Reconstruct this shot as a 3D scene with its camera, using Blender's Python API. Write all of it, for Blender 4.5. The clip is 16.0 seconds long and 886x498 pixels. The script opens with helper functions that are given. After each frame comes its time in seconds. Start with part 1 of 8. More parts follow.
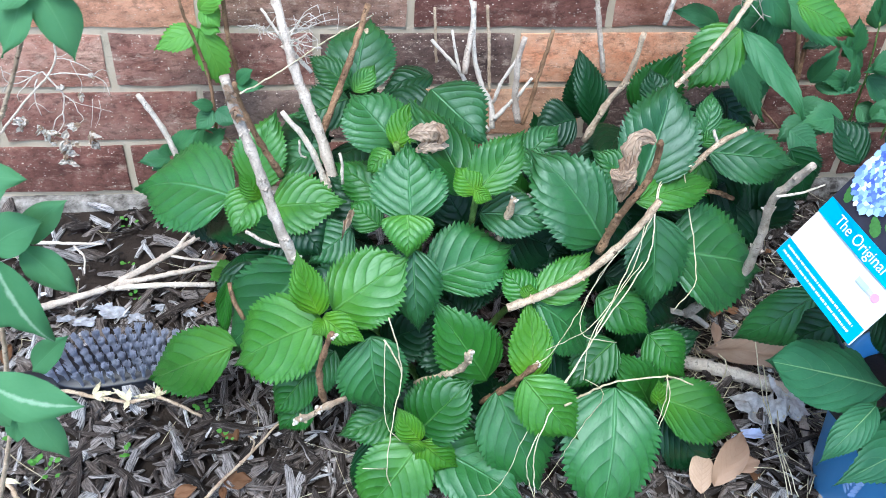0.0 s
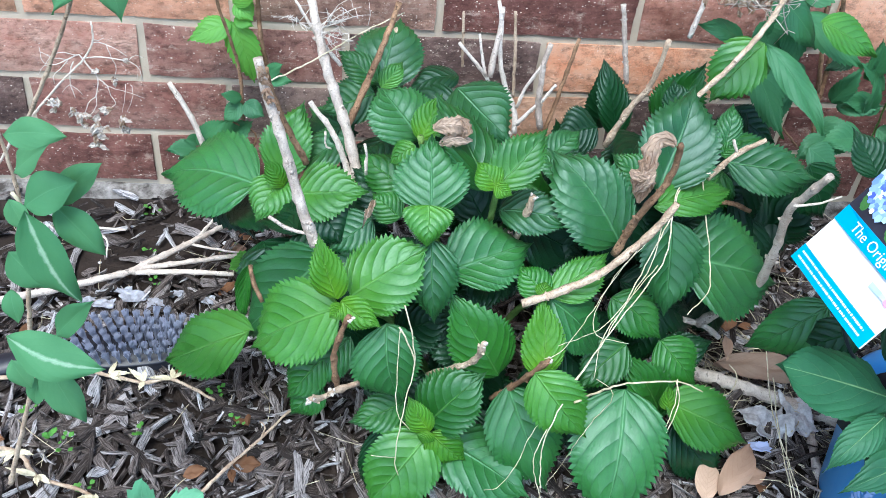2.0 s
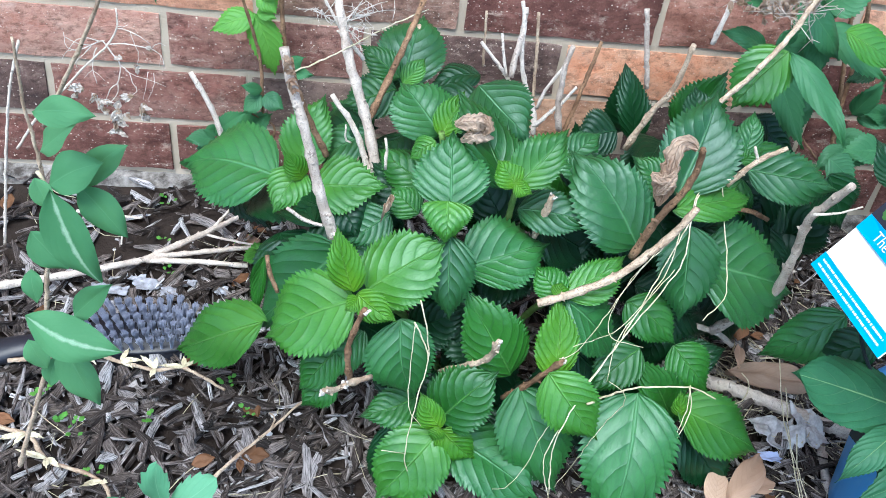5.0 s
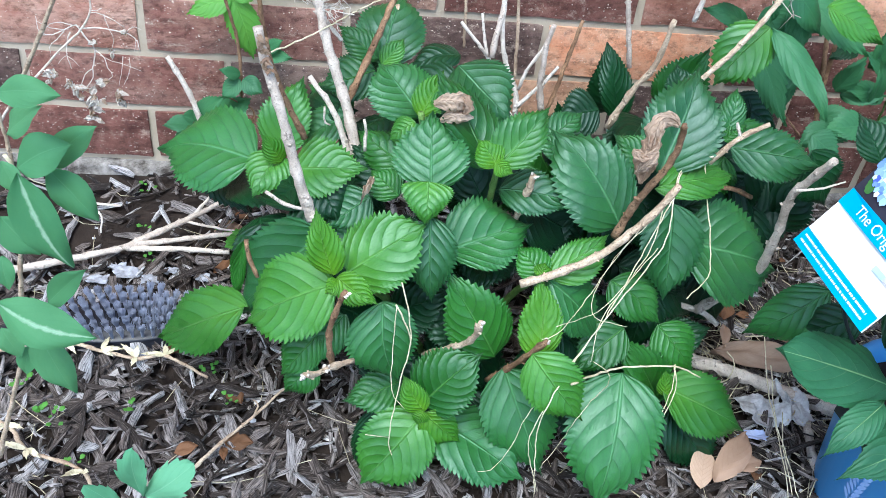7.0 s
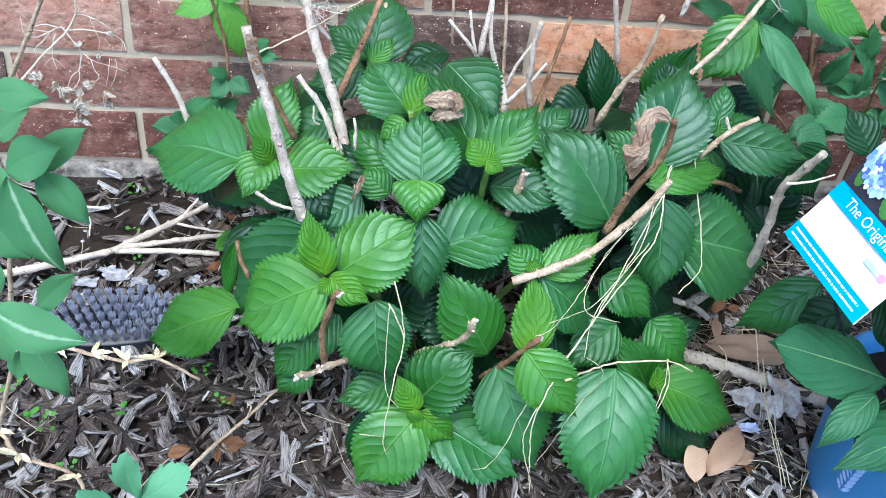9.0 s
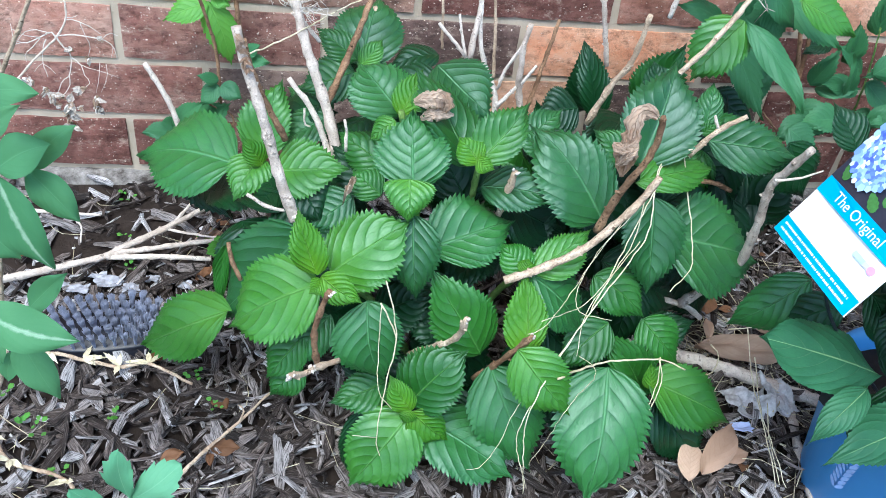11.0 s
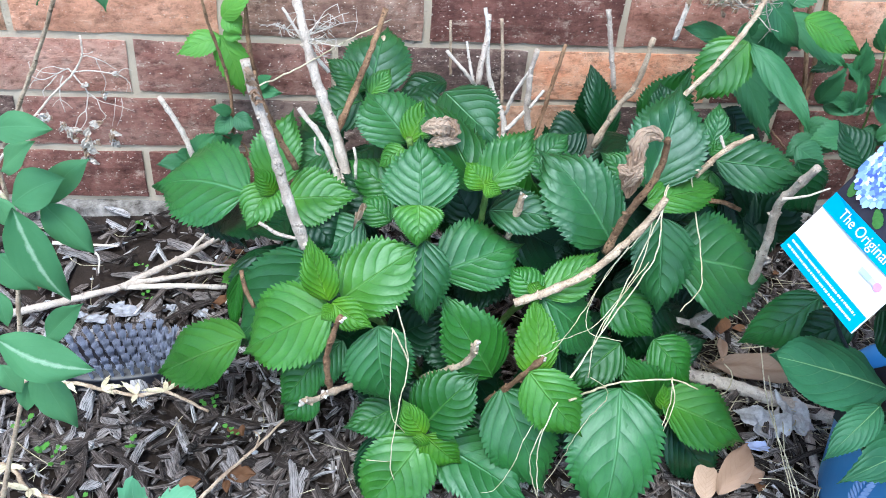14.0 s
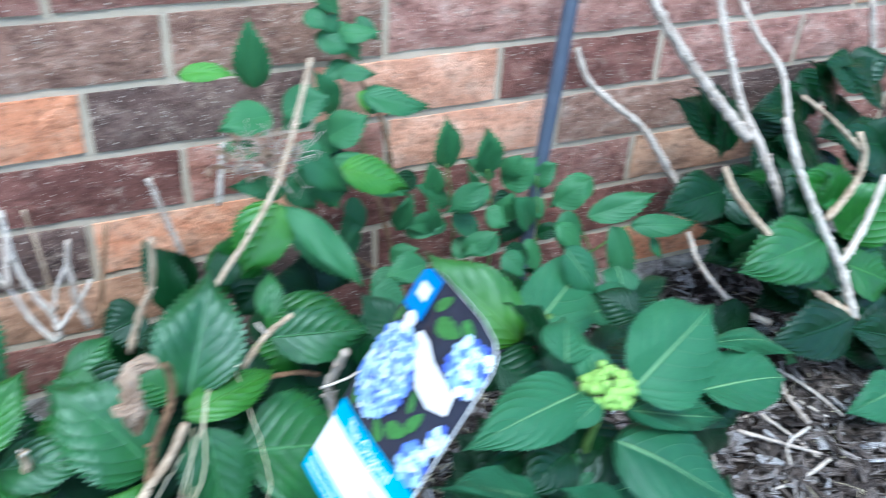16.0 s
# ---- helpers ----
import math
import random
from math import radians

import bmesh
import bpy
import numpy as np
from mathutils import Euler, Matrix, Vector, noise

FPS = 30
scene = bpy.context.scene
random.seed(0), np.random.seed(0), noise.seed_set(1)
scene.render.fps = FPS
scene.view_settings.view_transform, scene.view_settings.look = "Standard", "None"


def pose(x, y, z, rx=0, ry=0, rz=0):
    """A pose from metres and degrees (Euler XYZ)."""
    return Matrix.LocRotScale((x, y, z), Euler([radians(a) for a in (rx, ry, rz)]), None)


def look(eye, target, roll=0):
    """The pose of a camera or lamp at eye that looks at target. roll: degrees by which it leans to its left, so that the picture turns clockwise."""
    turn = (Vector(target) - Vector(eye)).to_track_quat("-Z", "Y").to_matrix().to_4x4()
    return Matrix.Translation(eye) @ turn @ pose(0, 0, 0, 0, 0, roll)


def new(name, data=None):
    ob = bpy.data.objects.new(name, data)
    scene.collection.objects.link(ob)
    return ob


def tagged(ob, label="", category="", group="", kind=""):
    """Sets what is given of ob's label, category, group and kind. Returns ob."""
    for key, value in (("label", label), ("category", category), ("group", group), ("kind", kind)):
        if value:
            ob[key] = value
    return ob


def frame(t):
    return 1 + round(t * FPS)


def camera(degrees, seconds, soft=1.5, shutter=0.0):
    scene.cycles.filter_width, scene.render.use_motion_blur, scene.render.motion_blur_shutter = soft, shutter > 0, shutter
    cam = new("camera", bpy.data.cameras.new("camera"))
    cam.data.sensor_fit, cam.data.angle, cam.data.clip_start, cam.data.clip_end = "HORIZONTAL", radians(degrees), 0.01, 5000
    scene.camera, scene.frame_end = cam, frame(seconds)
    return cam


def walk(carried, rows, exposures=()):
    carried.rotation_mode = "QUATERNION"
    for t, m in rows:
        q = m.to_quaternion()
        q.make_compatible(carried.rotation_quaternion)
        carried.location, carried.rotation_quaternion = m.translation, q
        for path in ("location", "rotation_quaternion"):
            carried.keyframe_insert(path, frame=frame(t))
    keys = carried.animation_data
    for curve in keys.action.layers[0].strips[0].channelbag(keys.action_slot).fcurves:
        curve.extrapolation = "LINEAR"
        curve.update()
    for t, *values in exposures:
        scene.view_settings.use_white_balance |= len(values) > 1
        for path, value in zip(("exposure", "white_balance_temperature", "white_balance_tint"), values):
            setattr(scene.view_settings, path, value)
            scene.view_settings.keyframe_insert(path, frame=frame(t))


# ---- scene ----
cam = camera(53.1, 16.0, soft=0.6, shutter=0.5)
PATH = [
    (0, (0.374, -1.025, 0.797), (0.606, 0.479, -0.501), 3.9),
    (0.5, (0.367, -1.048, 0.794), (0.594, 0.471, -0.487), 4.4),
    (1, (0.371, -1.034, 0.786), (0.589, 0.488, -0.493), 5.1),
    (1.5, (0.369, -1.043, 0.784), (0.578, 0.494, -0.479), 5.6),
    (2, (0.368, -1.052, 0.784), (0.57, 0.487, -0.477), 5.9),
    (2.5, (0.373, -1.06, 0.779), (0.561, 0.482, -0.481), 6.1),
    (3, (0.371, -1.06, 0.78), (0.552, 0.482, -0.481), 6.4),
    (5.3, (0.358, -1.055, 0.777), (0.547, 0.491, -0.478), 7.6),
    (5.5, (0.36, -1.056, 0.777), (0.552, 0.487, -0.481), 7.6),
    (6, (0.365, -1.055, 0.769), (0.572, 0.48, -0.497), 7.6),
    (6.5, (0.366, -1.054, 0.768), (0.575, 0.479, -0.5), 7.4),
    (7, (0.367, -1.053, 0.768), (0.579, 0.474, -0.505), 7.3),
    (7.5, (0.371, -1.052, 0.766), (0.586, 0.47, -0.513), 7.1),
    (8, (0.369, -1.053, 0.765), (0.582, 0.468, -0.517), 6.9),
    (8.5, (0.368, -1.054, 0.767), (0.598, 0.472, -0.506), 7.1),
    (9, (0.364, -1.052, 0.767), (0.602, 0.471, -0.507), 7.1),
    (9.2, (0.363, -1.048, 0.765), (0.608, 0.47, -0.513), 7.3),
    (11.3, (0.367, -1.061, 0.759), (0.621, 0.48, -0.491), 6.8),
    (11.5, (0.373, -1.055, 0.764), (0.622, 0.484, -0.489), 6.6),
    (12, (0.373, -1.059, 0.762), (0.608, 0.494, -0.477), 6.2),
    (12.5, (0.371, -1.059, 0.762), (0.595, 0.496, -0.476), 5.9),
    (13, (0.371, -1.064, 0.764), (0.575, 0.505, -0.459), 5.4),
    (13.5, (0.371, -1.068, 0.765), (0.56, 0.507, -0.454), 4.8),
    (14, (0.373, -1.068, 0.765), (0.583, 0.509, -0.446), 4.7),
    (14.5, (0.376, -1.064, 0.762), (0.638, 0.514, -0.44), 4.6),
    (15, (0.394, -1.028, 0.787), (0.776, 0.549, -0.382), 4.8),
    (15.2, (0.433, -1.010, 0.808), (0.853, 0.568, -0.342), 4.2),
    (15.5, (0.49, -0.987, 0.832), (1.023, 0.581, -0.289), 4.1),
    (16, (0.608, -0.972, 0.839), (1.336, 0.54, -0.249), 3.5),
]
EXPOSURE, KELVIN, TINT, MULCH = 1.46, 5780, 3, 31000
walk(cam, [(t, look(eye, target, roll)) for t, eye, target, roll in PATH], [(0, EXPOSURE, KELVIN, TINT), (14.5, EXPOSURE, KELVIN, TINT), (15, EXPOSURE + 0.08, KELVIN, TINT - 2), (15.5, EXPOSURE, KELVIN - 200, TINT - 3), (16, EXPOSURE - 0.02, KELVIN - 430, TINT - 4)])

# ---------------------------------------------------------------- world and light
world = bpy.data.worlds.new("world")
scene.world = world
world.use_nodes = True
wn = world.node_tree.nodes
sky = wn.new("ShaderNodeTexSky")
sky.sky_type, sky.sun_disc = "NISHITA", False
sky.sun_elevation, sky.sun_rotation = radians(61), radians(200)
sky.air_density, sky.dust_density = 1.0, 2.0
world.node_tree.links.new(sky.outputs[0], wn["Background"].inputs[0])
wn["Background"].inputs[1].default_value = 0.15

sun_data = bpy.data.lights.new("sun", "SUN")
sun_data.energy, sun_data.angle, sun_data.color = 1.5, radians(25), (1.0, 0.96, 0.9)
sun = new("sun", sun_data)
sun.matrix_world = look((0.5 + math.sin(radians(200)) * 3, math.cos(radians(200)) * 3, 5.5), (0.5, 0, 0))


# ---------------------------------------------------------------- material tools
class Nodes:
    """A small wrapper that builds one node material."""

    def __init__(self, name):
        self.m = bpy.data.materials.new(name)
        self.m.use_nodes = True
        self.t = self.m.node_tree
        self.p = self.t.nodes["Principled BSDF"]

    def add(self, kind, operation=None, **sets):
        n = self.t.nodes.new(kind)
        if operation:
            n.operation = operation
        for k, v in sets.items():
            n.inputs[k].default_value = v
        return n

    def link(self, a, b):
        self.t.links.new(a, b)

    def val(self, op, a, b=None):
        n = self.add("ShaderNodeMath", operation=op)
        for i, x in enumerate((a, b)):
            if x is None:
                continue
            if isinstance(x, (int, float)):
                n.inputs[i].default_value = x
            else:
                self.link(x, n.inputs[i])
        return n.outputs[0]

    def noise(self, scale, detail=4.0, rough=0.55, coord=None):
        n = self.add("ShaderNodeTexNoise", Scale=scale, Detail=detail, Roughness=rough)
        if coord is not None:
            self.link(coord, n.inputs["Vector"])
        return n.outputs["Fac"]

    def ramp(self, fac, stops):
        n = self.t.nodes.new("ShaderNodeValToRGB")
        self.link(fac, n.inputs[0])
        el = n.color_ramp.elements
        while len(el) < len(stops):
            el.new(0.5)
        for e, (pos, c) in zip(el, stops):
            e.position, e.color = pos, (*c, 1.0)
        return n.outputs[0]

    def mix(self, fac, a, b, mode="MIX"):
        n = self.t.nodes.new("ShaderNodeMix")
        n.data_type, n.blend_type = "RGBA", mode
        for x, i in ((fac, 0), (a, 6), (b, 7)):
            if isinstance(x, (int, float)):
                n.inputs[i].default_value = x
            elif isinstance(x, tuple):
                n.inputs[i].default_value = (*x, 1.0)
            else:
                self.link(x, n.inputs[i])
        return n.outputs[2]

    def position(self):
        return self.t.nodes.new("ShaderNodeNewGeometry").outputs["Position"]

    def island(self):
        return self.t.nodes.new("ShaderNodeNewGeometry").outputs["Random Per Island"]

    def random(self):
        return self.t.nodes.new("ShaderNodeObjectInfo").outputs["Random"]

    def bump(self, height, strength=0.4, distance=0.002):
        n = self.add("ShaderNodeBump", Strength=strength, Distance=distance)
        self.link(height, n.inputs["Height"])
        self.link(n.outputs[0], self.p.inputs["Normal"])
        return n.outputs[0]

    def base(self, colour, rough=0.6, spec=0.5, metal=0.0):
        if isinstance(colour, tuple):
            self.p.inputs["Base Color"].default_value = (*colour, 1.0)
        else:
            self.link(colour, self.p.inputs["Base Color"])
        if isinstance(rough, (int, float)):
            self.p.inputs["Roughness"].default_value = rough
        else:
            self.link(rough, self.p.inputs["Roughness"])
        self.p.inputs["Specular IOR Level"].default_value = spec
        self.p.inputs["Metallic"].default_value = metal
        return self.m


def leaf_material(name, dark, light, vein, rough=0.42, relief=0.5, through_light=0.2, spec=0.6, stripe=None, vein_tint=0.4, wrinkle=0.3, side_veins=1.0, heart=None):
    """A green leaf: midrib and side veins drawn from the blade's own coordinates, mottled at two scales."""
    n = Nodes(name)
    uv = n.t.nodes.new("ShaderNodeUVMap").outputs[0]
    sep = n.t.nodes.new("ShaderNodeSeparateXYZ")
    n.link(uv, sep.inputs[0])
    u, v = sep.outputs[0], sep.outputs[1]
    pos = n.position()
    drift = n.val("MULTIPLY", n.val("SUBTRACT", n.noise(60, 2, 0.5, pos), 0.5), 0.035)
    av = n.val("ABSOLUTE", v)
    # side veins run forward and curve towards the edge, not quite opposite one another
    lean = n.val("ADD", n.val("MULTIPLY", av, 0.2167), n.val("MULTIPLY", n.val("POWER", av, 2.0), 0.3))
    s = n.val("SUBTRACT", n.val("ADD", n.val("ADD", u, drift), n.val("MULTIPLY", n.val("SIGN", v), 0.03)), lean)
    wave = n.val("ABSOLUTE", n.val("SINE", n.val("MULTIPLY", s, math.pi * 6)))
    side_n = n.add("ShaderNodeClamp")
    n.link(n.val("SUBTRACT", 1.0, n.val("MULTIPLY", wave, n.val("ADD", 4.5, n.val("MULTIPLY", av, 7.0)))), side_n.inputs[0])
    # veinlets: rungs from one side vein to the next
    rung = n.t.nodes.new("ShaderNodeCombineXYZ")
    n.link(n.val("ADD", n.val("MULTIPLY", s, 9.0), n.val("MULTIPLY", n.noise(130, 2, 0.5, pos), 1.4)), rung.inputs[0])
    n.link(n.val("ADD", n.val("MULTIPLY", v, 11.0), n.val("MULTIPLY", n.noise(170, 2, 0.5, pos), 1.6)), rung.inputs[1])
    n.link(n.val("MULTIPLY", n.random(), 40.0), rung.inputs[2])
    net = n.add("ShaderNodeTexVoronoi", Scale=1.0)
    net.feature = "DISTANCE_TO_EDGE"
    n.link(rung.outputs[0], net.inputs["Vector"])
    mesh_n = n.add("ShaderNodeClamp")
    n.link(n.val("MULTIPLY", net.outputs["Distance"], 5.0), mesh_n.inputs[0])
    cushion = n.val("POWER", mesh_n.outputs[0], 0.7)
    mid_n = n.add("ShaderNodeClamp")
    n.link(n.val("SUBTRACT", 1.15, n.val("MULTIPLY", av, n.val("ADD", 16.0, n.val("MULTIPLY", u, 30.0)))), mid_n.inputs[0])
    veins = n.val("MAXIMUM", mid_n.outputs[0], n.val("MULTIPLY", side_n.outputs[0], 0.24 * side_veins))
    big = n.noise(38, 3, 0.5, pos)
    fine = n.noise(700, 3, 0.6, pos)
    rnd = n.random()
    mixf = n.val("ADD", n.val("MULTIPLY", big, 0.7), n.val("MULTIPLY", rnd, 0.6))
    mixf = n.val("SUBTRACT", mixf, 0.2)
    col = n.mix(mixf, dark, light)
    col = n.mix(n.val("MULTIPLY", fine, 0.3), col, dark)
    col = n.mix(n.val("MULTIPLY", n.val("SUBTRACT", 1.0, mesh_n.outputs[0]), wrinkle * 0.7), col, dark)
    # groove shade put in the colour: darker along side veins, paler cushions between them
    groove_shade = n.add("ShaderNodeClamp")
    n.link(n.val("SUBTRACT", 1.0, n.val("MULTIPLY", wave, 2.8)), groove_shade.inputs[0])
    col = n.mix(n.val("MULTIPLY", groove_shade.outputs[0], 0.45 * side_veins), col, dark)
    if heart:   # the blade yellows towards its stalk while it unfolds
        near = n.add("ShaderNodeClamp")
        n.link(n.val("SUBTRACT", n.val("SUBTRACT", 1.0, n.val("MULTIPLY", u, 1.5)), n.val("MULTIPLY", av, 0.45)), near.inputs[0])
        col = n.mix(n.val("MULTIPLY", near.outputs[0], 0.5), col, heart)
    if stripe:
        band = n.add("ShaderNodeClamp")
        edge = n.val("MULTIPLY", n.noise(160, 3, 0.7, pos), 0.45)
        n.link(n.val("MULTIPLY", n.val("SUBTRACT", n.val("ADD", 0.02, edge), n.val("MULTIPLY", av, 1.6)), 5.0), band.inputs[0])
        col = n.mix(n.val("MULTIPLY", band.outputs[0], 0.55), col, stripe)
    col = n.mix(n.val("MULTIPLY", veins, vein_tint), col, vein)
    h = n.val("ADD", n.val("MULTIPLY", n.val("POWER", wave, 0.7), 0.62 * side_veins), n.val("MULTIPLY", cushion, wrinkle * 0.2))
    h = n.val("SUBTRACT", h, n.val("MULTIPLY", mid_n.outputs[0], 0.8))
    h = n.val("ADD", h, n.val("ADD", n.val("MULTIPLY", n.noise(150, 2, 0.5, pos), wrinkle * 0.4), n.val("MULTIPLY", fine, 0.05)))
    nrm = n.bump(h, relief, 0.0018)
    n.base(col, n.val("ADD", rough, n.val("MULTIPLY", n.val("SUBTRACT", fine, 0.4), 0.25)), spec)
    n.p.inputs["Specular Tint"].default_value = (0.78, 0.96, 1.0, 1.0)   # bluish tint stands in for the sky's sheen
    tr = n.t.nodes.new("ShaderNodeBsdfTranslucent")
    n.link(n.mix(0.5, col, (light[0] * 1.4, light[1] * 1.15, light[2] * 0.7)), tr.inputs[0])
    n.link(nrm, tr.inputs["Normal"])
    mx = n.t.nodes.new("ShaderNodeMixShader")
    mx.inputs[0].default_value = through_light
    n.link(n.p.outputs[0], mx.inputs[1])
    n.link(tr.outputs[0], mx.inputs[2])
    n.link(mx.outputs[0], n.t.nodes["Material Output"].inputs[0])
    return n.m


def bark_material(name, dark, light, scale=120.0, rough=0.85):
    """Weathered bark: patches, dark lenticels and fine scales."""
    n = Nodes(name)
    pos = n.position()
    a = n.noise(scale, 5, 0.7, pos)
    b = n.noise(scale * 5, 4, 0.7, pos)
    patch = n.ramp(n.noise(scale * 0.45, 4, 0.7, pos), [(0.38, (0, 0, 0)), (0.62, (1, 1, 1))])
    col = n.mix(n.val("ADD", n.val("MULTIPLY", patch, 0.75), n.val("MULTIPLY", n.random(), 0.25)), dark, light)
    col = n.mix(n.ramp(b, [(0.5, (0, 0, 0)), (0.7, (0.7, 0.7, 0.7))]), col, tuple(c * 0.45 for c in dark))
    col = n.mix(n.val("MULTIPLY", a, 0.3), col, light)
    # old leaf scars and flakes
    scar = n.ramp(n.noise(scale * 0.9, 3, 0.8, pos), [(0.6, (0, 0, 0)), (0.66, (0.8, 0.8, 0.8))])
    col = n.mix(scar, col, tuple(c * 0.5 for c in dark))
    n.bump(n.val("ADD", n.val("ADD", a, n.val("MULTIPLY", b, 0.8)), patch), 0.9, 0.0016)
    return n.base(col, rough, 0.25)


def brick_material(name, dark, mid, light, fleck=0.5, shift=0.0):
    """A rough fired face: blotches, scratches, pits and pale burnt-in flecks."""
    n = Nodes(name)
    pos = n.position()
    flat = n.t.nodes.new("ShaderNodeVectorMath")
    flat.operation = "MULTIPLY"
    flat.inputs[1].default_value = (0.85, 1.0, 1.2)
    n.link(pos, flat.inputs[0])
    run = flat.outputs[0]
    a = n.noise(16 + shift, 6, 0.65, run)
    b = n.noise(80, 6, 0.75, run)
    c = n.noise(480, 3, 0.75, pos)
    f = n.val("ADD", n.val("MULTIPLY", n.val("SUBTRACT", a, 0.5), 1.5), n.val("ADD", 0.3, n.val("MULTIPLY", n.random(), 0.35)))
    col = n.ramp(f, [(0.2, dark), (0.48, mid), (0.85, light)])
    col = n.mix(n.ramp(b, [(0.34, (0.7, 0.7, 0.7)), (0.5, (0, 0, 0))]), col, tuple(q * 0.4 for q in dark))
    col = n.mix(n.ramp(b, [(0.56, (0, 0, 0)), (0.75, (0.7, 0.7, 0.7))]), col, light)
    # pale flecks of two sizes
    for scale, size, share in ((170.0, 0.4, 3.2), (330.0, 0.5, 2.6)):
        spot = n.add("ShaderNodeTexVoronoi", Scale=scale)
        n.link(run, spot.inputs["Vector"])
        hue = n.t.nodes.new("ShaderNodeSeparateColor")
        n.link(spot.outputs["Color"], hue.inputs[0])
        reach = n.val("MULTIPLY", n.val("POWER", hue.outputs[0], share), size)
        fl = n.add("ShaderNodeClamp")
        n.link(n.val("MULTIPLY", n.val("SUBTRACT", n.val("SUBTRACT", reach, spot.outputs["Distance"]), n.val("MULTIPLY", c, 0.3)), 16.0), fl.inputs[0])
        col = n.mix(n.val("MULTIPLY", fl.outputs[0], fleck), col, (0.85, 0.75, 0.65))
    scuff = n.ramp(n.noise(30, 7, 0.8, run), [(0.56, (0, 0, 0)), (0.66, (1, 1, 1))])
    col = n.mix(n.val("MULTIPLY", scuff, 0.6 * fleck), col, (0.58, 0.45, 0.37))
    drag = n.t.nodes.new("ShaderNodeVectorMath")
    drag.operation = "MULTIPLY"
    drag.inputs[1].default_value = (0.35, 1.0, 1.3)
    n.link(pos, drag.inputs[0])
    smear = n.ramp(n.val("ADD", n.noise(46 + shift, 8, 0.78, drag.outputs[0]), n.val("MULTIPLY", n.val("SUBTRACT", c, 0.5), 0.22)), [(0.57, (0, 0, 0)), (0.65, (1, 1, 1))])
    col = n.mix(n.val("MULTIPLY", smear, 0.55 * fleck), col, (0.62, 0.5, 0.41))
    soot = n.ramp(n.noise(24 + shift, 6, 0.75, run), [(0.34, (0.5, 0.5, 0.5)), (0.45, (0, 0, 0))])
    col = n.mix(soot, col, tuple(q * 0.5 for q in dark))
    n.bump(n.val("ADD", n.val("MULTIPLY", b, 1.2), n.val("MULTIPLY", c, 0.6)), 1.0, 0.004)
    return n.base(col, 0.88, 0.25)


def plain_material(name, colour, rough=0.5, spec=0.5, metal=0.0, vary=0.12, scale=60.0):
    n = Nodes(name)
    a = n.noise(scale, 4, 0.6, n.position())
    darker = tuple(c * (1 - vary * 2) for c in colour)
    lighter = tuple(min(1, c * (1 + vary)) for c in colour)
    n.bump(n.noise(scale * 8, 3, 0.6, n.position()), 0.15, 0.001)
    return n.base(n.mix(a, darker, lighter), rough, spec, metal)


M_LEAF = leaf_material("hydrangea_leaf", (0.007, 0.056, 0.006), (0.04, 0.2, 0.012), (0.13, 0.34, 0.08), vein_tint=0.45, relief=0.7, spec=0.65, rough=0.43, through_light=0.1)
# mature leaves, tinted bluer: the sky's sheen on them is put into the colour
M_OLD_SHEEN = leaf_material("mature_leaf", (0.008, 0.054, 0.013), (0.04, 0.195, 0.03), (0.13, 0.33, 0.14), vein_tint=0.5, relief=0.7, spec=0.75, rough=0.45, through_light=0.1)
# near-black green: the shade inside the shrubs is put into this leaf colour
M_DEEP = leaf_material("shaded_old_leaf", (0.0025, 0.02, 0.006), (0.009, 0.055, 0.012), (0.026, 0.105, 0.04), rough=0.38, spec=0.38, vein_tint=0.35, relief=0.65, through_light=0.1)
M_YOUNG = leaf_material("young_leaf", (0.034, 0.15, 0.005), (0.125, 0.34, 0.012), (0.22, 0.45, 0.08), heart=(0.17, 0.36, 0.01), relief=0.75, through_light=0.2, wrinkle=0.4, rough=0.46)
M_FRESH = leaf_material("fresh_leaf", (0.016, 0.095, 0.007), (0.07, 0.255, 0.018), (0.18, 0.4, 0.12), heart=(0.1, 0.29, 0.012), relief=0.65, through_light=0.17, spec=0.75, wrinkle=0.32, rough=0.44)
M_MATT = leaf_material("matt_leaf", (0.014, 0.082, 0.034), (0.05, 0.2, 0.075), (0.3, 0.52, 0.24), rough=0.54, relief=0.6, wrinkle=0.35, vein_tint=0.7, spec=0.55, side_veins=0.8)
M_SMOOTH = leaf_material("smooth_leaf", (0.06, 0.2, 0.085), (0.12, 0.31, 0.14), (0.17, 0.38, 0.19), rough=0.66, relief=0.15, through_light=0.32, vein_tint=0.25, wrinkle=0.08, spec=0.35, side_veins=0.4)
M_MINT = leaf_material("pale_sprout_leaf", (0.09, 0.28, 0.15), (0.18, 0.44, 0.26), (0.3, 0.58, 0.38), rough=0.65, relief=0.2, through_light=0.3, vein_tint=0.3, wrinkle=0.1, spec=0.35, side_veins=0.5)
M_STRIPE = leaf_material("striped_leaf", (0.055, 0.19, 0.08), (0.11, 0.3, 0.13), (0.2, 0.42, 0.22), rough=0.66, relief=0.15, through_light=0.32, stripe=(0.5, 0.66, 0.52), wrinkle=0.08, spec=0.35, side_veins=0.4)
M_VINE = leaf_material("vine_leaf", (0.026, 0.115, 0.045), (0.068, 0.24, 0.08), (0.1, 0.28, 0.11), rough=0.55, relief=0.3, through_light=0.28, vein_tint=0.3, wrinkle=0.2)
M_LIME = leaf_material("fresh_vine_leaf", (0.08, 0.28, 0.035), (0.17, 0.45, 0.065), (0.22, 0.5, 0.1), rough=0.5, relief=0.45, through_light=0.38, wrinkle=0.2)
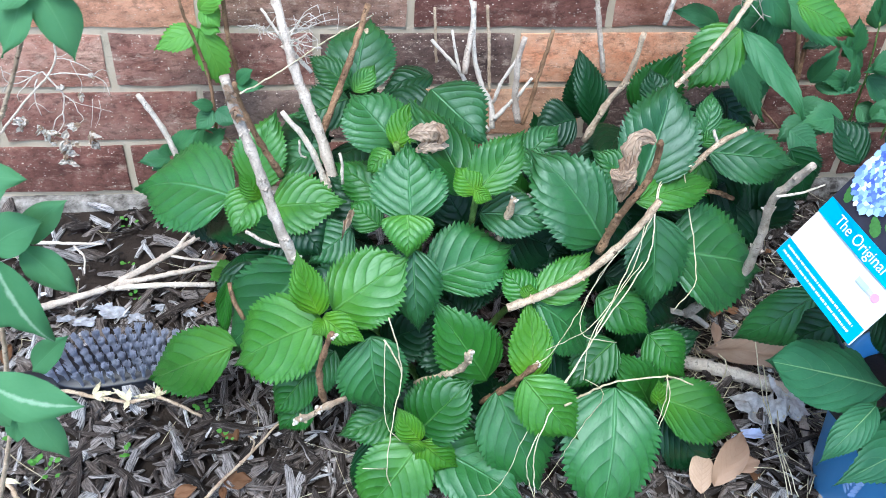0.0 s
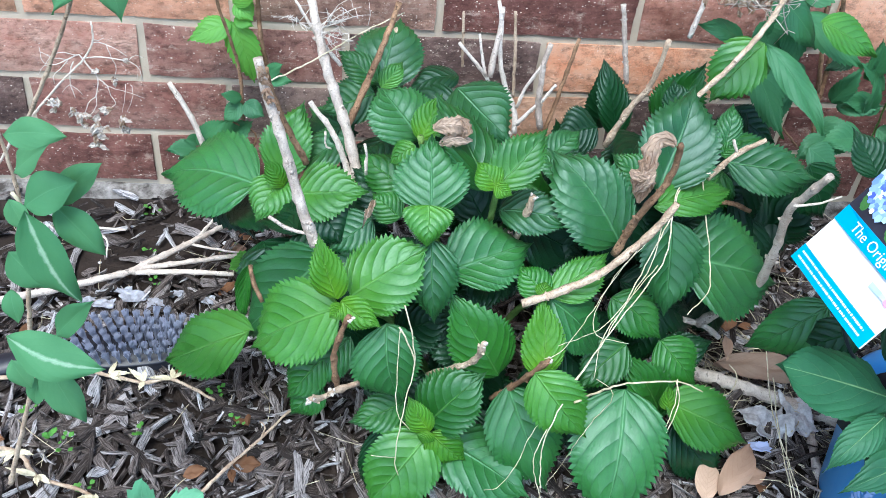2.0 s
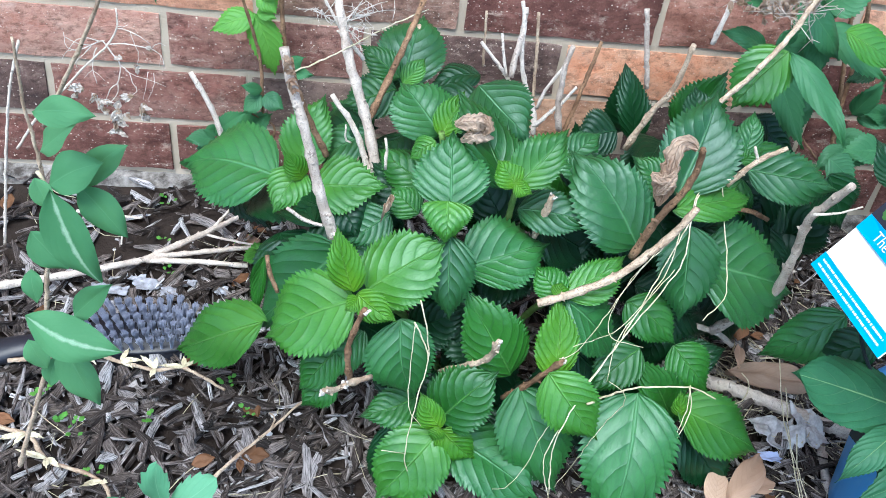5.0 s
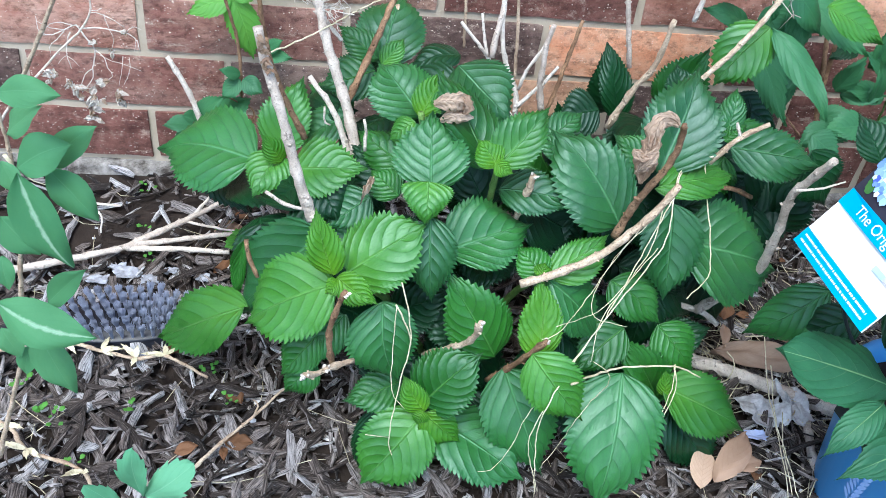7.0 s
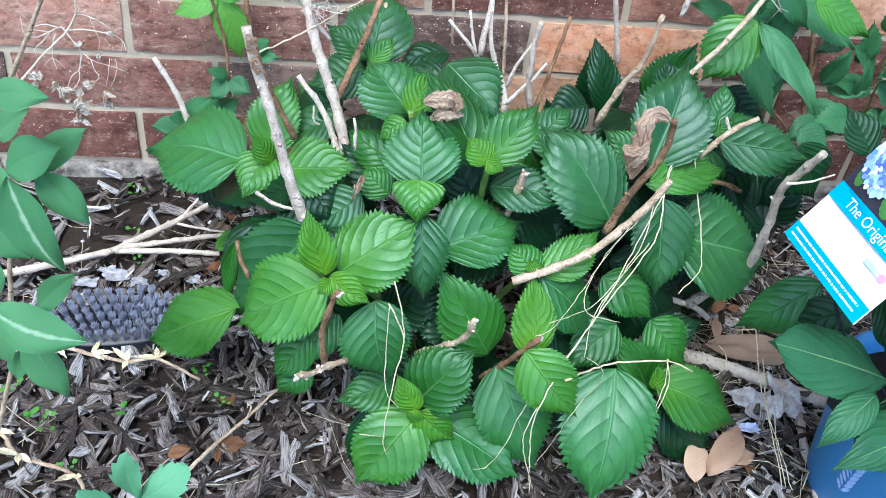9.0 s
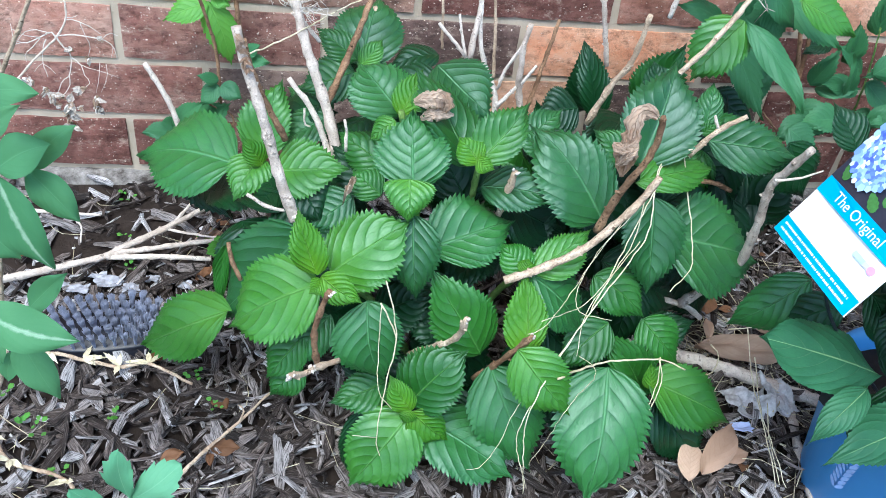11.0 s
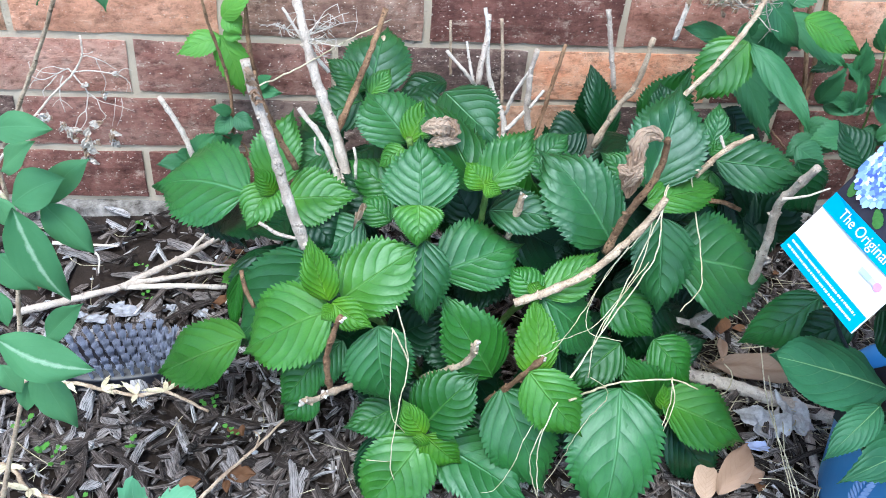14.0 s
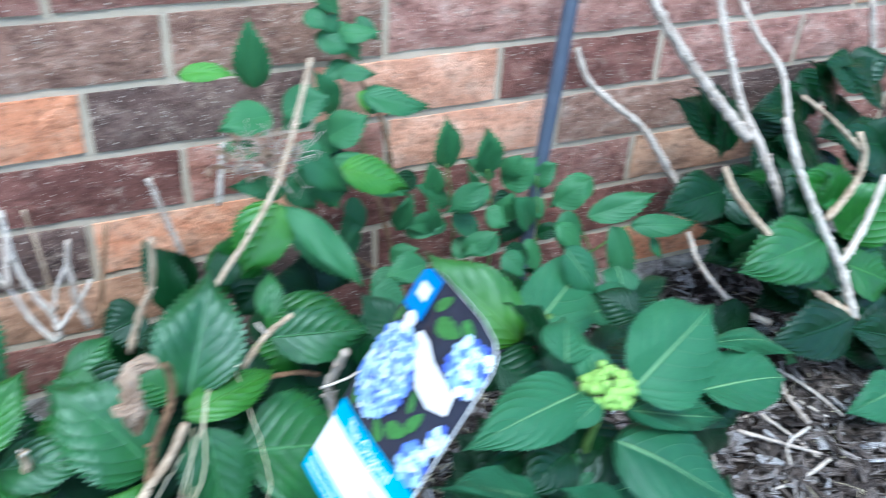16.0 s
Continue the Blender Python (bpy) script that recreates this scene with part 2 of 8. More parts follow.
# the dark vein colour paints the brown shadow of the folds
M_WITHER = leaf_material("withered_leaf", (0.24, 0.15, 0.1), (0.78, 0.64, 0.52), (0.1, 0.06, 0.04), rough=0.8, relief=0.7, vein_tint=0.75, through_light=0.2, spec=0.2, wrinkle=0.15)
M_LITTER = leaf_material("fallen_leaf", (0.3, 0.19, 0.13), (0.6, 0.44, 0.33), (0.36, 0.24, 0.17), rough=0.7, relief=0.12, through_light=0.1, spec=0.2)
M_GREY = bark_material("weathered_cane", (0.34, 0.27, 0.22), (0.68, 0.6, 0.53))
M_PALE = bark_material("bleached_cane", (0.46, 0.38, 0.31), (0.8, 0.73, 0.65))
M_BONE = bark_material("bone_white_stalk", (0.55, 0.48, 0.42), (0.88, 0.82, 0.75), 250)
M_TAN = bark_material("tan_cane", (0.24, 0.155, 0.1), (0.68, 0.55, 0.41))
M_BROWN = bark_material("brown_cane", (0.09, 0.045, 0.025), (0.38, 0.235, 0.14))
M_STEM = bark_material("green_stem", (0.06, 0.14, 0.03), (0.2, 0.34, 0.09), rough=0.6)
M_STRAW = bark_material("dry_grass", (0.42, 0.36, 0.22), (0.74, 0.68, 0.5), 60)
M_ORANGE = brick_material("orange_brick", (0.5, 0.19, 0.1), (0.72, 0.31, 0.17), (0.8, 0.5, 0.34), 0.4)
M_RUSSET = brick_material("russet_brick", (0.24, 0.1, 0.07), (0.42, 0.2, 0.15), (0.6, 0.38, 0.3), 0.6, 3.0)
M_SALMON = brick_material("salmon_brick", (0.52, 0.25, 0.16), (0.74, 0.39, 0.26), (0.82, 0.56, 0.42), 0.4, 2.0)
M_TANBRICK = brick_material("tan_brick", (0.42, 0.23, 0.145), (0.62, 0.37, 0.24), (0.72, 0.51, 0.37), 0.5)
M_RED = brick_material("red_brick", (0.14, 0.058, 0.048), (0.265, 0.12, 0.096), (0.42, 0.25, 0.205), 0.95)
M_MOTTLE = brick_material("mottled_brown_brick", (0.19, 0.105, 0.08), (0.37, 0.22, 0.165), (0.62, 0.49, 0.4), 0.85, 3.0)
M_PINK = brick_material("pinkish_brick", (0.25, 0.115, 0.095), (0.46, 0.245, 0.2), (0.6, 0.42, 0.35), 0.8, 5.0)
M_DARK = brick_material("dark_brick", (0.07, 0.045, 0.042), (0.16, 0.1, 0.085), (0.32, 0.235, 0.2), 1.0)

n = Nodes("mortar")
pos = n.position()
grit = n.noise(300, 4, 0.7, pos)
n.bump(n.val("ADD", grit, n.noise(50, 4, 0.6, pos)), 0.6, 0.003)
M_MORTAR = n.base(n.mix(n.val("MULTIPLY", n.noise(22, 4, 0.6, pos), 0.9), (0.34, 0.285, 0.215), (0.6, 0.52, 0.42)), 0.92, 0.2)

n = Nodes("concrete")
pos = n.position()
grit = n.noise(240, 4, 0.7, pos)
n.bump(n.val("ADD", grit, n.noise(40, 5, 0.6, pos)), 0.7, 0.004)
M_CONCRETE = n.base(n.mix(n.ramp(n.noise(34, 6, 0.75, pos), [(0.38, (0, 0, 0)), (0.64, (1, 1, 1))]), (0.06, 0.05, 0.043), (0.36, 0.335, 0.31)), 0.9, 0.2)

n = Nodes("soil")
pos = n.position()
crumb = n.noise(180, 6, 0.7, pos)
n.bump(crumb, 0.9, 0.006)
M_SOIL = n.base(n.mix(n.noise(40, 5, 0.65, pos), (0.012, 0.009, 0.008), (0.06, 0.045, 0.037)), 0.95, 0.15)

n = Nodes("bark_mulch")
pos = n.position()
uv = n.t.nodes.new("ShaderNodeUVMap").outputs[0]
fibre = n.noise(1.0, 5, 0.75, uv)
tone = n.ramp(n.island(), [(0.0, (0.02, 0.016, 0.015)), (0.3, (0.075, 0.058, 0.052)), (0.6, (0.23, 0.19, 0.172)), (0.87, (0.46, 0.425, 0.42)), (1.0, (0.74, 0.73, 0.75))])
col = n.mix(n.ramp(fibre, [(0.4, (0.95, 0.95, 0.95)), (0.55, (0, 0, 0))]), tone, (0.016, 0.012, 0.01))
col = n.mix(n.ramp(fibre, [(0.54, (0, 0, 0)), (0.72, (0.6, 0.6, 0.6))]), col, (0.55, 0.5, 0.47))
n.bump(fibre, 1.0, 0.004)
M_MULCH = n.base(col, 0.85, 0.25)

M_BRISTLE = plain_material("grey_nylon_bristle", (0.36, 0.39, 0.5), 0.45, 0.4, 0, 0.3, 90)
M_BLACK = plain_material("black_plastic", (0.012, 0.014, 0.022), 0.45)
M_BLUE = plain_material("blue_plastic", (0.098, 0.364, 0.800), 0.38, 0.5, 0, 0.1, 12)
M_PRINT = plain_material("pale_print_on_blue", (0.3, 0.46, 0.82), 0.4)
M_WHITE = plain_material("white_print", (0.85, 0.87, 0.9), 0.35, 0.5, 0, 0.02)
M_CYAN = plain_material("cyan_print", (0.008, 0.32, 0.6), 0.3, 0.5, 0, 0.05)
M_ROYAL = plain_material("royal_blue_print", (0.01, 0.2, 0.62), 0.3, 0.5, 0, 0.05)
M_NIGHT = plain_material("dark_photo_ground", (0.025, 0.03, 0.05), 0.25, 0.5, 0, 0.3)
M_PHOTOLEAF = plain_material("printed_leaf", (0.06, 0.2, 0.05), 0.25, 0.5, 0, 0.3, 200)
n = Nodes("printed_flower")
M_PETAL = n.base(n.ramp(n.island(), [(0.0, (0.05, 0.09, 0.5)), (0.3, (0.13, 0.25, 0.72)), (0.65, (0.36, 0.56, 0.84)), (1.0, (0.78, 0.9, 0.95))]), 0.3)
M_STEEL = plain_material("grey_painted_steel", (0.075, 0.095, 0.14), 0.4, 0.5, 0.0, 0.15)
M_PAPER = plain_material("crumpled_pale_plastic", (0.62, 0.62, 0.64), 0.5, 0.5, 0, 0.2, 90)
M_BUD = plain_material("lime_flower_bud", (0.3, 0.52, 0.12), 0.6, 0.3, 0, 0.25, 300)


# ---------------------------------------------------------------- building tools
ROOTS = {}


def thing(name, at, label, category, group="", kind=""):
    """An empty at a thing's base, to which its parts are parented."""
    ob = new(name)
    ob.location = at
    ob.empty_display_size = 0.02
    ROOTS[ob.name] = Vector(at)
    return tagged(ob, label, category, group, kind)


def mesh_part(name, verts, faces, material, parent=None, label="", origin=(0, 0, 0), smooth=True, uvs=None):
    """One mesh object from vertices in world space, with its origin at origin."""
    o = np.array(origin, float)
    me = bpy.data.meshes.new(name)
    me.from_pydata((np.array(verts, float) - o).tolist(), [], faces)
    if uvs is not None:
        lay = me.uv_layers.new(name="UVMap")
        idx = np.empty(len(me.loops), np.int32)
        me.loops.foreach_get("vertex_index", idx)
        lay.data.foreach_set("uv", np.array(uvs, np.float32)[idx].ravel())
    if smooth:
        me.polygons.foreach_set("use_smooth", [True] * len(me.polygons))
    me.materials.append(material)
    ob = new(name, me)
    ob.location = origin
    if parent is not None:
        ob.parent = parent
        if parent.name in ROOTS:
            ob.matrix_parent_inverse = Matrix.Translation(-ROOTS[parent.name])
        else:
            ob.matrix_parent_inverse = Matrix.Translation(-parent.location)
    return tagged(ob, label)


def part(name, bm, material, parent, label="", smooth=False):
    """A bmesh, in world space, as one mesh object under a thing or a part."""
    me = bpy.data.meshes.new(name)
    bm.to_mesh(me)
    bm.free()
    if smooth:
        me.polygons.foreach_set("use_smooth", [True] * len(me.polygons))
    me.materials.append(material)
    ob = new(name, me)
    if parent is not None:
        ob.parent = parent
        if parent.name in ROOTS:
            ob.matrix_parent_inverse = Matrix.Translation(-ROOTS[parent.name])
    return tagged(ob, label)


RNG = np.random.default_rng(7)


FORMS = {   # half-width along the blade, from its base to its drawn-out tip
    "ovate": ((0, 0.02, 0.06, 0.13, 0.25, 0.38, 0.5, 0.62, 0.73, 0.82, 0.89, 0.94, 1), (0, 0.28, 0.52, 0.76, 0.96, 1.0, 0.95, 0.79, 0.55, 0.32, 0.15, 0.06, 0.005)),
    "round": ((0, 0.02, 0.06, 0.13, 0.25, 0.4, 0.54, 0.67, 0.77, 0.84, 0.89, 0.94, 1), (0, 0.32, 0.58, 0.81, 0.98, 1.0, 0.95, 0.8, 0.56, 0.32, 0.15, 0.06, 0.005)),
    "heart": ((0, 0.03, 0.1, 0.2, 0.32, 0.46, 0.6, 0.74, 0.86, 0.94, 1), (0, 0.6, 0.92, 1.0, 0.94, 0.82, 0.66, 0.46, 0.25, 0.1, 0)),
    "oval": ((0, 0.02, 0.07, 0.16, 0.3, 0.46, 0.6, 0.74, 0.85, 0.93, 0.97, 1), (0, 0.12, 0.34, 0.66, 0.92, 1.0, 0.98, 0.88, 0.7, 0.46, 0.26, 0)),
    "narrow": ((0, 0.06, 0.18, 0.32, 0.45, 0.6, 0.74, 0.86, 0.94, 1), (0, 0.3, 0.72, 0.96, 1.0, 0.9, 0.66, 0.36, 0.15, 0)),
}


def half_width(form, u):
    """A form's half-width, smoothed."""
    fine = np.linspace(0, 1, 401)
    w = np.interp(fine, *FORMS[form])
    pad = np.concatenate([-w[20:0:-1], w, -w[-2:-22:-1]])
    w = np.convolve(pad, np.hanning(13) / np.hanning(13).sum(), "same")[20:-20]
    return np.interp(u, fine, np.clip(w, 0, 1))


def blade(base, tip, width, face, curl=0.1, fold=0.26, pucker=0.014, teeth=21, shape=None, crumple=0.0, pairs=0, side=None, serrate=1.0, point=0.5, form="ovate"):
    """The vertices, faces and blade coordinates of one leaf from its base to its tip; face: the way its upper side looks."""
    base, tip, face = np.array(base, float), np.array(tip, float), np.array(face, float)
    ax = tip - base
    length = np.linalg.norm(ax)
    ax /= length
    length *= 1.04
    up = face - ax * (face @ ax)
    up /= np.linalg.norm(up)
    across = np.cross(up, ax)
    pairs = pairs or float(RNG.uniform(6.2, 8.2))
    side = float(RNG.normal(0, 0.025)) if side is None else side
    rows, cols = 3 * teeth + 1, 15
    u = np.linspace(0, 1, rows)
    if shape:
        a, b = shape
        peak = (a / (a + b)) ** a * (b / (a + b)) ** b
        w = (u ** a) * ((1 - u) ** b) / peak * width / 2
        w = w * (1 - 1.1 * point * np.exp(-((u - 0.88) / 0.12) ** 2))
    else:
        w = half_width(form, u) * width / 2
    v = np.linspace(-1, 1, cols)
    U, V = np.meshgrid(u, v, indexing="ij")
    A = np.abs(V)
    lop = 1 + 0.05 * RNG.normal() * np.sign(V)   # one half a little wider
    W = np.repeat(w[:, None], cols, 1) * lop
    saw = np.array((-0.6, 0.2, 1.0))[np.arange(rows) % 3][:, None]   # teeth that point forwards
    saw = saw * RNG.uniform(0.7, 1.25, (rows, 1))
    edge = A > 0.99
    body = np.sin(np.pi * np.clip(U * 0.97 + 0.015, 0, 1)) ** 0.5 * np.clip((1 - U) / 0.12, 0.15, 1)
    W = W + np.where(edge, 0.037 * serrate * saw * width * body, 0.0)
    Ushift = U + np.where(edge, 0.42 / teeth * serrate * np.clip(saw, 0, 1.1), 0.0) * body
    ph = RNG.uniform(0, 6.28, 6)
    k = U * pairs - 1.3 * A - 1.8 * A ** 2 + 0.18 * np.sign(V)
    bulge = np.abs(np.sin(np.pi * k)) ** 0.75
    quilt = bulge * np.clip(A * 6, 0, 1) * (1 - 0.55 * A ** 4) * np.sin(np.pi * np.clip(U, 0.03, 0.97)) ** 0.5
    rough = np.sin(17 * U + 5 * V + ph[2]) * np.sin(7 * V + 9 * U + ph[3]) * A
    Z = curl * length * 2 * U * (1 - U)
    Z = Z + fold * A * W - 0.13 * width * A ** 2.4 * body
    Z = Z + pucker * length * (0.42 * (quilt - 0.5) + 0.4 * rough) - 0.04 * length * np.clip((U - 0.72) / 0.28, 0, 1) ** 2
    # the rim waves, each half by its own rhythm
    Z = Z + 0.02 * length * np.sin(5 * U + ph[0] + 2.4 * V) + 0.022 * length * A ** 2 * np.sin(np.where(V > 0, 9, 11) * U + np.where(V > 0, ph[1], ph[4]))
    if crumple:
        Z = Z + crumple * length * (np.sin(7 * U + 5 * V + ph[2]) + np.sin(13 * U - 4 * V + ph[3]) * 0.6) * 0.5
    bend = side * length * np.sin(np.pi * U)
    P = base + ax * (Ushift * length)[..., None] + across * (V * W + bend)[..., None] + up * Z[..., None]
    verts = P.reshape(-1, 3)
    i = np.arange(rows - 1)[:, None] * cols + np.arange(cols - 1)[None, :]
    faces = np.stack([i, i + 1, i + cols + 1, i + cols], -1).reshape(-1, 4).tolist()
    uvs = np.stack([U * pairs / 6, V], -1).reshape(-1, 2)
    return verts, faces, uvs


def leaf(plant, material, base, tip, width, face=(-0.1, -0.55, 0.8), label="", name="leaf", **how):
    verts, faces, uvs = blade(base, tip, width, face, **how)
    return mesh_part(name, verts, faces, material, plant, label, base, True, uvs)


def curled_leaf(plant, material, points, width, label="", name="withered_leaf", seed=1):
    """A dead leaf rolled along a line: a crumpled ribbon with curled-in edges."""
    r = np.random.default_rng(seed)
    p = np.array(points, float)
    m, cols = 44, 15
    t = np.linspace(0, len(p) - 1, m)
    q = np.vstack([2 * p[0] - p[1], p, 2 * p[-1] - p[-2]])
    line = []
    for x in t:
        i = min(int(x), len(p) - 2)
        f = x - i
        a, b, c, d = q[i], q[i + 1], q[i + 2], q[i + 3]
        line.append(0.5 * (2 * b + (c - a) * f + (2 * a - 5 * b + 4 * c - d) * f * f + (3 * b - a - 3 * c + d) * f ** 3))
    line = np.array(line)
    d = np.gradient(line, axis=0)
    d /= np.linalg.norm(d, axis=1)[:, None]
    view = np.array([-0.15, -0.75, 0.65])
    side = np.cross(d, view)
    side /= np.linalg.norm(side, axis=1)[:, None]
    up = np.cross(side, d)
    u = np.linspace(0, 1, m)
    w = width / 2 * np.sin(np.pi * np.clip(u, 0.04, 0.97)) ** 0.5 * (1 + 0.16 * np.sin(11 * u) + 0.1 * np.sin(29 * u + 1))
    V = np.linspace(-1, 1, cols)
    roll = 1.1
    verts = []
    for i in range(m):
        for v in V:
            a = v * roll
            z = -(1 - math.cos(a)) * w[i] * 0.9 + 0.2 * w[i] * math.sin(9 * v + 3 * u[i]) + 0.1 * w[i] * math.sin(19 * v - 5 * u[i]) + r.normal(0, 0.025) * w[i]
            verts.append(line[i] + side[i] * (math.sin(a) * w[i] + r.normal(0, 0.03) * w[i]) + up[i] * z)
    faces = [(i * cols + j, i * cols + j + 1, i * cols + cols + j + 1, i * cols + cols + j) for i in range(m - 1) for j in range(cols - 1)]
    uvs = [(u[i], v) for i in range(m) for v in V]
    return mesh_part(name, verts, faces, material, plant, label, points[0], True, uvs)


def tube_mesh(points, r0, r1, sides=7, knots=0.0, wobble=0.0, spacing=0.006):
    """A tapering, slightly knotty tube along a smooth line through the points."""
    p = np.array(points, float)
    seg = np.linalg.norm(np.diff(p, axis=0), axis=1)
    s = np.concatenate([[0], np.cumsum(seg)])
    m = max(3, int(s[-1] / spacing) + 1)
    t = np.linspace(0, s[-1], m)
    if len(p) > 2:
        # Catmull-Rom through the points
        q = np.vstack([2 * p[0] - p[1], p, 2 * p[-1] - p[-2]])
        out = []
        for x in t:
            i = min(np.searchsorted(s, x, side="right") - 1, len(p) - 2)
            f = (x - s[i]) / max(seg[i], 1e-9)
            a, b, c, d = q[i], q[i + 1], q[i + 2], q[i + 3]
            out.append(0.5 * (2 * b + (c - a) * f + (2 * a - 5 * b + 4 * c - d) * f * f + (3 * b - a - 3 * c + d) * f ** 3))
        line = np.array(out)
    else:
        line = p[0] + (p[1] - p[0]) * (t / s[-1])[:, None]
    if wobble:
        line[1:-1] += RNG.normal(0, wobble, (m - 2, 3))
    d = np.gradient(line, axis=0)
    d /= np.linalg.norm(d, axis=1)[:, None]
    ref = np.array([0.3, 1.0, 0.1])
    n1 = np.cross(d, ref)
    n1 /= np.linalg.norm(n1, axis=1)[:, None]
    n2 = np.cross(d, n1)
    r = r0 + (r1 - r0) * np.linspace(0, 1, m)
    if knots:
        node = np.zeros(m)
        for c in np.arange(RNG.uniform(0.008, 0.02), s[-1], 0.03):
            node += np.exp(-((t - c) / 0.0038) ** 2)
        r = r * (1 + knots * node + RNG.normal(0, 0.025, m))
    ang = np.linspace(0, 2 * np.pi, sides, endpoint=False)
    V = line[:, None] + (np.cos(ang)[None, :, None] * n1[:, None] + np.sin(ang)[None, :, None] * n2[:, None]) * (r[:, None] * (1 + RNG.normal(0, 0.035, (m, sides))))[..., None]
    verts = V.reshape(-1, 3).tolist()
    faces = []
    for i in range(m - 1):
        for j in range(sides):
            k = (j + 1) % sides
            faces.append((i * sides + j, i * sides + k, (i + 1) * sides + k, (i + 1) * sides + j))
    faces.append(tuple(range(sides))[::-1])
    faces.append(tuple((m - 1) * sides + j for j in range(sides)))
    return verts, faces


def cane(plant, material, points, r0, r1, name="cane", label="", knots=0.22, sides=9, wobble=0.00025):
    body = tube_mesh(points, r0, r1, sides, knots, wobble)
    chunks = [body]
    if knots > 0.16:
        ring = np.array(body[0]).reshape(-1, sides, 3)
        gap = (3, 5) if knots > 0.4 else (7, 12)
        for i in range(int(RNG.integers(2, 6)), len(ring) - 1, int(RNG.integers(*gap))):
            mid = ring[i].mean(0)
            for j in (0, sides // 2):
                out = ring[i, (j + i) % sides] - mid
                chunks.append(lump(mid + out * 1.05, np.linalg.norm(out) * RNG.uniform(0.3, 0.55), out))
    verts, faces = merged(chunks)
    return mesh_part(name, verts, faces, material, plant, label, points[0])


def lump(at, r, out):
    """A small pointed bud scar."""
    out = out / np.linalg.norm(out)
    side = np.cross(out, (0.3, 0.2, 1.0))
    side /= np.linalg.norm(side)
    up = np.cross(side, out)
    v = [tuple(at - out * r)]
    for a in range(5):
        c, d = math.cos(a * 1.2566), math.sin(a * 1.2566)
        v.append(tuple(at + (side * c + up * d) * r))
    v.append(tuple(at + out * r * 1.1 + up * r * 0.6))
    f = [(0, 1 + (a + 1) % 5, 1 + a) for a in range(5)] + [(6, 1 + a, 1 + (a + 1) % 5) for a in range(5)]
    return v, f


def merged(chunks):
    verts, faces = [], []
    for v, f in chunks:
        o = len(verts)
        verts.extend(v)
        faces.extend([tuple(i + o for i in q) for q in f])
    return verts, faces


# ---------------------------------------------------------------- ground and mulch
def ground_height(x, y):
    bank = 0.012 * max(0.0, 1 + y / 0.08) if y < 0.05 else 0.012
    return bank + 0.006 * math.sin(3.1 * x + 1.0) * math.cos(4.3 * y) + 0.004 * math.sin(9 * x + 5 * y)


xs = np.concatenate([np.linspace(-400, -3, 8), np.linspace(-2, 4, 121), np.linspace(5, 400, 8)])
ys = np.concatenate([np.linspace(-400, -4, 8), np.linspace(-3, 0.06, 80), np.linspace(1, 400, 8)])
gv, gf = [], []
for yy in ys:
    for xx in xs:
        near = 1.0 if (-2 < xx < 4 and -3 < yy < 0.1) else 0.0
        gv.append((xx, yy, near * ground_height(xx, yy) - 0.004))
for j in range(len(ys) - 1):
    for i in range(len(xs) - 1):
        a = j * len(xs) + i
        gf.append((a, a + 1, a + 1 + len(xs), a + len(xs)))
tagged(mesh_part("ground", gv, gf, M_SOIL), "dark bare soil of the planting bed", "ground", kind="structure")


def chip(x, y, z, length, width, thick, yaw, pitch, roll):
    """One splintered bark chip: a bent, tapering slab with ragged ends."""
    m = 4
    t = np.linspace(-0.5, 0.5, m)
    verts = []
    taper = RNG.uniform(0.35, 1.0, m)
    taper[1:3] = RNG.uniform(0.8, 1.1, 2)
    bow = RNG.uniform(-0.1, 0.1)
    for i in range(m):
        cx, cy = t[i] * length, bow * length * (1 - 4 * t[i] ** 2)
        for sy, sz in ((-1, 0), (-0.4, 1), (0.6, 0.8), (1, -0.1)):
            verts.append((cx + RNG.normal(0, 0.05) * length, cy + sy * width / 2 * taper[i] * RNG.uniform(0.7, 1.25), sz * thick * RNG.uniform(0.6, 1.1)))
    V = np.array(verts)
    R = np.array(Euler((roll, pitch, yaw)).to_matrix())
    V = V @ R.T + (x, y, z)
    faces = []
    for i in range(m - 1):
        for j in range(4):
            k = (j + 1) % 4
            faces.append((i * 4 + j, i * 4 + k, (i + 1) * 4 + k, (i + 1) * 4 + j))
    faces += [(3, 2, 1, 0), (m * 4 - 4, m * 4 - 3, m * 4 - 2, m * 4 - 1)]
    base_uv = RNG.uniform(0, 50, 2)
    uvs = [(base_uv[0] + t[i] * length * 60, base_uv[1] + y * width * 900) for i in range(m) for y in (-0.5, -0.2, 0.3, 0.5)]
    return V.tolist(), faces, uvs


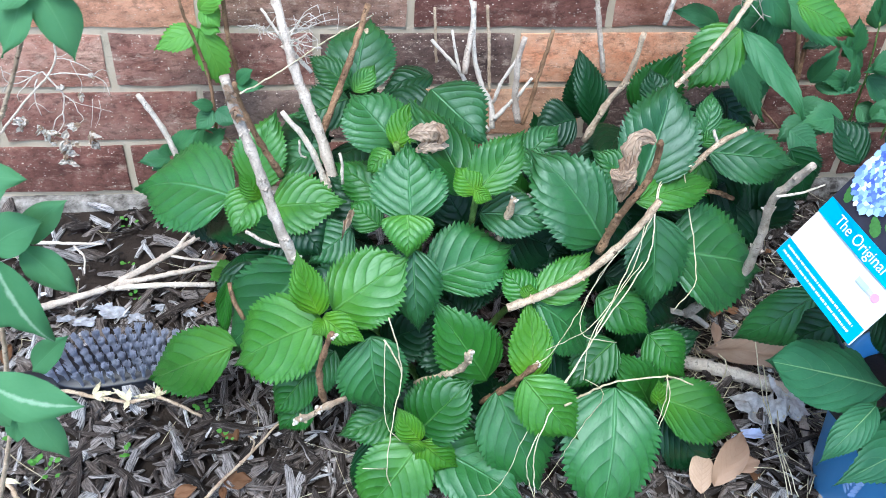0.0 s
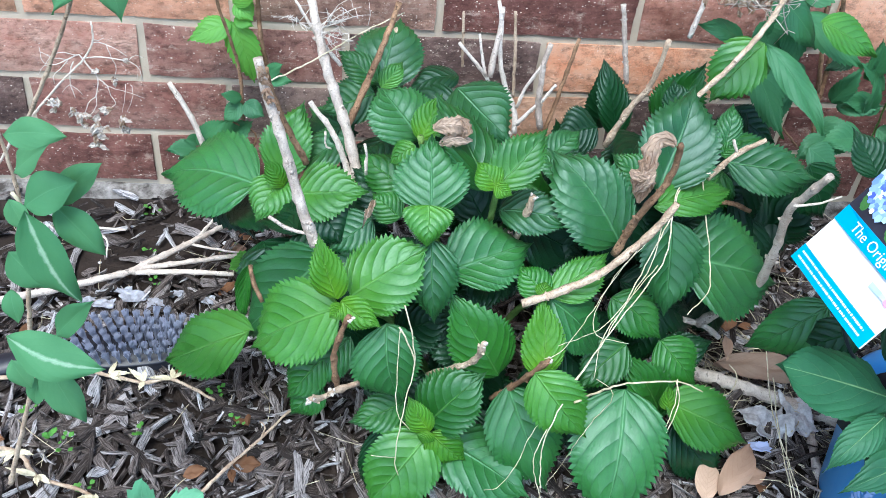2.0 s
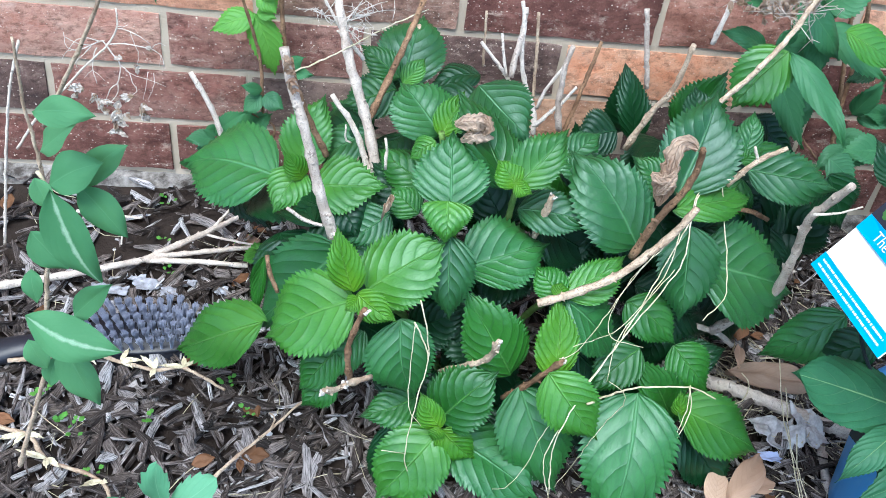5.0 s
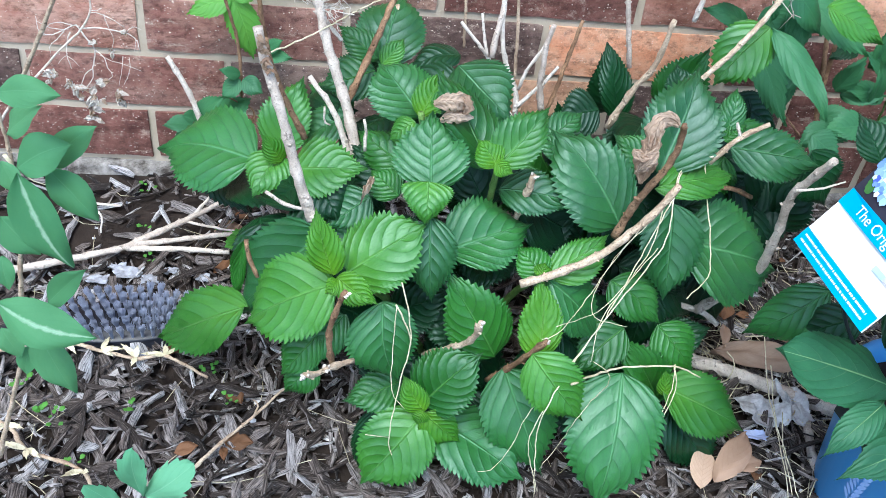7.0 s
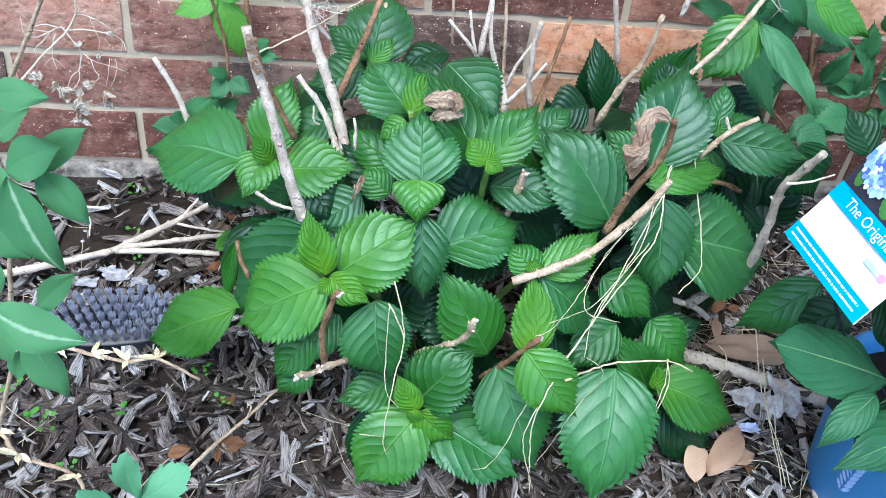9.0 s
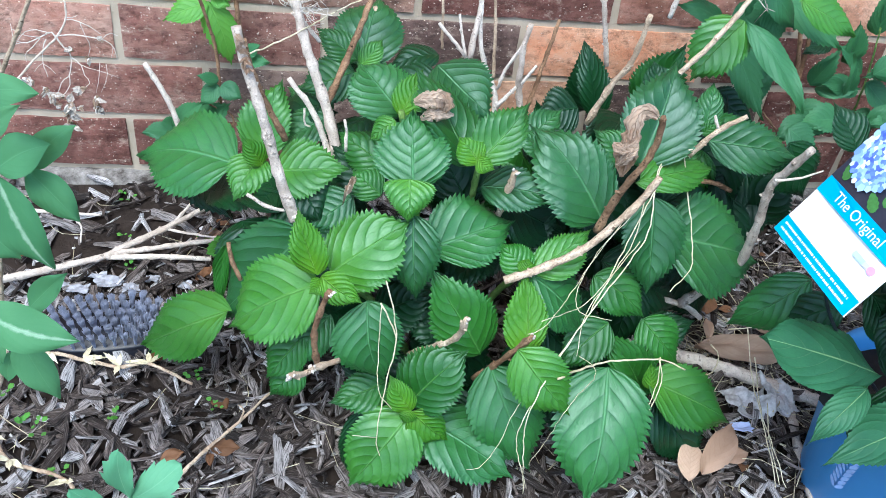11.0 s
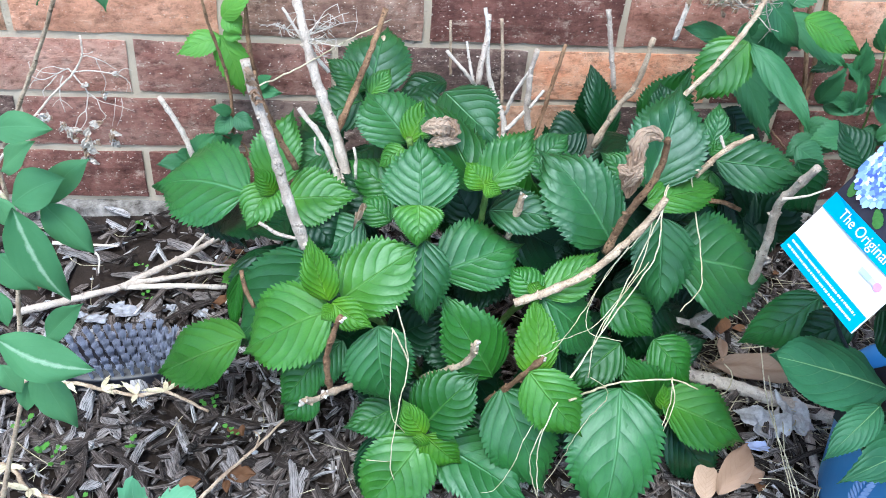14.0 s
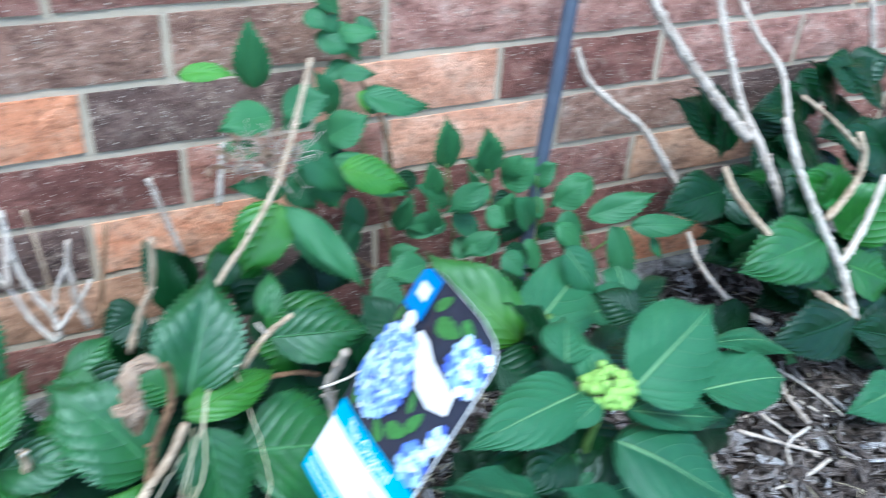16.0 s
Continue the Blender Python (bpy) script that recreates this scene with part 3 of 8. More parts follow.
chunks, chip_uvs = [], []
for k in range(MULCH):
    x, y = RNG.uniform(-0.6, 2.3), RNG.uniform(-0.85, -0.016)
    if k > MULCH * 0.8:   # the cover thins out further off
        x = RNG.choice((-0.5, 2.25)) + RNG.normal(0, 0.4) if k % 3 else RNG.uniform(-0.6, 2.4)
        y = -0.8 + RNG.normal(0, 0.35) if k % 3 == 0 else RNG.uniform(-1.0, -0.016)
        if y > -0.016:
            continue
    if y > -0.2 and x < 0.35 and RNG.random() < 0.72 * min(1.0, (y + 0.22) / 0.06):   # barer soil by the wall
        continue
    if k % 11 == 0:   # broad chunks of bark
        size = RNG.uniform(0.018, 0.045)
        width = size * RNG.uniform(0.3, 0.6)
    elif k % 5 < 2:
        size, width = RNG.gamma(2.5, 0.010) + 0.009, 0.0
        width = size * RNG.uniform(0.16, 0.34)
    else:
        size = RNG.gamma(2.0, 0.010) + 0.007
        width = min(size * RNG.uniform(0.06, 0.2), 0.006)
    cv, cf, cu = chip(x, y, ground_height(x, y) + RNG.uniform(-0.002, 0.015), size, min(width, 0.018 if k % 11 == 0 else 0.012), RNG.uniform(0.0015, 0.005) * (1.7 if k % 11 == 0 else 1), RNG.uniform(0, 6.28), RNG.normal(0, 0.3), RNG.normal(0, 0.5))
    chunks.append((cv, cf))
    chip_uvs += cu
mv, mf = merged(chunks)
tagged(mesh_part("bark_mulch", mv, mf, M_MULCH, smooth=False, uvs=chip_uvs), "weathered grey and brown shredded bark mulch on soil", "mulch", kind="stuff")
chunks = []
for k in range(900):
    x, y = RNG.uniform(-0.5, 2.3), RNG.uniform(-0.8, -0.04)
    if RNG.random() < 0.45:
        x, y = RNG.normal(0.86, 0.12), RNG.normal(-0.34, 0.1)
    if y > -0.03:
        continue
    yaw, ln = RNG.uniform(0, 6.28), RNG.uniform(0.02, 0.09)
    z = ground_height(x, y) + RNG.uniform(0.006, 0.018)
    d = np.array([math.cos(yaw), math.sin(yaw), RNG.normal(0, 0.12)]) * ln / 2
    c = np.array([x, y, z])
    r = RNG.uniform(0.0003, 0.0008)
    chunks.append(tube_mesh([c - d, c + RNG.normal(0, 0.004, 3), c + d], r, r * 0.6, 4, spacing=0.015))
mv, mf = merged(chunks)
tagged(mesh_part("dry_grass_litter", mv, mf, M_STRAW), "thin bleached dry grass stems scattered on mulch", "dry grass", kind="stuff")


# ---------------------------------------------------------------- brick wall
COURSE, PITCH, JOINT, BED = 0.0813, 0.2575, 0.0105, 0.033
X0 = (0.0955, 0.2, 0.096, 0.214, 0.114, 0.2105)  # where a joint stands in each of the lowest courses


def box_mesh(x0, x1, y0, y1, z0, z1):
    v = [(x, y, z) for x in (x0, x1) for y in (y0, y1) for z in (z0, z1)]
    f = [(0, 1, 3, 2), (4, 6, 7, 5), (0, 4, 5, 1), (2, 3, 7, 6), (0, 2, 6, 4), (1, 5, 7, 3)]
    return v, f


wall = mesh_part("wall_brick", *box_mesh(-2.4, 4.2, 0.006, 0.115, 0.02, 2.7), M_MORTAR, smooth=False)
tagged(wall, "house wall of mottled red and orange bricks in running bond", "wall", kind="structure")


def brick_mesh(length, height, seed):
    """A brick with chipped, slightly wavy arrises; its face looks to -y, its origin is its centre."""
    r = np.random.default_rng(seed)
    nx, nz = 9, 4
    verts, faces = [], []
    gx, gz = np.linspace(-1, 1, nx), np.linspace(-1, 1, nz)
    for iz, z in enumerate(gz):
        for ix, x in enumerate(gx):
            rim = abs(x) > 0.99 or abs(z) > 0.99
            verts.append((x * length / 2 + r.normal(0, 0.0006) * rim, r.normal(0, 0.0007) + (0.0028 if rim else 0.0), z * height / 2 + r.normal(0, 0.0008) * rim))
    for iz in range(nz - 1):
        for ix in range(nx - 1):
            a = iz * nx + ix
            faces.append((a, a + 1, a + 1 + nx, a + nx))
    ring = list(range(nx)) + [i * nx + nx - 1 for i in range(1, nz)] + [nz * nx - 1 - i for i in range(1, nx)] + [(nz - 1 - i) * nx for i in range(1, nz - 1)]
    o = len(verts)
    verts += [(verts[i][0], 0.05, verts[i][2]) for i in ring]
    for k in range(len(ring)):
        j = (k + 1) % len(ring)
        faces.append((ring[j], ring[k], o + k, o + j))
    return verts, faces


BRICKS = []
for k in range(8):
    v, f = brick_mesh(PITCH - JOINT, COURSE - JOINT, k)
    me = bpy.data.meshes.new("brick")
    me.from_pydata(v, [], f)
    me.materials.append(M_RED)
    BRICKS.append((me, v, f))

# the bricks whose colour stands out, by course and place along it
TONES = {(3, -1): M_SALMON, (3, 0): M_MOTTLE, (3, 1): M_RED, (3, 2): M_RUSSET, (3, 3): M_SALMON, (3, 4): M_MOTTLE, (3, 5): M_DARK, (3, 6): M_RED,
         (2, -1): M_RUSSET, (2, 0): M_RED, (2, 1): M_DARK, (2, 2): M_ORANGE, (2, 3): M_RED, (2, 4): M_RED, (2, 5): M_TANBRICK, (2, 6): M_RED,
         (1, -1): M_RED, (1, 0): M_DARK, (1, 1): M_TANBRICK, (1, 2): M_DARK, (1, 3): M_RED, (1, 4): M_RED, (1, 5): M_DARK,
         (0, -1): M_RED, (0, 0): M_RED, (0, 1): M_RED, (0, 2): M_DARK,
         (4, -1): M_TANBRICK, (4, 0): M_SALMON, (4, 1): M_ORANGE, (4, 2): M_DARK, (4, 3): M_SALMON, (4, 4): M_RED, (4, 5): M_PINK, (4, 6): M_PINK,
         (5, 0): M_MOTTLE, (5, 1): M_MOTTLE, (5, 2): M_MOTTLE, (5, 3): M_PINK, (5, 4): M_PINK, (5, 5): M_RED}
pick = random.Random(5)
rest = {}
for c in range(33):
    z = BED + COURSE * (c + 0.5)
    for i in range(-9, 16):
        x = X0[c % 6] + PITCH * (i + 0.5)
        if not -2.3 < x < 4.1:
            continue
        tone = TONES.get((c, i)) or pick.choice((M_RED, M_RED, M_DARK, M_ORANGE, M_TANBRICK))
        me, v, f = BRICKS[pick.randrange(8)]
        dy = pick.uniform(-0.0012, 0.0012)
        if c < 8 and -0.7 < x < 2.6:
            ob = new("brick", me)
            ob.location = (x, dy, z)
            ob.rotation_euler = (0, 0, pick.choice((0.0, 0.004, -0.004)))
            ob.material_slots[0].link = "OBJECT"
            ob.material_slots[0].material = tone
            ob.parent = wall
            ob.matrix_parent_inverse = Matrix.Identity(4)
        else:
            rest.setdefault(tone.name, []).append(([(p[0] + x, p[1] + dy, p[2] + z) for p in v], f))
for tone, chunks in rest.items():
    ob = mesh_part("far_bricks", *merged(chunks), bpy.data.materials[tone], wall, smooth=False)
    tagged(ob, kind="stuff")

fv, ff = [], []
cols = np.linspace(-2.4, 4.2, 260)
for i, x in enumerate(cols):
    w = RNG.normal(0, 0.0012, 4)
    fv += [(x, -0.014 + w[0], -0.06), (x, -0.013 + w[1], 0.022 + w[2]), (x, -0.008, 0.027 + w[3]), (x, 0.03, 0.029)]
for i in range(len(cols) - 1):
    for j in range(3):
        ff.append((i * 4 + j, i * 4 + 4 + j, i * 4 + 5 + j, i * 4 + 1 + j))
tagged(mesh_part("foundation_ledge", fv, ff, M_CONCRETE), "rough grey concrete footing under the brick wall", "footing", kind="structure")

# ---------------------------------------------------------------- the pruned hydrangea by the wall
FRONT, OUT, SKEW = (-0.1, -0.7, 0.7), (0.0, -0.9, 0.35), (-0.1, -0.55, 0.8)
UPWARD, RIGHTWARD = (0.0, -0.35, 0.95), (0.5, -0.6, 0.62)
SMOOTH_BLADE = dict(teeth=10, pucker=0.003, pairs=5, serrate=0.0, form="narrow", fold=0.25)
SPROUT_BLADE = dict(teeth=6, pairs=4, shape=(0.8, 0.6), point=0.1, serrate=1.6)
bush = thing("hydrangea_bush", (0.5, -0.3, 0.0), "leafy green hydrangea with pruned bare canes, before a brick wall", "shrub")
leaf(bush, M_OLD_SHEEN, (0.266, -0.270, 0.228), (0.152, -0.200, 0.187), 0.099, SKEW, curl=0.1, pucker=0.015)
leaf(bush, M_FRESH, (0.292, -0.287, 0.250), (0.269, -0.325, 0.222), 0.047, SKEW, pucker=0.026)
leaf(bush, M_FRESH, (0.290, -0.275, 0.239), (0.313, -0.231, 0.305), 0.054, FRONT, fold=0.4)
leaf(bush, M_YOUNG, (0.297, -0.300, 0.247), (0.278, -0.300, 0.278), 0.026, FRONT, pucker=0.03)
leaf(bush, M_FRESH, (0.310, -0.340, 0.266), (0.379, -0.355, 0.283), 0.061, SKEW, curl=0.16, pucker=0.022)
leaf(bush, M_OLD_SHEEN, (0.363, -0.250, 0.277), (0.309, -0.265, 0.244), 0.046, UPWARD, pucker=0.016)
leaf(bush, M_LEAF, (0.366, -0.220, 0.265), (0.318, -0.200, 0.281), 0.038, FRONT)
leaf(bush, M_OLD_SHEEN, (0.394, -0.200, 0.310), (0.415, -0.120, 0.354), 0.073, UPWARD, curl=0.12, form="round")
leaf(bush, M_LEAF, (0.391, -0.215, 0.324), (0.349, -0.190, 0.346), 0.033, FRONT, fold=0.4)
leaf(bush, M_FRESH, (0.394, -0.225, 0.323), (0.416, -0.205, 0.344), 0.024, FRONT, fold=0.5)
leaf(bush, M_LEAF, (0.388, -0.225, 0.316), (0.332, -0.230, 0.298), 0.050, FRONT)
leaf(bush, M_DEEP, (0.479, -0.190, 0.322), (0.423, -0.200, 0.306), 0.037, UPWARD, curl=0.2, pucker=0.016)
leaf(bush, M_OLD_SHEEN, (0.469, -0.255, 0.343), (0.523, -0.300, 0.311), 0.079, UPWARD, curl=0.14, pucker=0.018)
leaf(bush, M_OLD_SHEEN, (0.430, -0.330, 0.327), (0.390, -0.285, 0.358), 0.067, UPWARD, form="round", curl=0.12, pucker=0.02)
leaf(bush, M_YOUNG, (0.429, -0.345, 0.335), (0.448, -0.320, 0.371), 0.029, FRONT, fold=0.55, pucker=0.026)
leaf(bush, M_FRESH, (0.439, -0.345, 0.345), (0.460, -0.340, 0.362), 0.021, FRONT, fold=0.4, pucker=0.026)
leaf(bush, M_FRESH, (0.424, -0.350, 0.333), (0.401, -0.350, 0.313), 0.027, SKEW, pucker=0.024)
leaf(bush, M_LEAF, (0.493, -0.385, 0.311), (0.445, -0.330, 0.376), 0.061, RIGHTWARD, pucker=0.016, curl=0.1)
leaf(bush, M_FRESH, (0.496, -0.402, 0.323), (0.542, -0.365, 0.365), 0.044, FRONT, fold=0.4, pucker=0.026)
leaf(bush, M_YOUNG, (0.497, -0.404, 0.325), (0.479, -0.385, 0.340), 0.028, FRONT, fold=0.45, pucker=0.03)
leaf(bush, M_YOUNG, (0.493, -0.408, 0.332), (0.509, -0.415, 0.326), 0.016, OUT, pucker=0.03)
leaf(bush, M_OLD_SHEEN, (0.570, -0.270, 0.269), (0.611, -0.240, 0.289), 0.036, FRONT)
leaf(bush, M_DEEP, (0.691, -0.140, 0.214), (0.663, -0.110, 0.304), 0.042, FRONT, fold=0.3, form="narrow")
leaf(bush, M_DEEP, (0.736, -0.190, 0.283), (0.730, -0.165, 0.314), 0.035, FRONT)
leaf(bush, M_OLD_SHEEN, (0.663, -0.365, 0.300), (0.702, -0.290, 0.374), 0.078, FRONT, fold=0.5, curl=0.1, pucker=0.016)
leaf(bush, M_OLD_SHEEN, (0.624, -0.402, 0.263), (0.554, -0.350, 0.332), 0.074, FRONT, curl=0.2, pucker=0.034, form="round")
leaf(bush, M_FRESH, (0.656, -0.385, 0.298), (0.745, -0.346, 0.292), 0.039, SKEW, fold=0.35, pucker=0.022)
leaf(bush, M_LEAF, (0.655, -0.370, 0.307), (0.615, -0.350, 0.331), 0.036, FRONT)
leaf(bush, M_OLD_SHEEN, (0.506, -0.380, 0.283), (0.579, -0.393, 0.280), 0.045, SKEW, curl=0.2)
leaf(bush, M_OLD_SHEEN, (0.589, -0.300, 0.270), (0.555, -0.290, 0.289), 0.038, UPWARD)
leaf(bush, M_DEEP, (0.529, -0.352, 0.256), (0.604, -0.362, 0.216), 0.067, SKEW)
leaf(bush, M_FRESH, (0.356, -0.463, 0.230), (0.274, -0.455, 0.171), 0.077, SKEW, label="bright green leaf paling towards its edge", curl=0.12, pucker=0.018, form="round")
leaf(bush, M_FRESH, (0.367, -0.465, 0.246), (0.433, -0.446, 0.291), 0.069, SKEW, curl=0.1, fold=0.2, pucker=0.018, form="round")
leaf(bush, M_YOUNG, (0.355, -0.479, 0.255), (0.339, -0.462, 0.311), 0.031, OUT, fold=0.3, pucker=0.032)
leaf(bush, M_YOUNG, (0.358, -0.485, 0.259), (0.392, -0.503, 0.246), 0.029, OUT, pucker=0.028)
leaf(bush, M_YOUNG, (0.361, -0.487, 0.254), (0.349, -0.497, 0.250), 0.017, OUT, pucker=0.03)
leaf(bush, M_OLD_SHEEN, (0.341, -0.400, 0.240), (0.255, -0.375, 0.105), 0.082, SKEW, curl=0.15, pucker=0.018)
leaf(bush, M_LEAF, (0.264, -0.370, 0.199), (0.255, -0.370, 0.120), 0.017, FRONT, fold=0.5)
leaf(bush, M_OLD_SHEEN, (0.386, -0.372, 0.262), (0.344, -0.385, 0.233), 0.045, SKEW)
leaf(bush, M_OLD_SHEEN, (0.438, -0.418, 0.306), (0.438, -0.362, 0.352), 0.068, FRONT, curl=0.1, pucker=0.012, form="ovate")
leaf(bush, M_FRESH, (0.433, -0.430, 0.324), (0.432, -0.452, 0.296), 0.045, OUT, curl=0.3, pucker=0.03, form="heart")
leaf(bush, M_OLD_SHEEN, (0.438, -0.440, 0.293), (0.444, -0.468, 0.219), 0.047, OUT, curl=0.14, fold=0.35)
leaf(bush, M_OLD_SHEEN, (0.456, -0.420, 0.239), (0.543, -0.381, 0.245), 0.072, SKEW, curl=0.1, fold=0.45, pucker=0.02)
leaf(bush, M_LEAF, (0.511, -0.470, 0.150), (0.457, -0.450, 0.236), 0.063, FRONT, curl=0.12, pucker=0.02)
leaf(bush, M_YOUNG, (0.547, -0.492, 0.171), (0.544, -0.450, 0.236), 0.041, FRONT, label="crinkled yellow-green young leaf with reddish edge", fold=0.3, pucker=0.034)
leaf(bush, M_LEAF, (0.551, -0.442, 0.227), (0.528, -0.409, 0.239), 0.033, FRONT, pucker=0.026)
leaf(bush, M_FRESH, (0.554, -0.440, 0.228), (0.613, -0.405, 0.253), 0.041, SKEW, fold=0.3, pucker=0.024)
leaf(bush, M_YOUNG, (0.546, -0.449, 0.233), (0.551, -0.430, 0.238), 0.018, FRONT, pucker=0.03)
leaf(bush, M_OLD_SHEEN, (0.555, -0.445, 0.227), (0.612, -0.452, 0.166), 0.067, UPWARD, curl=0.16)
leaf(bush, M_OLD_SHEEN, (0.671, -0.395, 0.286), (0.676, -0.432, 0.199), 0.063, OUT, curl=0.14, pucker=0.016)
leaf(bush, M_OLD_SHEEN, (0.703, -0.370, 0.223), (0.822, -0.362, 0.182), 0.109, SKEW, curl=0.14, fold=0.3, pucker=0.018)
leaf(bush, M_OLD_SHEEN, (0.750, -0.310, 0.300), (0.855, -0.311, 0.283), 0.055, FRONT, curl=0.12)
leaf(bush, M_OLD_SHEEN, (0.755, -0.285, 0.303), (0.767, -0.250, 0.334), 0.028, FRONT)
leaf(bush, M_LEAF, (0.752, -0.290, 0.294), (0.776, -0.280, 0.308), 0.020, FRONT)
leaf(bush, M_LEAF, (0.625, -0.415, 0.204), (0.677, -0.438, 0.171), 0.048, FRONT)
leaf(bush, M_OLD_SHEEN, (0.399, -0.480, 0.226), (0.417, -0.502, 0.149), 0.064, OUT, curl=0.2, pucker=0.008)
leaf(bush, M_LEAF, (0.343, -0.468, 0.171), (0.308, -0.478, 0.126), 0.040, SKEW)
leaf(bush, M_LEAF, (0.340, -0.470, 0.137), (0.311, -0.480, 0.103), 0.036, FRONT)
leaf(bush, M_OLD_SHEEN, (0.366, -0.466, 0.196), (0.336, -0.478, 0.142), 0.039, SKEW)
leaf(bush, M_LEAF, (0.423, -0.476, 0.119), (0.368, -0.492, 0.107), 0.041, SKEW, curl=0.16, pucker=0.02)
leaf(bush, M_LEAF, (0.443, -0.503, 0.118), (0.491, -0.495, 0.178), 0.062, SKEW, curl=0.2, form="round", pucker=0.024)
leaf(bush, M_YOUNG, (0.444, -0.512, 0.117), (0.423, -0.500, 0.151), 0.026, FRONT, pucker=0.034)
leaf(bush, M_YOUNG, (0.443, -0.514, 0.118), (0.480, -0.522, 0.085), 0.036, OUT, pucker=0.032)
leaf(bush, M_YOUNG, (0.442, -0.517, 0.123), (0.437, -0.520, 0.108), 0.017, OUT, pucker=0.03)
leaf(bush, M_FRESH, (0.442, -0.510, 0.108), (0.388, -0.540, 0.043), 0.070, FRONT, curl=0.14, pucker=0.024, form="round")
leaf(bush, M_OLD_SHEEN, (0.460, -0.500, 0.087), (0.544, -0.540, 0.053), 0.073, UPWARD, curl=0.12, pucker=0.018, form="round")
leaf(bush, M_DEEP, (0.399, -0.482, 0.080), (0.389, -0.494, -0.010), 0.032, FRONT)
leaf(bush, M_OLD_SHEEN, (0.520, -0.480, 0.144), (0.566, -0.528, 0.047), 0.074, FRONT, curl=0.1)
leaf(bush, M_FRESH, (0.535, -0.510, 0.196), (0.586, -0.537, 0.140), 0.055, OUT, curl=0.14, pucker=0.018)
leaf(bush, M_OLD_SHEEN, (0.633, -0.490, 0.153), (0.613, -0.570, 0.053), 0.091, FRONT, label="large pale-veined hydrangea leaf hanging over the mulch", curl=0.12, pucker=0.018, form="round")
leaf(bush, M_FRESH, (0.686, -0.470, 0.115), (0.789, -0.478, 0.056), 0.063, SKEW, curl=0.14, pucker=0.018)
leaf(bush, M_YOUNG, (0.691, -0.478, 0.107), (0.687, -0.468, 0.133), 0.020, FRONT)
leaf(bush, M_LEAF, (0.698, -0.455, 0.071), (0.643, -0.445, 0.150), 0.053, FRONT, pucker=0.03)
leaf(bush, M_LEAF, (0.688, -0.418, 0.148), (0.730, -0.440, 0.105), 0.050, FRONT, pucker=0.034)
leaf(bush, M_DEEP, (0.699, -0.405, 0.107), (0.752, -0.402, 0.131), 0.043, SKEW, pucker=0.034)
leaf(bush, M_DEEP, (0.705, -0.470, 0.076), (0.765, -0.490, 0.005), 0.058, FRONT)
leaf(bush, M_LEAF, (0.643, -0.440, 0.164), (0.595, -0.470, 0.131), 0.047, SKEW)
leaf(bush, M_FRESH, (0.267, -0.400, 0.138), (0.164, -0.356, 0.047), 0.067, SKEW, curl=0.12)
# fillers behind the front leaves, most with the inner shade as their colour
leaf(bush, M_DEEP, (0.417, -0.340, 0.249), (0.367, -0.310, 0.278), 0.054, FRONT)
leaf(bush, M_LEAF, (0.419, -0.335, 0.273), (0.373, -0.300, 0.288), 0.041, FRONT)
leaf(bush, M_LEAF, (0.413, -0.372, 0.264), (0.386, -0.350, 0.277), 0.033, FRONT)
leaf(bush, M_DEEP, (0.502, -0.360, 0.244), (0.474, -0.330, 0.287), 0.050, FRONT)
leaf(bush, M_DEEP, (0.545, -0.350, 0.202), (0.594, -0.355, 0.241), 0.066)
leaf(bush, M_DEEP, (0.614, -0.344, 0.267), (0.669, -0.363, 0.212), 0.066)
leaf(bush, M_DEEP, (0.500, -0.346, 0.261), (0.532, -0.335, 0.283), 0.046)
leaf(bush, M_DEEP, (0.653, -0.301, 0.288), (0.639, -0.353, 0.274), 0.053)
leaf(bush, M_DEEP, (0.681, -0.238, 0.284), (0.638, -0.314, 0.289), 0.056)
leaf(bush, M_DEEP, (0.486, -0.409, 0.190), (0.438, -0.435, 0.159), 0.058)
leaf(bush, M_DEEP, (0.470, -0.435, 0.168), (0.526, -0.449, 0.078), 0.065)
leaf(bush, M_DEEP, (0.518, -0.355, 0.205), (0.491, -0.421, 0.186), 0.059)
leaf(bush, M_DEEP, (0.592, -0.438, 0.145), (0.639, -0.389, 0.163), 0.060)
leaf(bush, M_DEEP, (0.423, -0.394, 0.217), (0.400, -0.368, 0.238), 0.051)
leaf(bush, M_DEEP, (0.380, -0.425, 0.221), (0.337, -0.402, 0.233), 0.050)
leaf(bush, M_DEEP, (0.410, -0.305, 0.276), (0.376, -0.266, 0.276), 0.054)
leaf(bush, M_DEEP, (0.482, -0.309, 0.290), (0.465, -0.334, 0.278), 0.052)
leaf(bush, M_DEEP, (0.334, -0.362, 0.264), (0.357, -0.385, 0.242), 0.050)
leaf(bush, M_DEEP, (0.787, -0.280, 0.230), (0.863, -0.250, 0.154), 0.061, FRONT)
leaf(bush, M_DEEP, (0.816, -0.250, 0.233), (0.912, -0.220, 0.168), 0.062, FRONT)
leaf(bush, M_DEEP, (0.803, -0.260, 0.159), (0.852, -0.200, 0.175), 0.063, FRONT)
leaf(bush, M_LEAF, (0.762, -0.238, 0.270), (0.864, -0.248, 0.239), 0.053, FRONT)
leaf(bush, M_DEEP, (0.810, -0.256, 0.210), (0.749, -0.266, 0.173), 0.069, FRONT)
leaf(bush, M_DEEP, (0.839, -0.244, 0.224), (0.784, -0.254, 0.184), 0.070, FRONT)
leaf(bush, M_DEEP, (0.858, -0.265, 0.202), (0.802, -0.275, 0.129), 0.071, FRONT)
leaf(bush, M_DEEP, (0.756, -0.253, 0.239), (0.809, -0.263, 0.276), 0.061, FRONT)
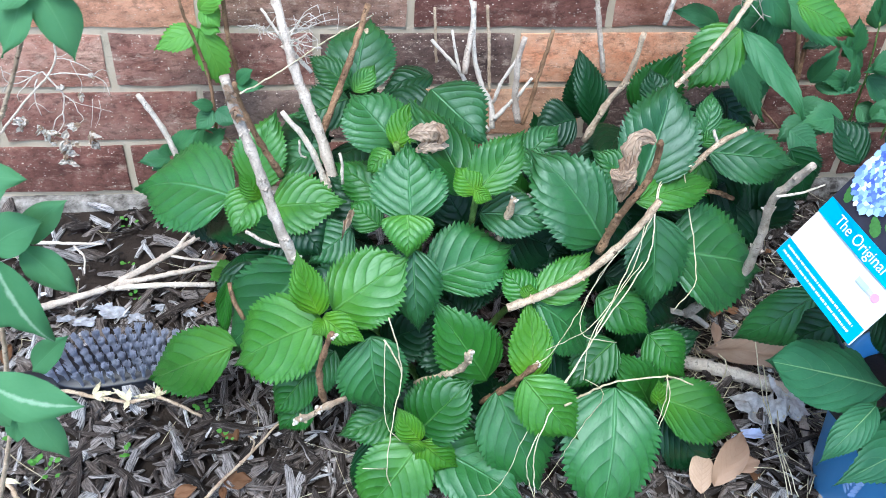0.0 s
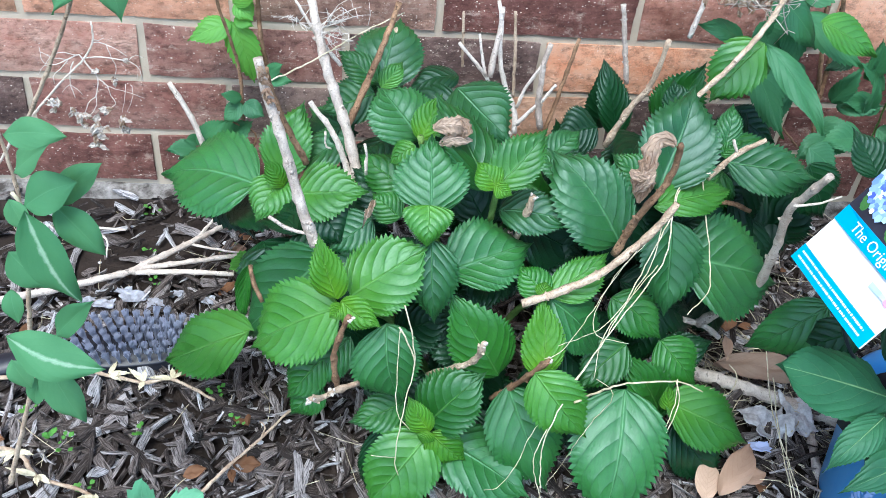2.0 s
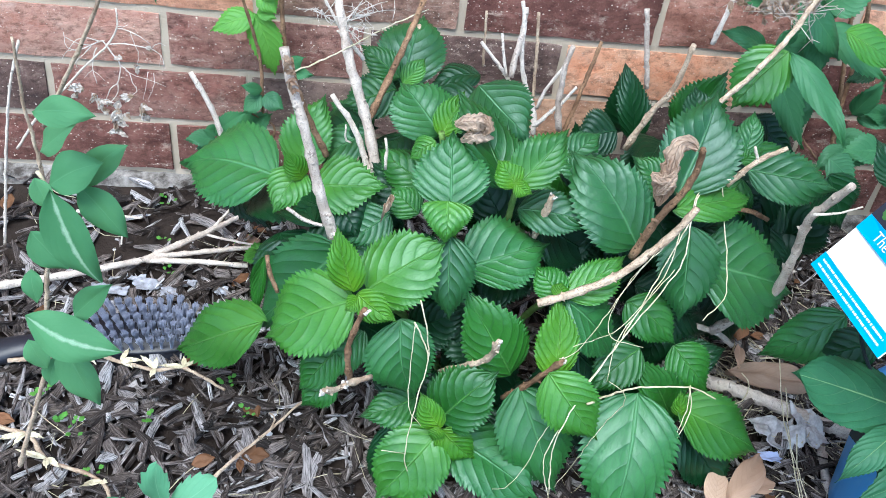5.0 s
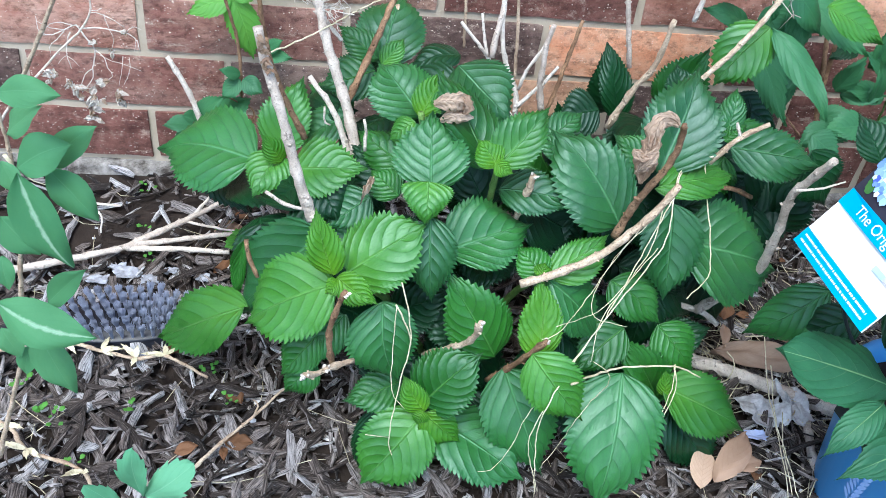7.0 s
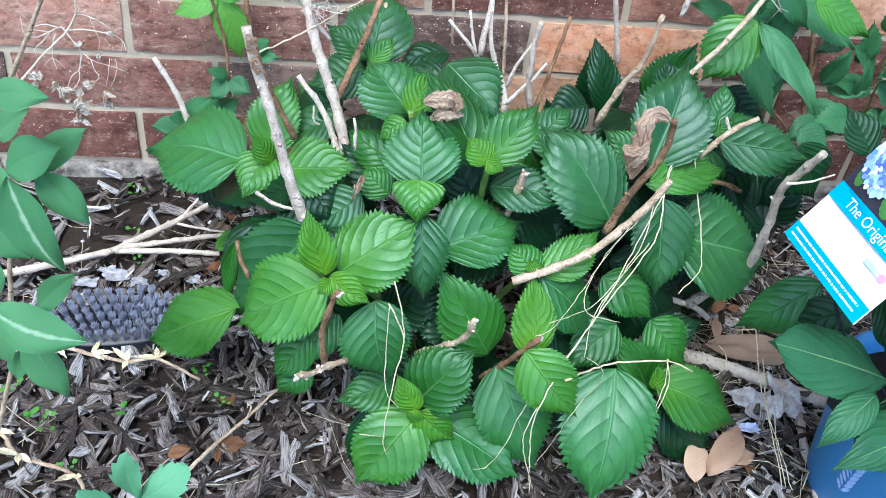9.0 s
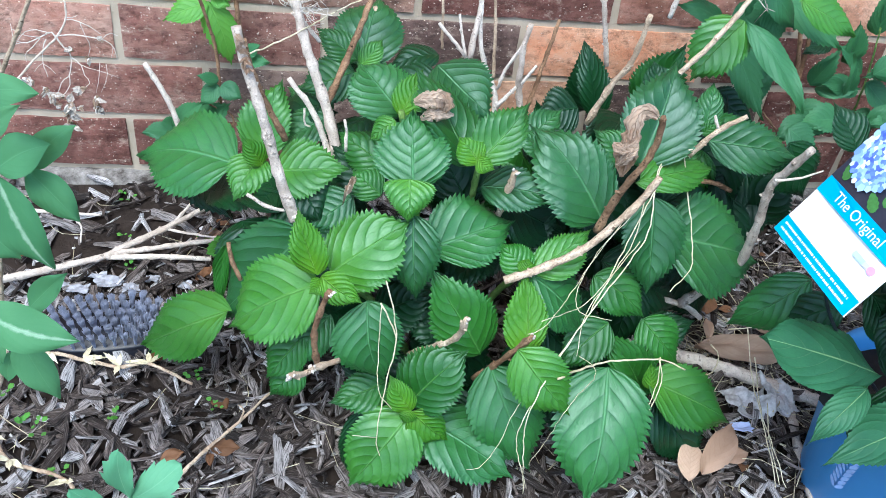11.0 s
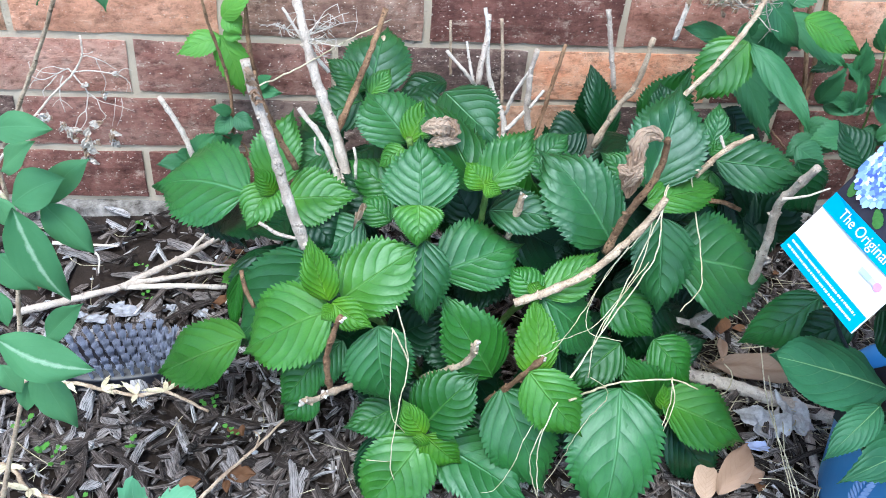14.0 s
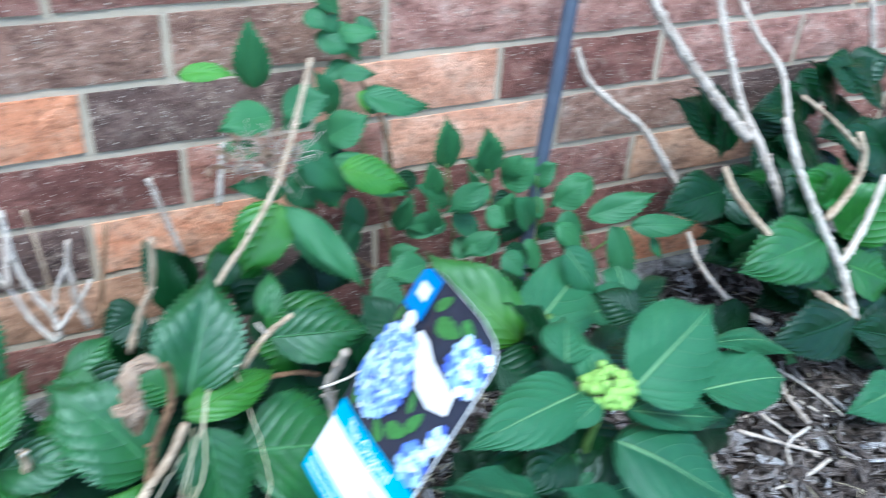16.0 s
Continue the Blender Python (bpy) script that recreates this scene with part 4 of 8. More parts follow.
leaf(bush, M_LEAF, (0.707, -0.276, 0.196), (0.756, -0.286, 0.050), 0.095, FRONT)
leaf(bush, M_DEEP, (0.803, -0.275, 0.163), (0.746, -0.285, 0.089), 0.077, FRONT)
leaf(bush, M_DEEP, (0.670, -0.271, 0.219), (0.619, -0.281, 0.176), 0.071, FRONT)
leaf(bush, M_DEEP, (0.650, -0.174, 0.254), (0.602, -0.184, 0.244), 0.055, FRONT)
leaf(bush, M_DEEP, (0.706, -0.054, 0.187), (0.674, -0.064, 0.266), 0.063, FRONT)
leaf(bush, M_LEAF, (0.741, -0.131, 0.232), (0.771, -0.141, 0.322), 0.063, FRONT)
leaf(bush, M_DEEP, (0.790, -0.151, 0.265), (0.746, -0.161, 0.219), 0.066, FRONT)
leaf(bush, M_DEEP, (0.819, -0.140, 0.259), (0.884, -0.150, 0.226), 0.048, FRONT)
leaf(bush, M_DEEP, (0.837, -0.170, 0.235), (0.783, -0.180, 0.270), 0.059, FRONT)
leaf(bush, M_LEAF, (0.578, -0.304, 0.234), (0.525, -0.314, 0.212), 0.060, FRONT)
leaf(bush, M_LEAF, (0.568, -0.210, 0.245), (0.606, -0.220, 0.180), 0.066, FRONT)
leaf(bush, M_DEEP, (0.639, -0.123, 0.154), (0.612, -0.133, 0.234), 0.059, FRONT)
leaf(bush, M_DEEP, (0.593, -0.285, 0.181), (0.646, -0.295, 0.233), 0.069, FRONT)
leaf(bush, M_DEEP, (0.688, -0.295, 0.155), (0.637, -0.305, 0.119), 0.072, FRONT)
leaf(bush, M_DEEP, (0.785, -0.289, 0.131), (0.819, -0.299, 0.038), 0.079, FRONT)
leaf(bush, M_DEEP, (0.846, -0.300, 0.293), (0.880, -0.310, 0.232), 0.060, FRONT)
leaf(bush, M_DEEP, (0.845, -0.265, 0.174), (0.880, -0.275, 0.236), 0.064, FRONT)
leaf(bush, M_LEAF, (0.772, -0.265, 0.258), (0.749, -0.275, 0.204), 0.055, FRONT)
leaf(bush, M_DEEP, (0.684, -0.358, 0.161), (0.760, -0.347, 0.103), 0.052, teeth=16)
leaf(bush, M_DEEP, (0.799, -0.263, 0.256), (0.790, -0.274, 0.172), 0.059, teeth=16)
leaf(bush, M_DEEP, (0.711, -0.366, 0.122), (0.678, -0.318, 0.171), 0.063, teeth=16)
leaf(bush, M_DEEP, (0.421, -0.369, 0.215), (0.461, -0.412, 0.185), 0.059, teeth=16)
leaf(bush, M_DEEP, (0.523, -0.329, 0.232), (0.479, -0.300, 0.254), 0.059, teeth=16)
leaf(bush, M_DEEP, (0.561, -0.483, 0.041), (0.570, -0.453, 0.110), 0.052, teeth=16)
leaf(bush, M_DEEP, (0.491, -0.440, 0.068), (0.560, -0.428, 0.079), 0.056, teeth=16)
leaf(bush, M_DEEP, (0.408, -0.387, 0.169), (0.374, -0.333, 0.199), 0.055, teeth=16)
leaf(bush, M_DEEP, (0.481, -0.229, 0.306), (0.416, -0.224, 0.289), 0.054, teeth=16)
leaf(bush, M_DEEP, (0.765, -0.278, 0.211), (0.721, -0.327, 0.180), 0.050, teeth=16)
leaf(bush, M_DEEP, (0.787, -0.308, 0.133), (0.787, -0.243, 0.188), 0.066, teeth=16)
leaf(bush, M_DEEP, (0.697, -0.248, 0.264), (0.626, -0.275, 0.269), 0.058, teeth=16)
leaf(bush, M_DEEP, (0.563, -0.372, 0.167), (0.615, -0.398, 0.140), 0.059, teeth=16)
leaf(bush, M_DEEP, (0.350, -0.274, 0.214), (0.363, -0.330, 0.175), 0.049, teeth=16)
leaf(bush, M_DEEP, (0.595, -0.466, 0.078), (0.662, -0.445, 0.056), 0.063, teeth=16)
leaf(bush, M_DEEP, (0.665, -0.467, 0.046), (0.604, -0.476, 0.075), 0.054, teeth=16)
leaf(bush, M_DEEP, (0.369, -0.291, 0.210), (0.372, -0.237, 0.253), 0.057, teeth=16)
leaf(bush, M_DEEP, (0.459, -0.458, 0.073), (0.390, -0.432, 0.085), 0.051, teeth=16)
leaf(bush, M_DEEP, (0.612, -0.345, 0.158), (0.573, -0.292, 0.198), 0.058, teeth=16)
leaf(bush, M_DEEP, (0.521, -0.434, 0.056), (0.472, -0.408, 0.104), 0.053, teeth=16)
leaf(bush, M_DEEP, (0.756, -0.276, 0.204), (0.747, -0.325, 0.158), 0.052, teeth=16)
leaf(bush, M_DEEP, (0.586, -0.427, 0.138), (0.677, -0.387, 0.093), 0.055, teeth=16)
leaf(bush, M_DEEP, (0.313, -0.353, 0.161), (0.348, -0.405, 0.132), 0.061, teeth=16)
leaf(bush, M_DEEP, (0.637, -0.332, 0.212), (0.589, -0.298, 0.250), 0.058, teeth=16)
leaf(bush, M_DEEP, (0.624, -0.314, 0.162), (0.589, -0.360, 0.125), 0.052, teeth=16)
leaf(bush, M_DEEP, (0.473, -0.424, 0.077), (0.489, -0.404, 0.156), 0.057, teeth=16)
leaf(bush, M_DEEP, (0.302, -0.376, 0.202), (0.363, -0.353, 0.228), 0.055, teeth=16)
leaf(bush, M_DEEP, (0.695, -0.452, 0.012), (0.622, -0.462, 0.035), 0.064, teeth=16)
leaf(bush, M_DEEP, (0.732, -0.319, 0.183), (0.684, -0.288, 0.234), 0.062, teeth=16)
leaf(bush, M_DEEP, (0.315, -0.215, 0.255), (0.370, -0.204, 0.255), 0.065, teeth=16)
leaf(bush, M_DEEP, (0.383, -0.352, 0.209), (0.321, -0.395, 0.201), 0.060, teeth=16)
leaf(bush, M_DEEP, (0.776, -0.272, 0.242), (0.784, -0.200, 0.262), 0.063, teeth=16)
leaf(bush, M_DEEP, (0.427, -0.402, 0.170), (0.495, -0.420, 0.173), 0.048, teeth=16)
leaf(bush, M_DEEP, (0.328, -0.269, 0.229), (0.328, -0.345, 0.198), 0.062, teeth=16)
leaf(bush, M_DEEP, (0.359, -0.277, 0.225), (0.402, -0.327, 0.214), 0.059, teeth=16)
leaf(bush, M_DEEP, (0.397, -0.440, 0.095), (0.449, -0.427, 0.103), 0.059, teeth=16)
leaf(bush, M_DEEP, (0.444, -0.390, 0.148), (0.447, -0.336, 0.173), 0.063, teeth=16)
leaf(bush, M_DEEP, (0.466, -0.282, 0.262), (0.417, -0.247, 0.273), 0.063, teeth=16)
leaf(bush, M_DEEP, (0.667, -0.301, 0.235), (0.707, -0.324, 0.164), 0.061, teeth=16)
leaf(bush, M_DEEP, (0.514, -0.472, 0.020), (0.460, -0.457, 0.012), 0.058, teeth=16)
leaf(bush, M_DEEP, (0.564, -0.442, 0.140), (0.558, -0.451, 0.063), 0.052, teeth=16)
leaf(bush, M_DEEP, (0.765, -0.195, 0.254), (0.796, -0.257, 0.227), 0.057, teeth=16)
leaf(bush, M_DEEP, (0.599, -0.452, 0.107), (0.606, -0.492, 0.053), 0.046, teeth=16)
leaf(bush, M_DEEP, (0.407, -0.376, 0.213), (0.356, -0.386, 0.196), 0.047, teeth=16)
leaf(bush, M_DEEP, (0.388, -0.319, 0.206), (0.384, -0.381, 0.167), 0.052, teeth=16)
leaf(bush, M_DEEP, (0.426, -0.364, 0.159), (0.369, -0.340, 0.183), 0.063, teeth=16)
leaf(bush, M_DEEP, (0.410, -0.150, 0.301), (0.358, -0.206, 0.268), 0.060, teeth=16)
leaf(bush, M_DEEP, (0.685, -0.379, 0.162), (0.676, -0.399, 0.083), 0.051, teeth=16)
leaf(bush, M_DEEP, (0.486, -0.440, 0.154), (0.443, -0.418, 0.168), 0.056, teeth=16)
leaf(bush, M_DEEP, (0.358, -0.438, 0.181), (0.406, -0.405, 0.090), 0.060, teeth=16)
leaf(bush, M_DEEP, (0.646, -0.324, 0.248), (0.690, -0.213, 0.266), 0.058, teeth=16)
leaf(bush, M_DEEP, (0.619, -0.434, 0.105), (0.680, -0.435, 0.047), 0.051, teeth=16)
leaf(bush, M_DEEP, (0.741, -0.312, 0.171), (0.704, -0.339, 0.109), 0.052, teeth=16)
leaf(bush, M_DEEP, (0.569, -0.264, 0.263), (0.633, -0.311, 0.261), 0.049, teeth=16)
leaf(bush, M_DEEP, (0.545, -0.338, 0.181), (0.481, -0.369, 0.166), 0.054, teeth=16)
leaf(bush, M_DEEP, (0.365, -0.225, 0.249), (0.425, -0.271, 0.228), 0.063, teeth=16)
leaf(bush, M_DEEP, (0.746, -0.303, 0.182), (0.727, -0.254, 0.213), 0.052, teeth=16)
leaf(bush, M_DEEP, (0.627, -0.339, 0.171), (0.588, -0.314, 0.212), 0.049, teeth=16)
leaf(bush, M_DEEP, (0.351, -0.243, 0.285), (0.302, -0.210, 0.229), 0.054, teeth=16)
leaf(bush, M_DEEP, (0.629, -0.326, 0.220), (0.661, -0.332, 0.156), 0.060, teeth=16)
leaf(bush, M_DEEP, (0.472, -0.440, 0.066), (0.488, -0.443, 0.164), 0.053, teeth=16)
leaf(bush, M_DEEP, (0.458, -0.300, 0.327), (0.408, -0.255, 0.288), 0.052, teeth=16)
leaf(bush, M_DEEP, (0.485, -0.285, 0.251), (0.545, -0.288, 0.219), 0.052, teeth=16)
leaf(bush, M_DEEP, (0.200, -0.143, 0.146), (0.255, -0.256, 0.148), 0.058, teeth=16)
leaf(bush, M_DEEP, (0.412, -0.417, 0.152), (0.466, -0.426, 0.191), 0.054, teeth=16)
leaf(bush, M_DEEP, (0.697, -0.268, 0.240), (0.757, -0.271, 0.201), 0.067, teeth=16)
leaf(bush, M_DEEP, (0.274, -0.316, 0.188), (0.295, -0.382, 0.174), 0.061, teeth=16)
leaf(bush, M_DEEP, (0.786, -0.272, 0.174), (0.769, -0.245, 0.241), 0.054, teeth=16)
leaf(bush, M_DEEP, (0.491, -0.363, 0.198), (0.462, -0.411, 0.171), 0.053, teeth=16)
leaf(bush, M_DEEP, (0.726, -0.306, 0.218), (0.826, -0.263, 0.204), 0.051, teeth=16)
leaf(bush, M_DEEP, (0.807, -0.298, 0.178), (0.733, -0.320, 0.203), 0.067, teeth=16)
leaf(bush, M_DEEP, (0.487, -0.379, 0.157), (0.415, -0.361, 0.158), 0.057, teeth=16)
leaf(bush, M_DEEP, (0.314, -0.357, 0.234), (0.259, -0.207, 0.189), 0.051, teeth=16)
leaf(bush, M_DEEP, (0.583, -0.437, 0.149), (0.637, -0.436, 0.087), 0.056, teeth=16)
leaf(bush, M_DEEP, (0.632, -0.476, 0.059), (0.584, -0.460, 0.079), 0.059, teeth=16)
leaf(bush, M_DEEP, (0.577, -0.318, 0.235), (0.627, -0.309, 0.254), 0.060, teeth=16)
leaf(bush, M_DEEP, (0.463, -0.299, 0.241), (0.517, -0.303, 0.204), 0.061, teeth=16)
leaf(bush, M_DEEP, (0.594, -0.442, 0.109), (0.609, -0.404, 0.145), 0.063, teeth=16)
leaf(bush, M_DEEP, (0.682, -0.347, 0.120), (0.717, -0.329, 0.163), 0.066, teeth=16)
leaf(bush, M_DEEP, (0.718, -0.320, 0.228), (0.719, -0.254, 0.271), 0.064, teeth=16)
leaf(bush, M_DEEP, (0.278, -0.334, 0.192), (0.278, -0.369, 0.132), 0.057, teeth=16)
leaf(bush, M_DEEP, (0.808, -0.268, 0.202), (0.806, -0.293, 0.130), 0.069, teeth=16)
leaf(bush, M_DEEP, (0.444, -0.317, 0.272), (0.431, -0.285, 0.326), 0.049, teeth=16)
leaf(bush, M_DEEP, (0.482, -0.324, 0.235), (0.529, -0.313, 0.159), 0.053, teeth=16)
leaf(bush, M_DEEP, (0.624, -0.350, 0.162), (0.621, -0.302, 0.222), 0.063, teeth=16)
leaf(bush, M_DEEP, (0.497, -0.348, 0.189), (0.569, -0.308, 0.164), 0.056, teeth=16)
leaf(bush, M_DEEP, (0.449, -0.403, 0.199), (0.392, -0.360, 0.196), 0.050, teeth=16)
leaf(bush, M_DEEP, (0.444, -0.425, 0.064), (0.379, -0.428, 0.092), 0.064, teeth=16)
leaf(bush, M_DEEP, (0.481, -0.444, 0.050), (0.423, -0.445, 0.035), 0.054, teeth=16)
leaf(bush, M_DEEP, (0.468, -0.327, 0.220), (0.544, -0.306, 0.161), 0.058, teeth=16)
leaf(bush, M_DEEP, (0.772, -0.252, 0.210), (0.717, -0.299, 0.189), 0.063, teeth=16)
leaf(bush, M_DEEP, (0.407, -0.317, 0.203), (0.359, -0.344, 0.162), 0.047, teeth=16)
leaf(bush, M_DEEP, (0.655, -0.350, 0.169), (0.730, -0.359, 0.145), 0.052, teeth=16)
leaf(bush, M_DEEP, (0.233, -0.233, 0.166), (0.322, -0.344, 0.243), 0.053, teeth=16)
leaf(bush, M_DEEP, (0.461, -0.296, 0.237), (0.513, -0.221, 0.235), 0.055, teeth=16)
curled_leaf(bush, M_WITHER, [(0.639, -0.430, 0.393), (0.633, -0.430, 0.398), (0.622, -0.435, 0.402), (0.616, -0.440, 0.396), (0.616, -0.442, 0.384), (0.615, -0.443, 0.373)], 0.017, "curled papery brown dead leaf", seed=3)
curled_leaf(bush, M_WITHER, [(0.616, -0.440, 0.391), (0.615, -0.444, 0.376), (0.615, -0.443, 0.358), (0.616, -0.440, 0.339)], 0.021, "curled papery brown dead leaf", seed=4)
curled_leaf(bush, M_WITHER, [(0.601, -0.440, 0.373), (0.610, -0.446, 0.372), (0.621, -0.445, 0.380)], 0.013, "curled papery brown dead leaf", seed=6)
curled_leaf(bush, M_WITHER, [(0.609, -0.442, 0.352), (0.614, -0.448, 0.366), (0.621, -0.446, 0.377)], 0.012, "curled papery brown dead leaf", seed=7)
curled_leaf(bush, M_WITHER, [(0.437, -0.370, 0.366), (0.448, -0.378, 0.374), (0.460, -0.378, 0.373), (0.469, -0.372, 0.362)], 0.020, "shrivelled tan dead leaf", seed=5)
curled_leaf(bush, M_WITHER, [(0.444, -0.372, 0.350), (0.455, -0.380, 0.361), (0.474, -0.372, 0.355)], 0.014, "shrivelled tan dead leaf", seed=8)
curled_leaf(bush, M_WITHER, [(0.461, -0.370, 0.377), (0.465, -0.376, 0.371), (0.462, -0.376, 0.358)], 0.015, "shrivelled tan dead leaf", seed=9)
leaf(bush, M_WITHER, (0.388, -0.369, 0.280), (0.377, -0.403, 0.282), 0.007, name="withered_leaf", crumple=0.2, fold=0.6, teeth=12)
# bare canes and prunings of the same shrub
cane(bush, M_GREY, [(0.335, -0.445, 0.288), (0.321, -0.438, 0.335), (0.308, -0.430, 0.390), (0.298, -0.422, 0.420), (0.291, -0.415, 0.451)], 0.0049, 0.0037)
leaf(bush, M_LITTER, (0.300, -0.428, 0.422), (0.306, -0.432, 0.422), 0.003, name="bark_flake", crumple=0.3, fold=0.6, teeth=3, serrate=0.0)
leaf(bush, M_WITHER, (0.297, -0.428, 0.444), (0.292, -0.432, 0.438), 0.003, name="bark_flake", crumple=0.3, fold=0.6, teeth=3, serrate=0.0)
leaf(bush, M_LITTER, (0.299, -0.428, 0.423), (0.299, -0.432, 0.419), 0.004, name="bark_flake", crumple=0.3, fold=0.6, teeth=3, serrate=0.0)
leaf(bush, M_WITHER, (0.298, -0.428, 0.444), (0.301, -0.432, 0.443), 0.003, name="bark_flake", crumple=0.3, fold=0.6, teeth=3, serrate=0.0)
leaf(bush, M_LITTER, (0.301, -0.428, 0.431), (0.300, -0.432, 0.431), 0.003, name="bark_flake", crumple=0.3, fold=0.6, teeth=3, serrate=0.0)
leaf(bush, M_WITHER, (0.296, -0.428, 0.439), (0.302, -0.432, 0.438), 0.002, name="bark_flake", crumple=0.3, fold=0.6, teeth=3, serrate=0.0)
leaf(bush, M_LITTER, (0.297, -0.428, 0.438), (0.302, -0.432, 0.435), 0.002, name="bark_flake", crumple=0.3, fold=0.6, teeth=3, serrate=0.0)
leaf(bush, M_WITHER, (0.300, -0.428, 0.422), (0.302, -0.432, 0.420), 0.002, name="bark_flake", crumple=0.3, fold=0.6, teeth=3, serrate=0.0)
leaf(bush, M_LITTER, (0.300, -0.428, 0.432), (0.294, -0.432, 0.429), 0.003, name="bark_flake", crumple=0.3, fold=0.6, teeth=3, serrate=0.0)
leaf(bush, M_WITHER, (0.292, -0.428, 0.451), (0.299, -0.432, 0.447), 0.003, name="bark_flake", crumple=0.3, fold=0.6, teeth=3, serrate=0.0)
leaf(bush, M_LITTER, (0.295, -0.428, 0.429), (0.304, -0.432, 0.427), 0.004, name="bark_flake", crumple=0.3, fold=0.6, teeth=3, serrate=0.0)
leaf(bush, M_WITHER, (0.294, -0.428, 0.447), (0.293, -0.432, 0.442), 0.003, name="bark_flake", crumple=0.3, fold=0.6, teeth=3, serrate=0.0)
leaf(bush, M_LITTER, (0.299, -0.428, 0.439), (0.301, -0.432, 0.437), 0.002, name="bark_flake", crumple=0.3, fold=0.6, teeth=3, serrate=0.0)
leaf(bush, M_WITHER, (0.296, -0.428, 0.427), (0.298, -0.432, 0.422), 0.004, name="bark_flake", crumple=0.3, fold=0.6, teeth=3, serrate=0.0)
leaf(bush, M_LITTER, (0.291, -0.428, 0.449), (0.298, -0.432, 0.446), 0.002, name="bark_flake", crumple=0.3, fold=0.6, teeth=3, serrate=0.0)
leaf(bush, M_WITHER, (0.293, -0.428, 0.438), (0.299, -0.432, 0.436), 0.003, name="bark_flake", crumple=0.3, fold=0.6, teeth=3, serrate=0.0)
cane(bush, M_PALE, [(0.333, -0.447, 0.293), (0.342, -0.447, 0.293)], 0.0024, 0.0022)
cane(bush, M_BROWN, [(0.322, -0.340, 0.303), (0.303, -0.347, 0.354), (0.293, -0.353, 0.391), (0.291, -0.360, 0.413)], 0.0032, 0.0021)
cane(bush, M_GREY, [(0.373, -0.300, 0.255), (0.359, -0.280, 0.306), (0.338, -0.260, 0.365), (0.328, -0.240, 0.402), (0.320, -0.220, 0.432)], 0.0058, 0.0040)
cane(bush, M_BROWN, [(0.359, -0.265, 0.297), (0.376, -0.243, 0.331), (0.394, -0.222, 0.369), (0.410, -0.200, 0.408)], 0.0037, 0.0028)
cane(bush, M_PALE, [(0.366, -0.300, 0.250), (0.348, -0.289, 0.301), (0.323, -0.279, 0.335)], 0.0035, 0.0025)
cane(bush, M_PALE, [(0.338, -0.280, 0.302), (0.338, -0.280, 0.285), (0.344, -0.280, 0.281)], 0.0011, 0.0009)
cane(bush, M_TAN, [(0.420, -0.180, 0.305), (0.416, -0.160, 0.327), (0.410, -0.140, 0.351)], 0.0028, 0.0025)
cane(bush, M_PALE, [(0.181, -0.100, 0.159), (0.169, -0.098, 0.201), (0.147, -0.096, 0.247)], 0.0035, 0.0030)
cane(bush, M_PALE, [(0.379, -0.340, 0.292), (0.379, -0.340, 0.313), (0.377, -0.340, 0.327)], 0.0016, 0.0013)
cane(bush, M_BONE, [(0.558, -0.130, 0.211), (0.539, -0.122, 0.238), (0.527, -0.115, 0.271), (0.518, -0.108, 0.284), (0.487, -0.100, 0.317)], 0.003, 0.0018)
cane(bush, M_BONE, [(0.520, -0.120, 0.285), (0.514, -0.113, 0.307), (0.509, -0.105, 0.332)], 0.0019, 0.0013)
cane(bush, M_GREY, [(0.524, -0.125, 0.287), (0.527, -0.117, 0.311), (0.532, -0.108, 0.334), (0.533, -0.100, 0.364)], 0.0036, 0.0028)
cane(bush, M_BONE, [(0.562, -0.130, 0.215), (0.559, -0.124, 0.242), (0.545, -0.118, 0.272), (0.535, -0.112, 0.307), (0.533, -0.106, 0.347), (0.528, -0.100, 0.371)], 0.0034, 0.0022)
cane(bush, M_TAN, [(0.562, -0.090, 0.242), (0.560, -0.087, 0.271), (0.557, -0.083, 0.310), (0.552, -0.080, 0.350)], 0.002, 0.0018)
cane(bush, M_GREY, [(0.593, -0.130, 0.223), (0.586, -0.130, 0.254), (0.585, -0.130, 0.285), (0.584, -0.130, 0.307), (0.589, -0.130, 0.335)], 0.0042, 0.0028)
cane(bush, M_BONE, [(0.561, -0.125, 0.248), (0.569, -0.127, 0.278), (0.581, -0.128, 0.303), (0.588, -0.130, 0.331)], 0.0022, 0.0016)
cane(bush, M_BONE, [(0.563, -0.130, 0.227), (0.579, -0.130, 0.249), (0.591, -0.130, 0.263), (0.603, -0.130, 0.283)], 0.0026, 0.0018)
cane(bush, M_BROWN, [(0.601, -0.120, 0.213), (0.611, -0.113, 0.249), (0.619, -0.107, 0.285), (0.629, -0.100, 0.329)], 0.0026, 0.0022)
cane(bush, M_TAN, [(0.500, -0.050, 0.260), (0.498, -0.050, 0.290), (0.495, -0.050, 0.333)], 0.0018, 0.0016)
cane(bush, M_GREY, [(0.705, -0.080, 0.262), (0.695, -0.080, 0.301), (0.679, -0.080, 0.365)], 0.0032, 0.0028)
cane(bush, M_TAN, [(0.625, -0.290, 0.302), (0.640, -0.295, 0.351), (0.650, -0.300, 0.372), (0.654, -0.305, 0.397), (0.656, -0.310, 0.432)], 0.0034, 0.0022, knots=0.4)
cane(bush, M_BROWN, [(0.618, -0.410, 0.256), (0.627, -0.415, 0.300), (0.645, -0.420, 0.348), (0.646, -0.425, 0.381), (0.643, -0.430, 0.394)], 0.0040, 0.0026)
cane(bush, M_BROWN, [(0.626, -0.425, 0.310), (0.620, -0.425, 0.313)], 0.0020, 0.0015)
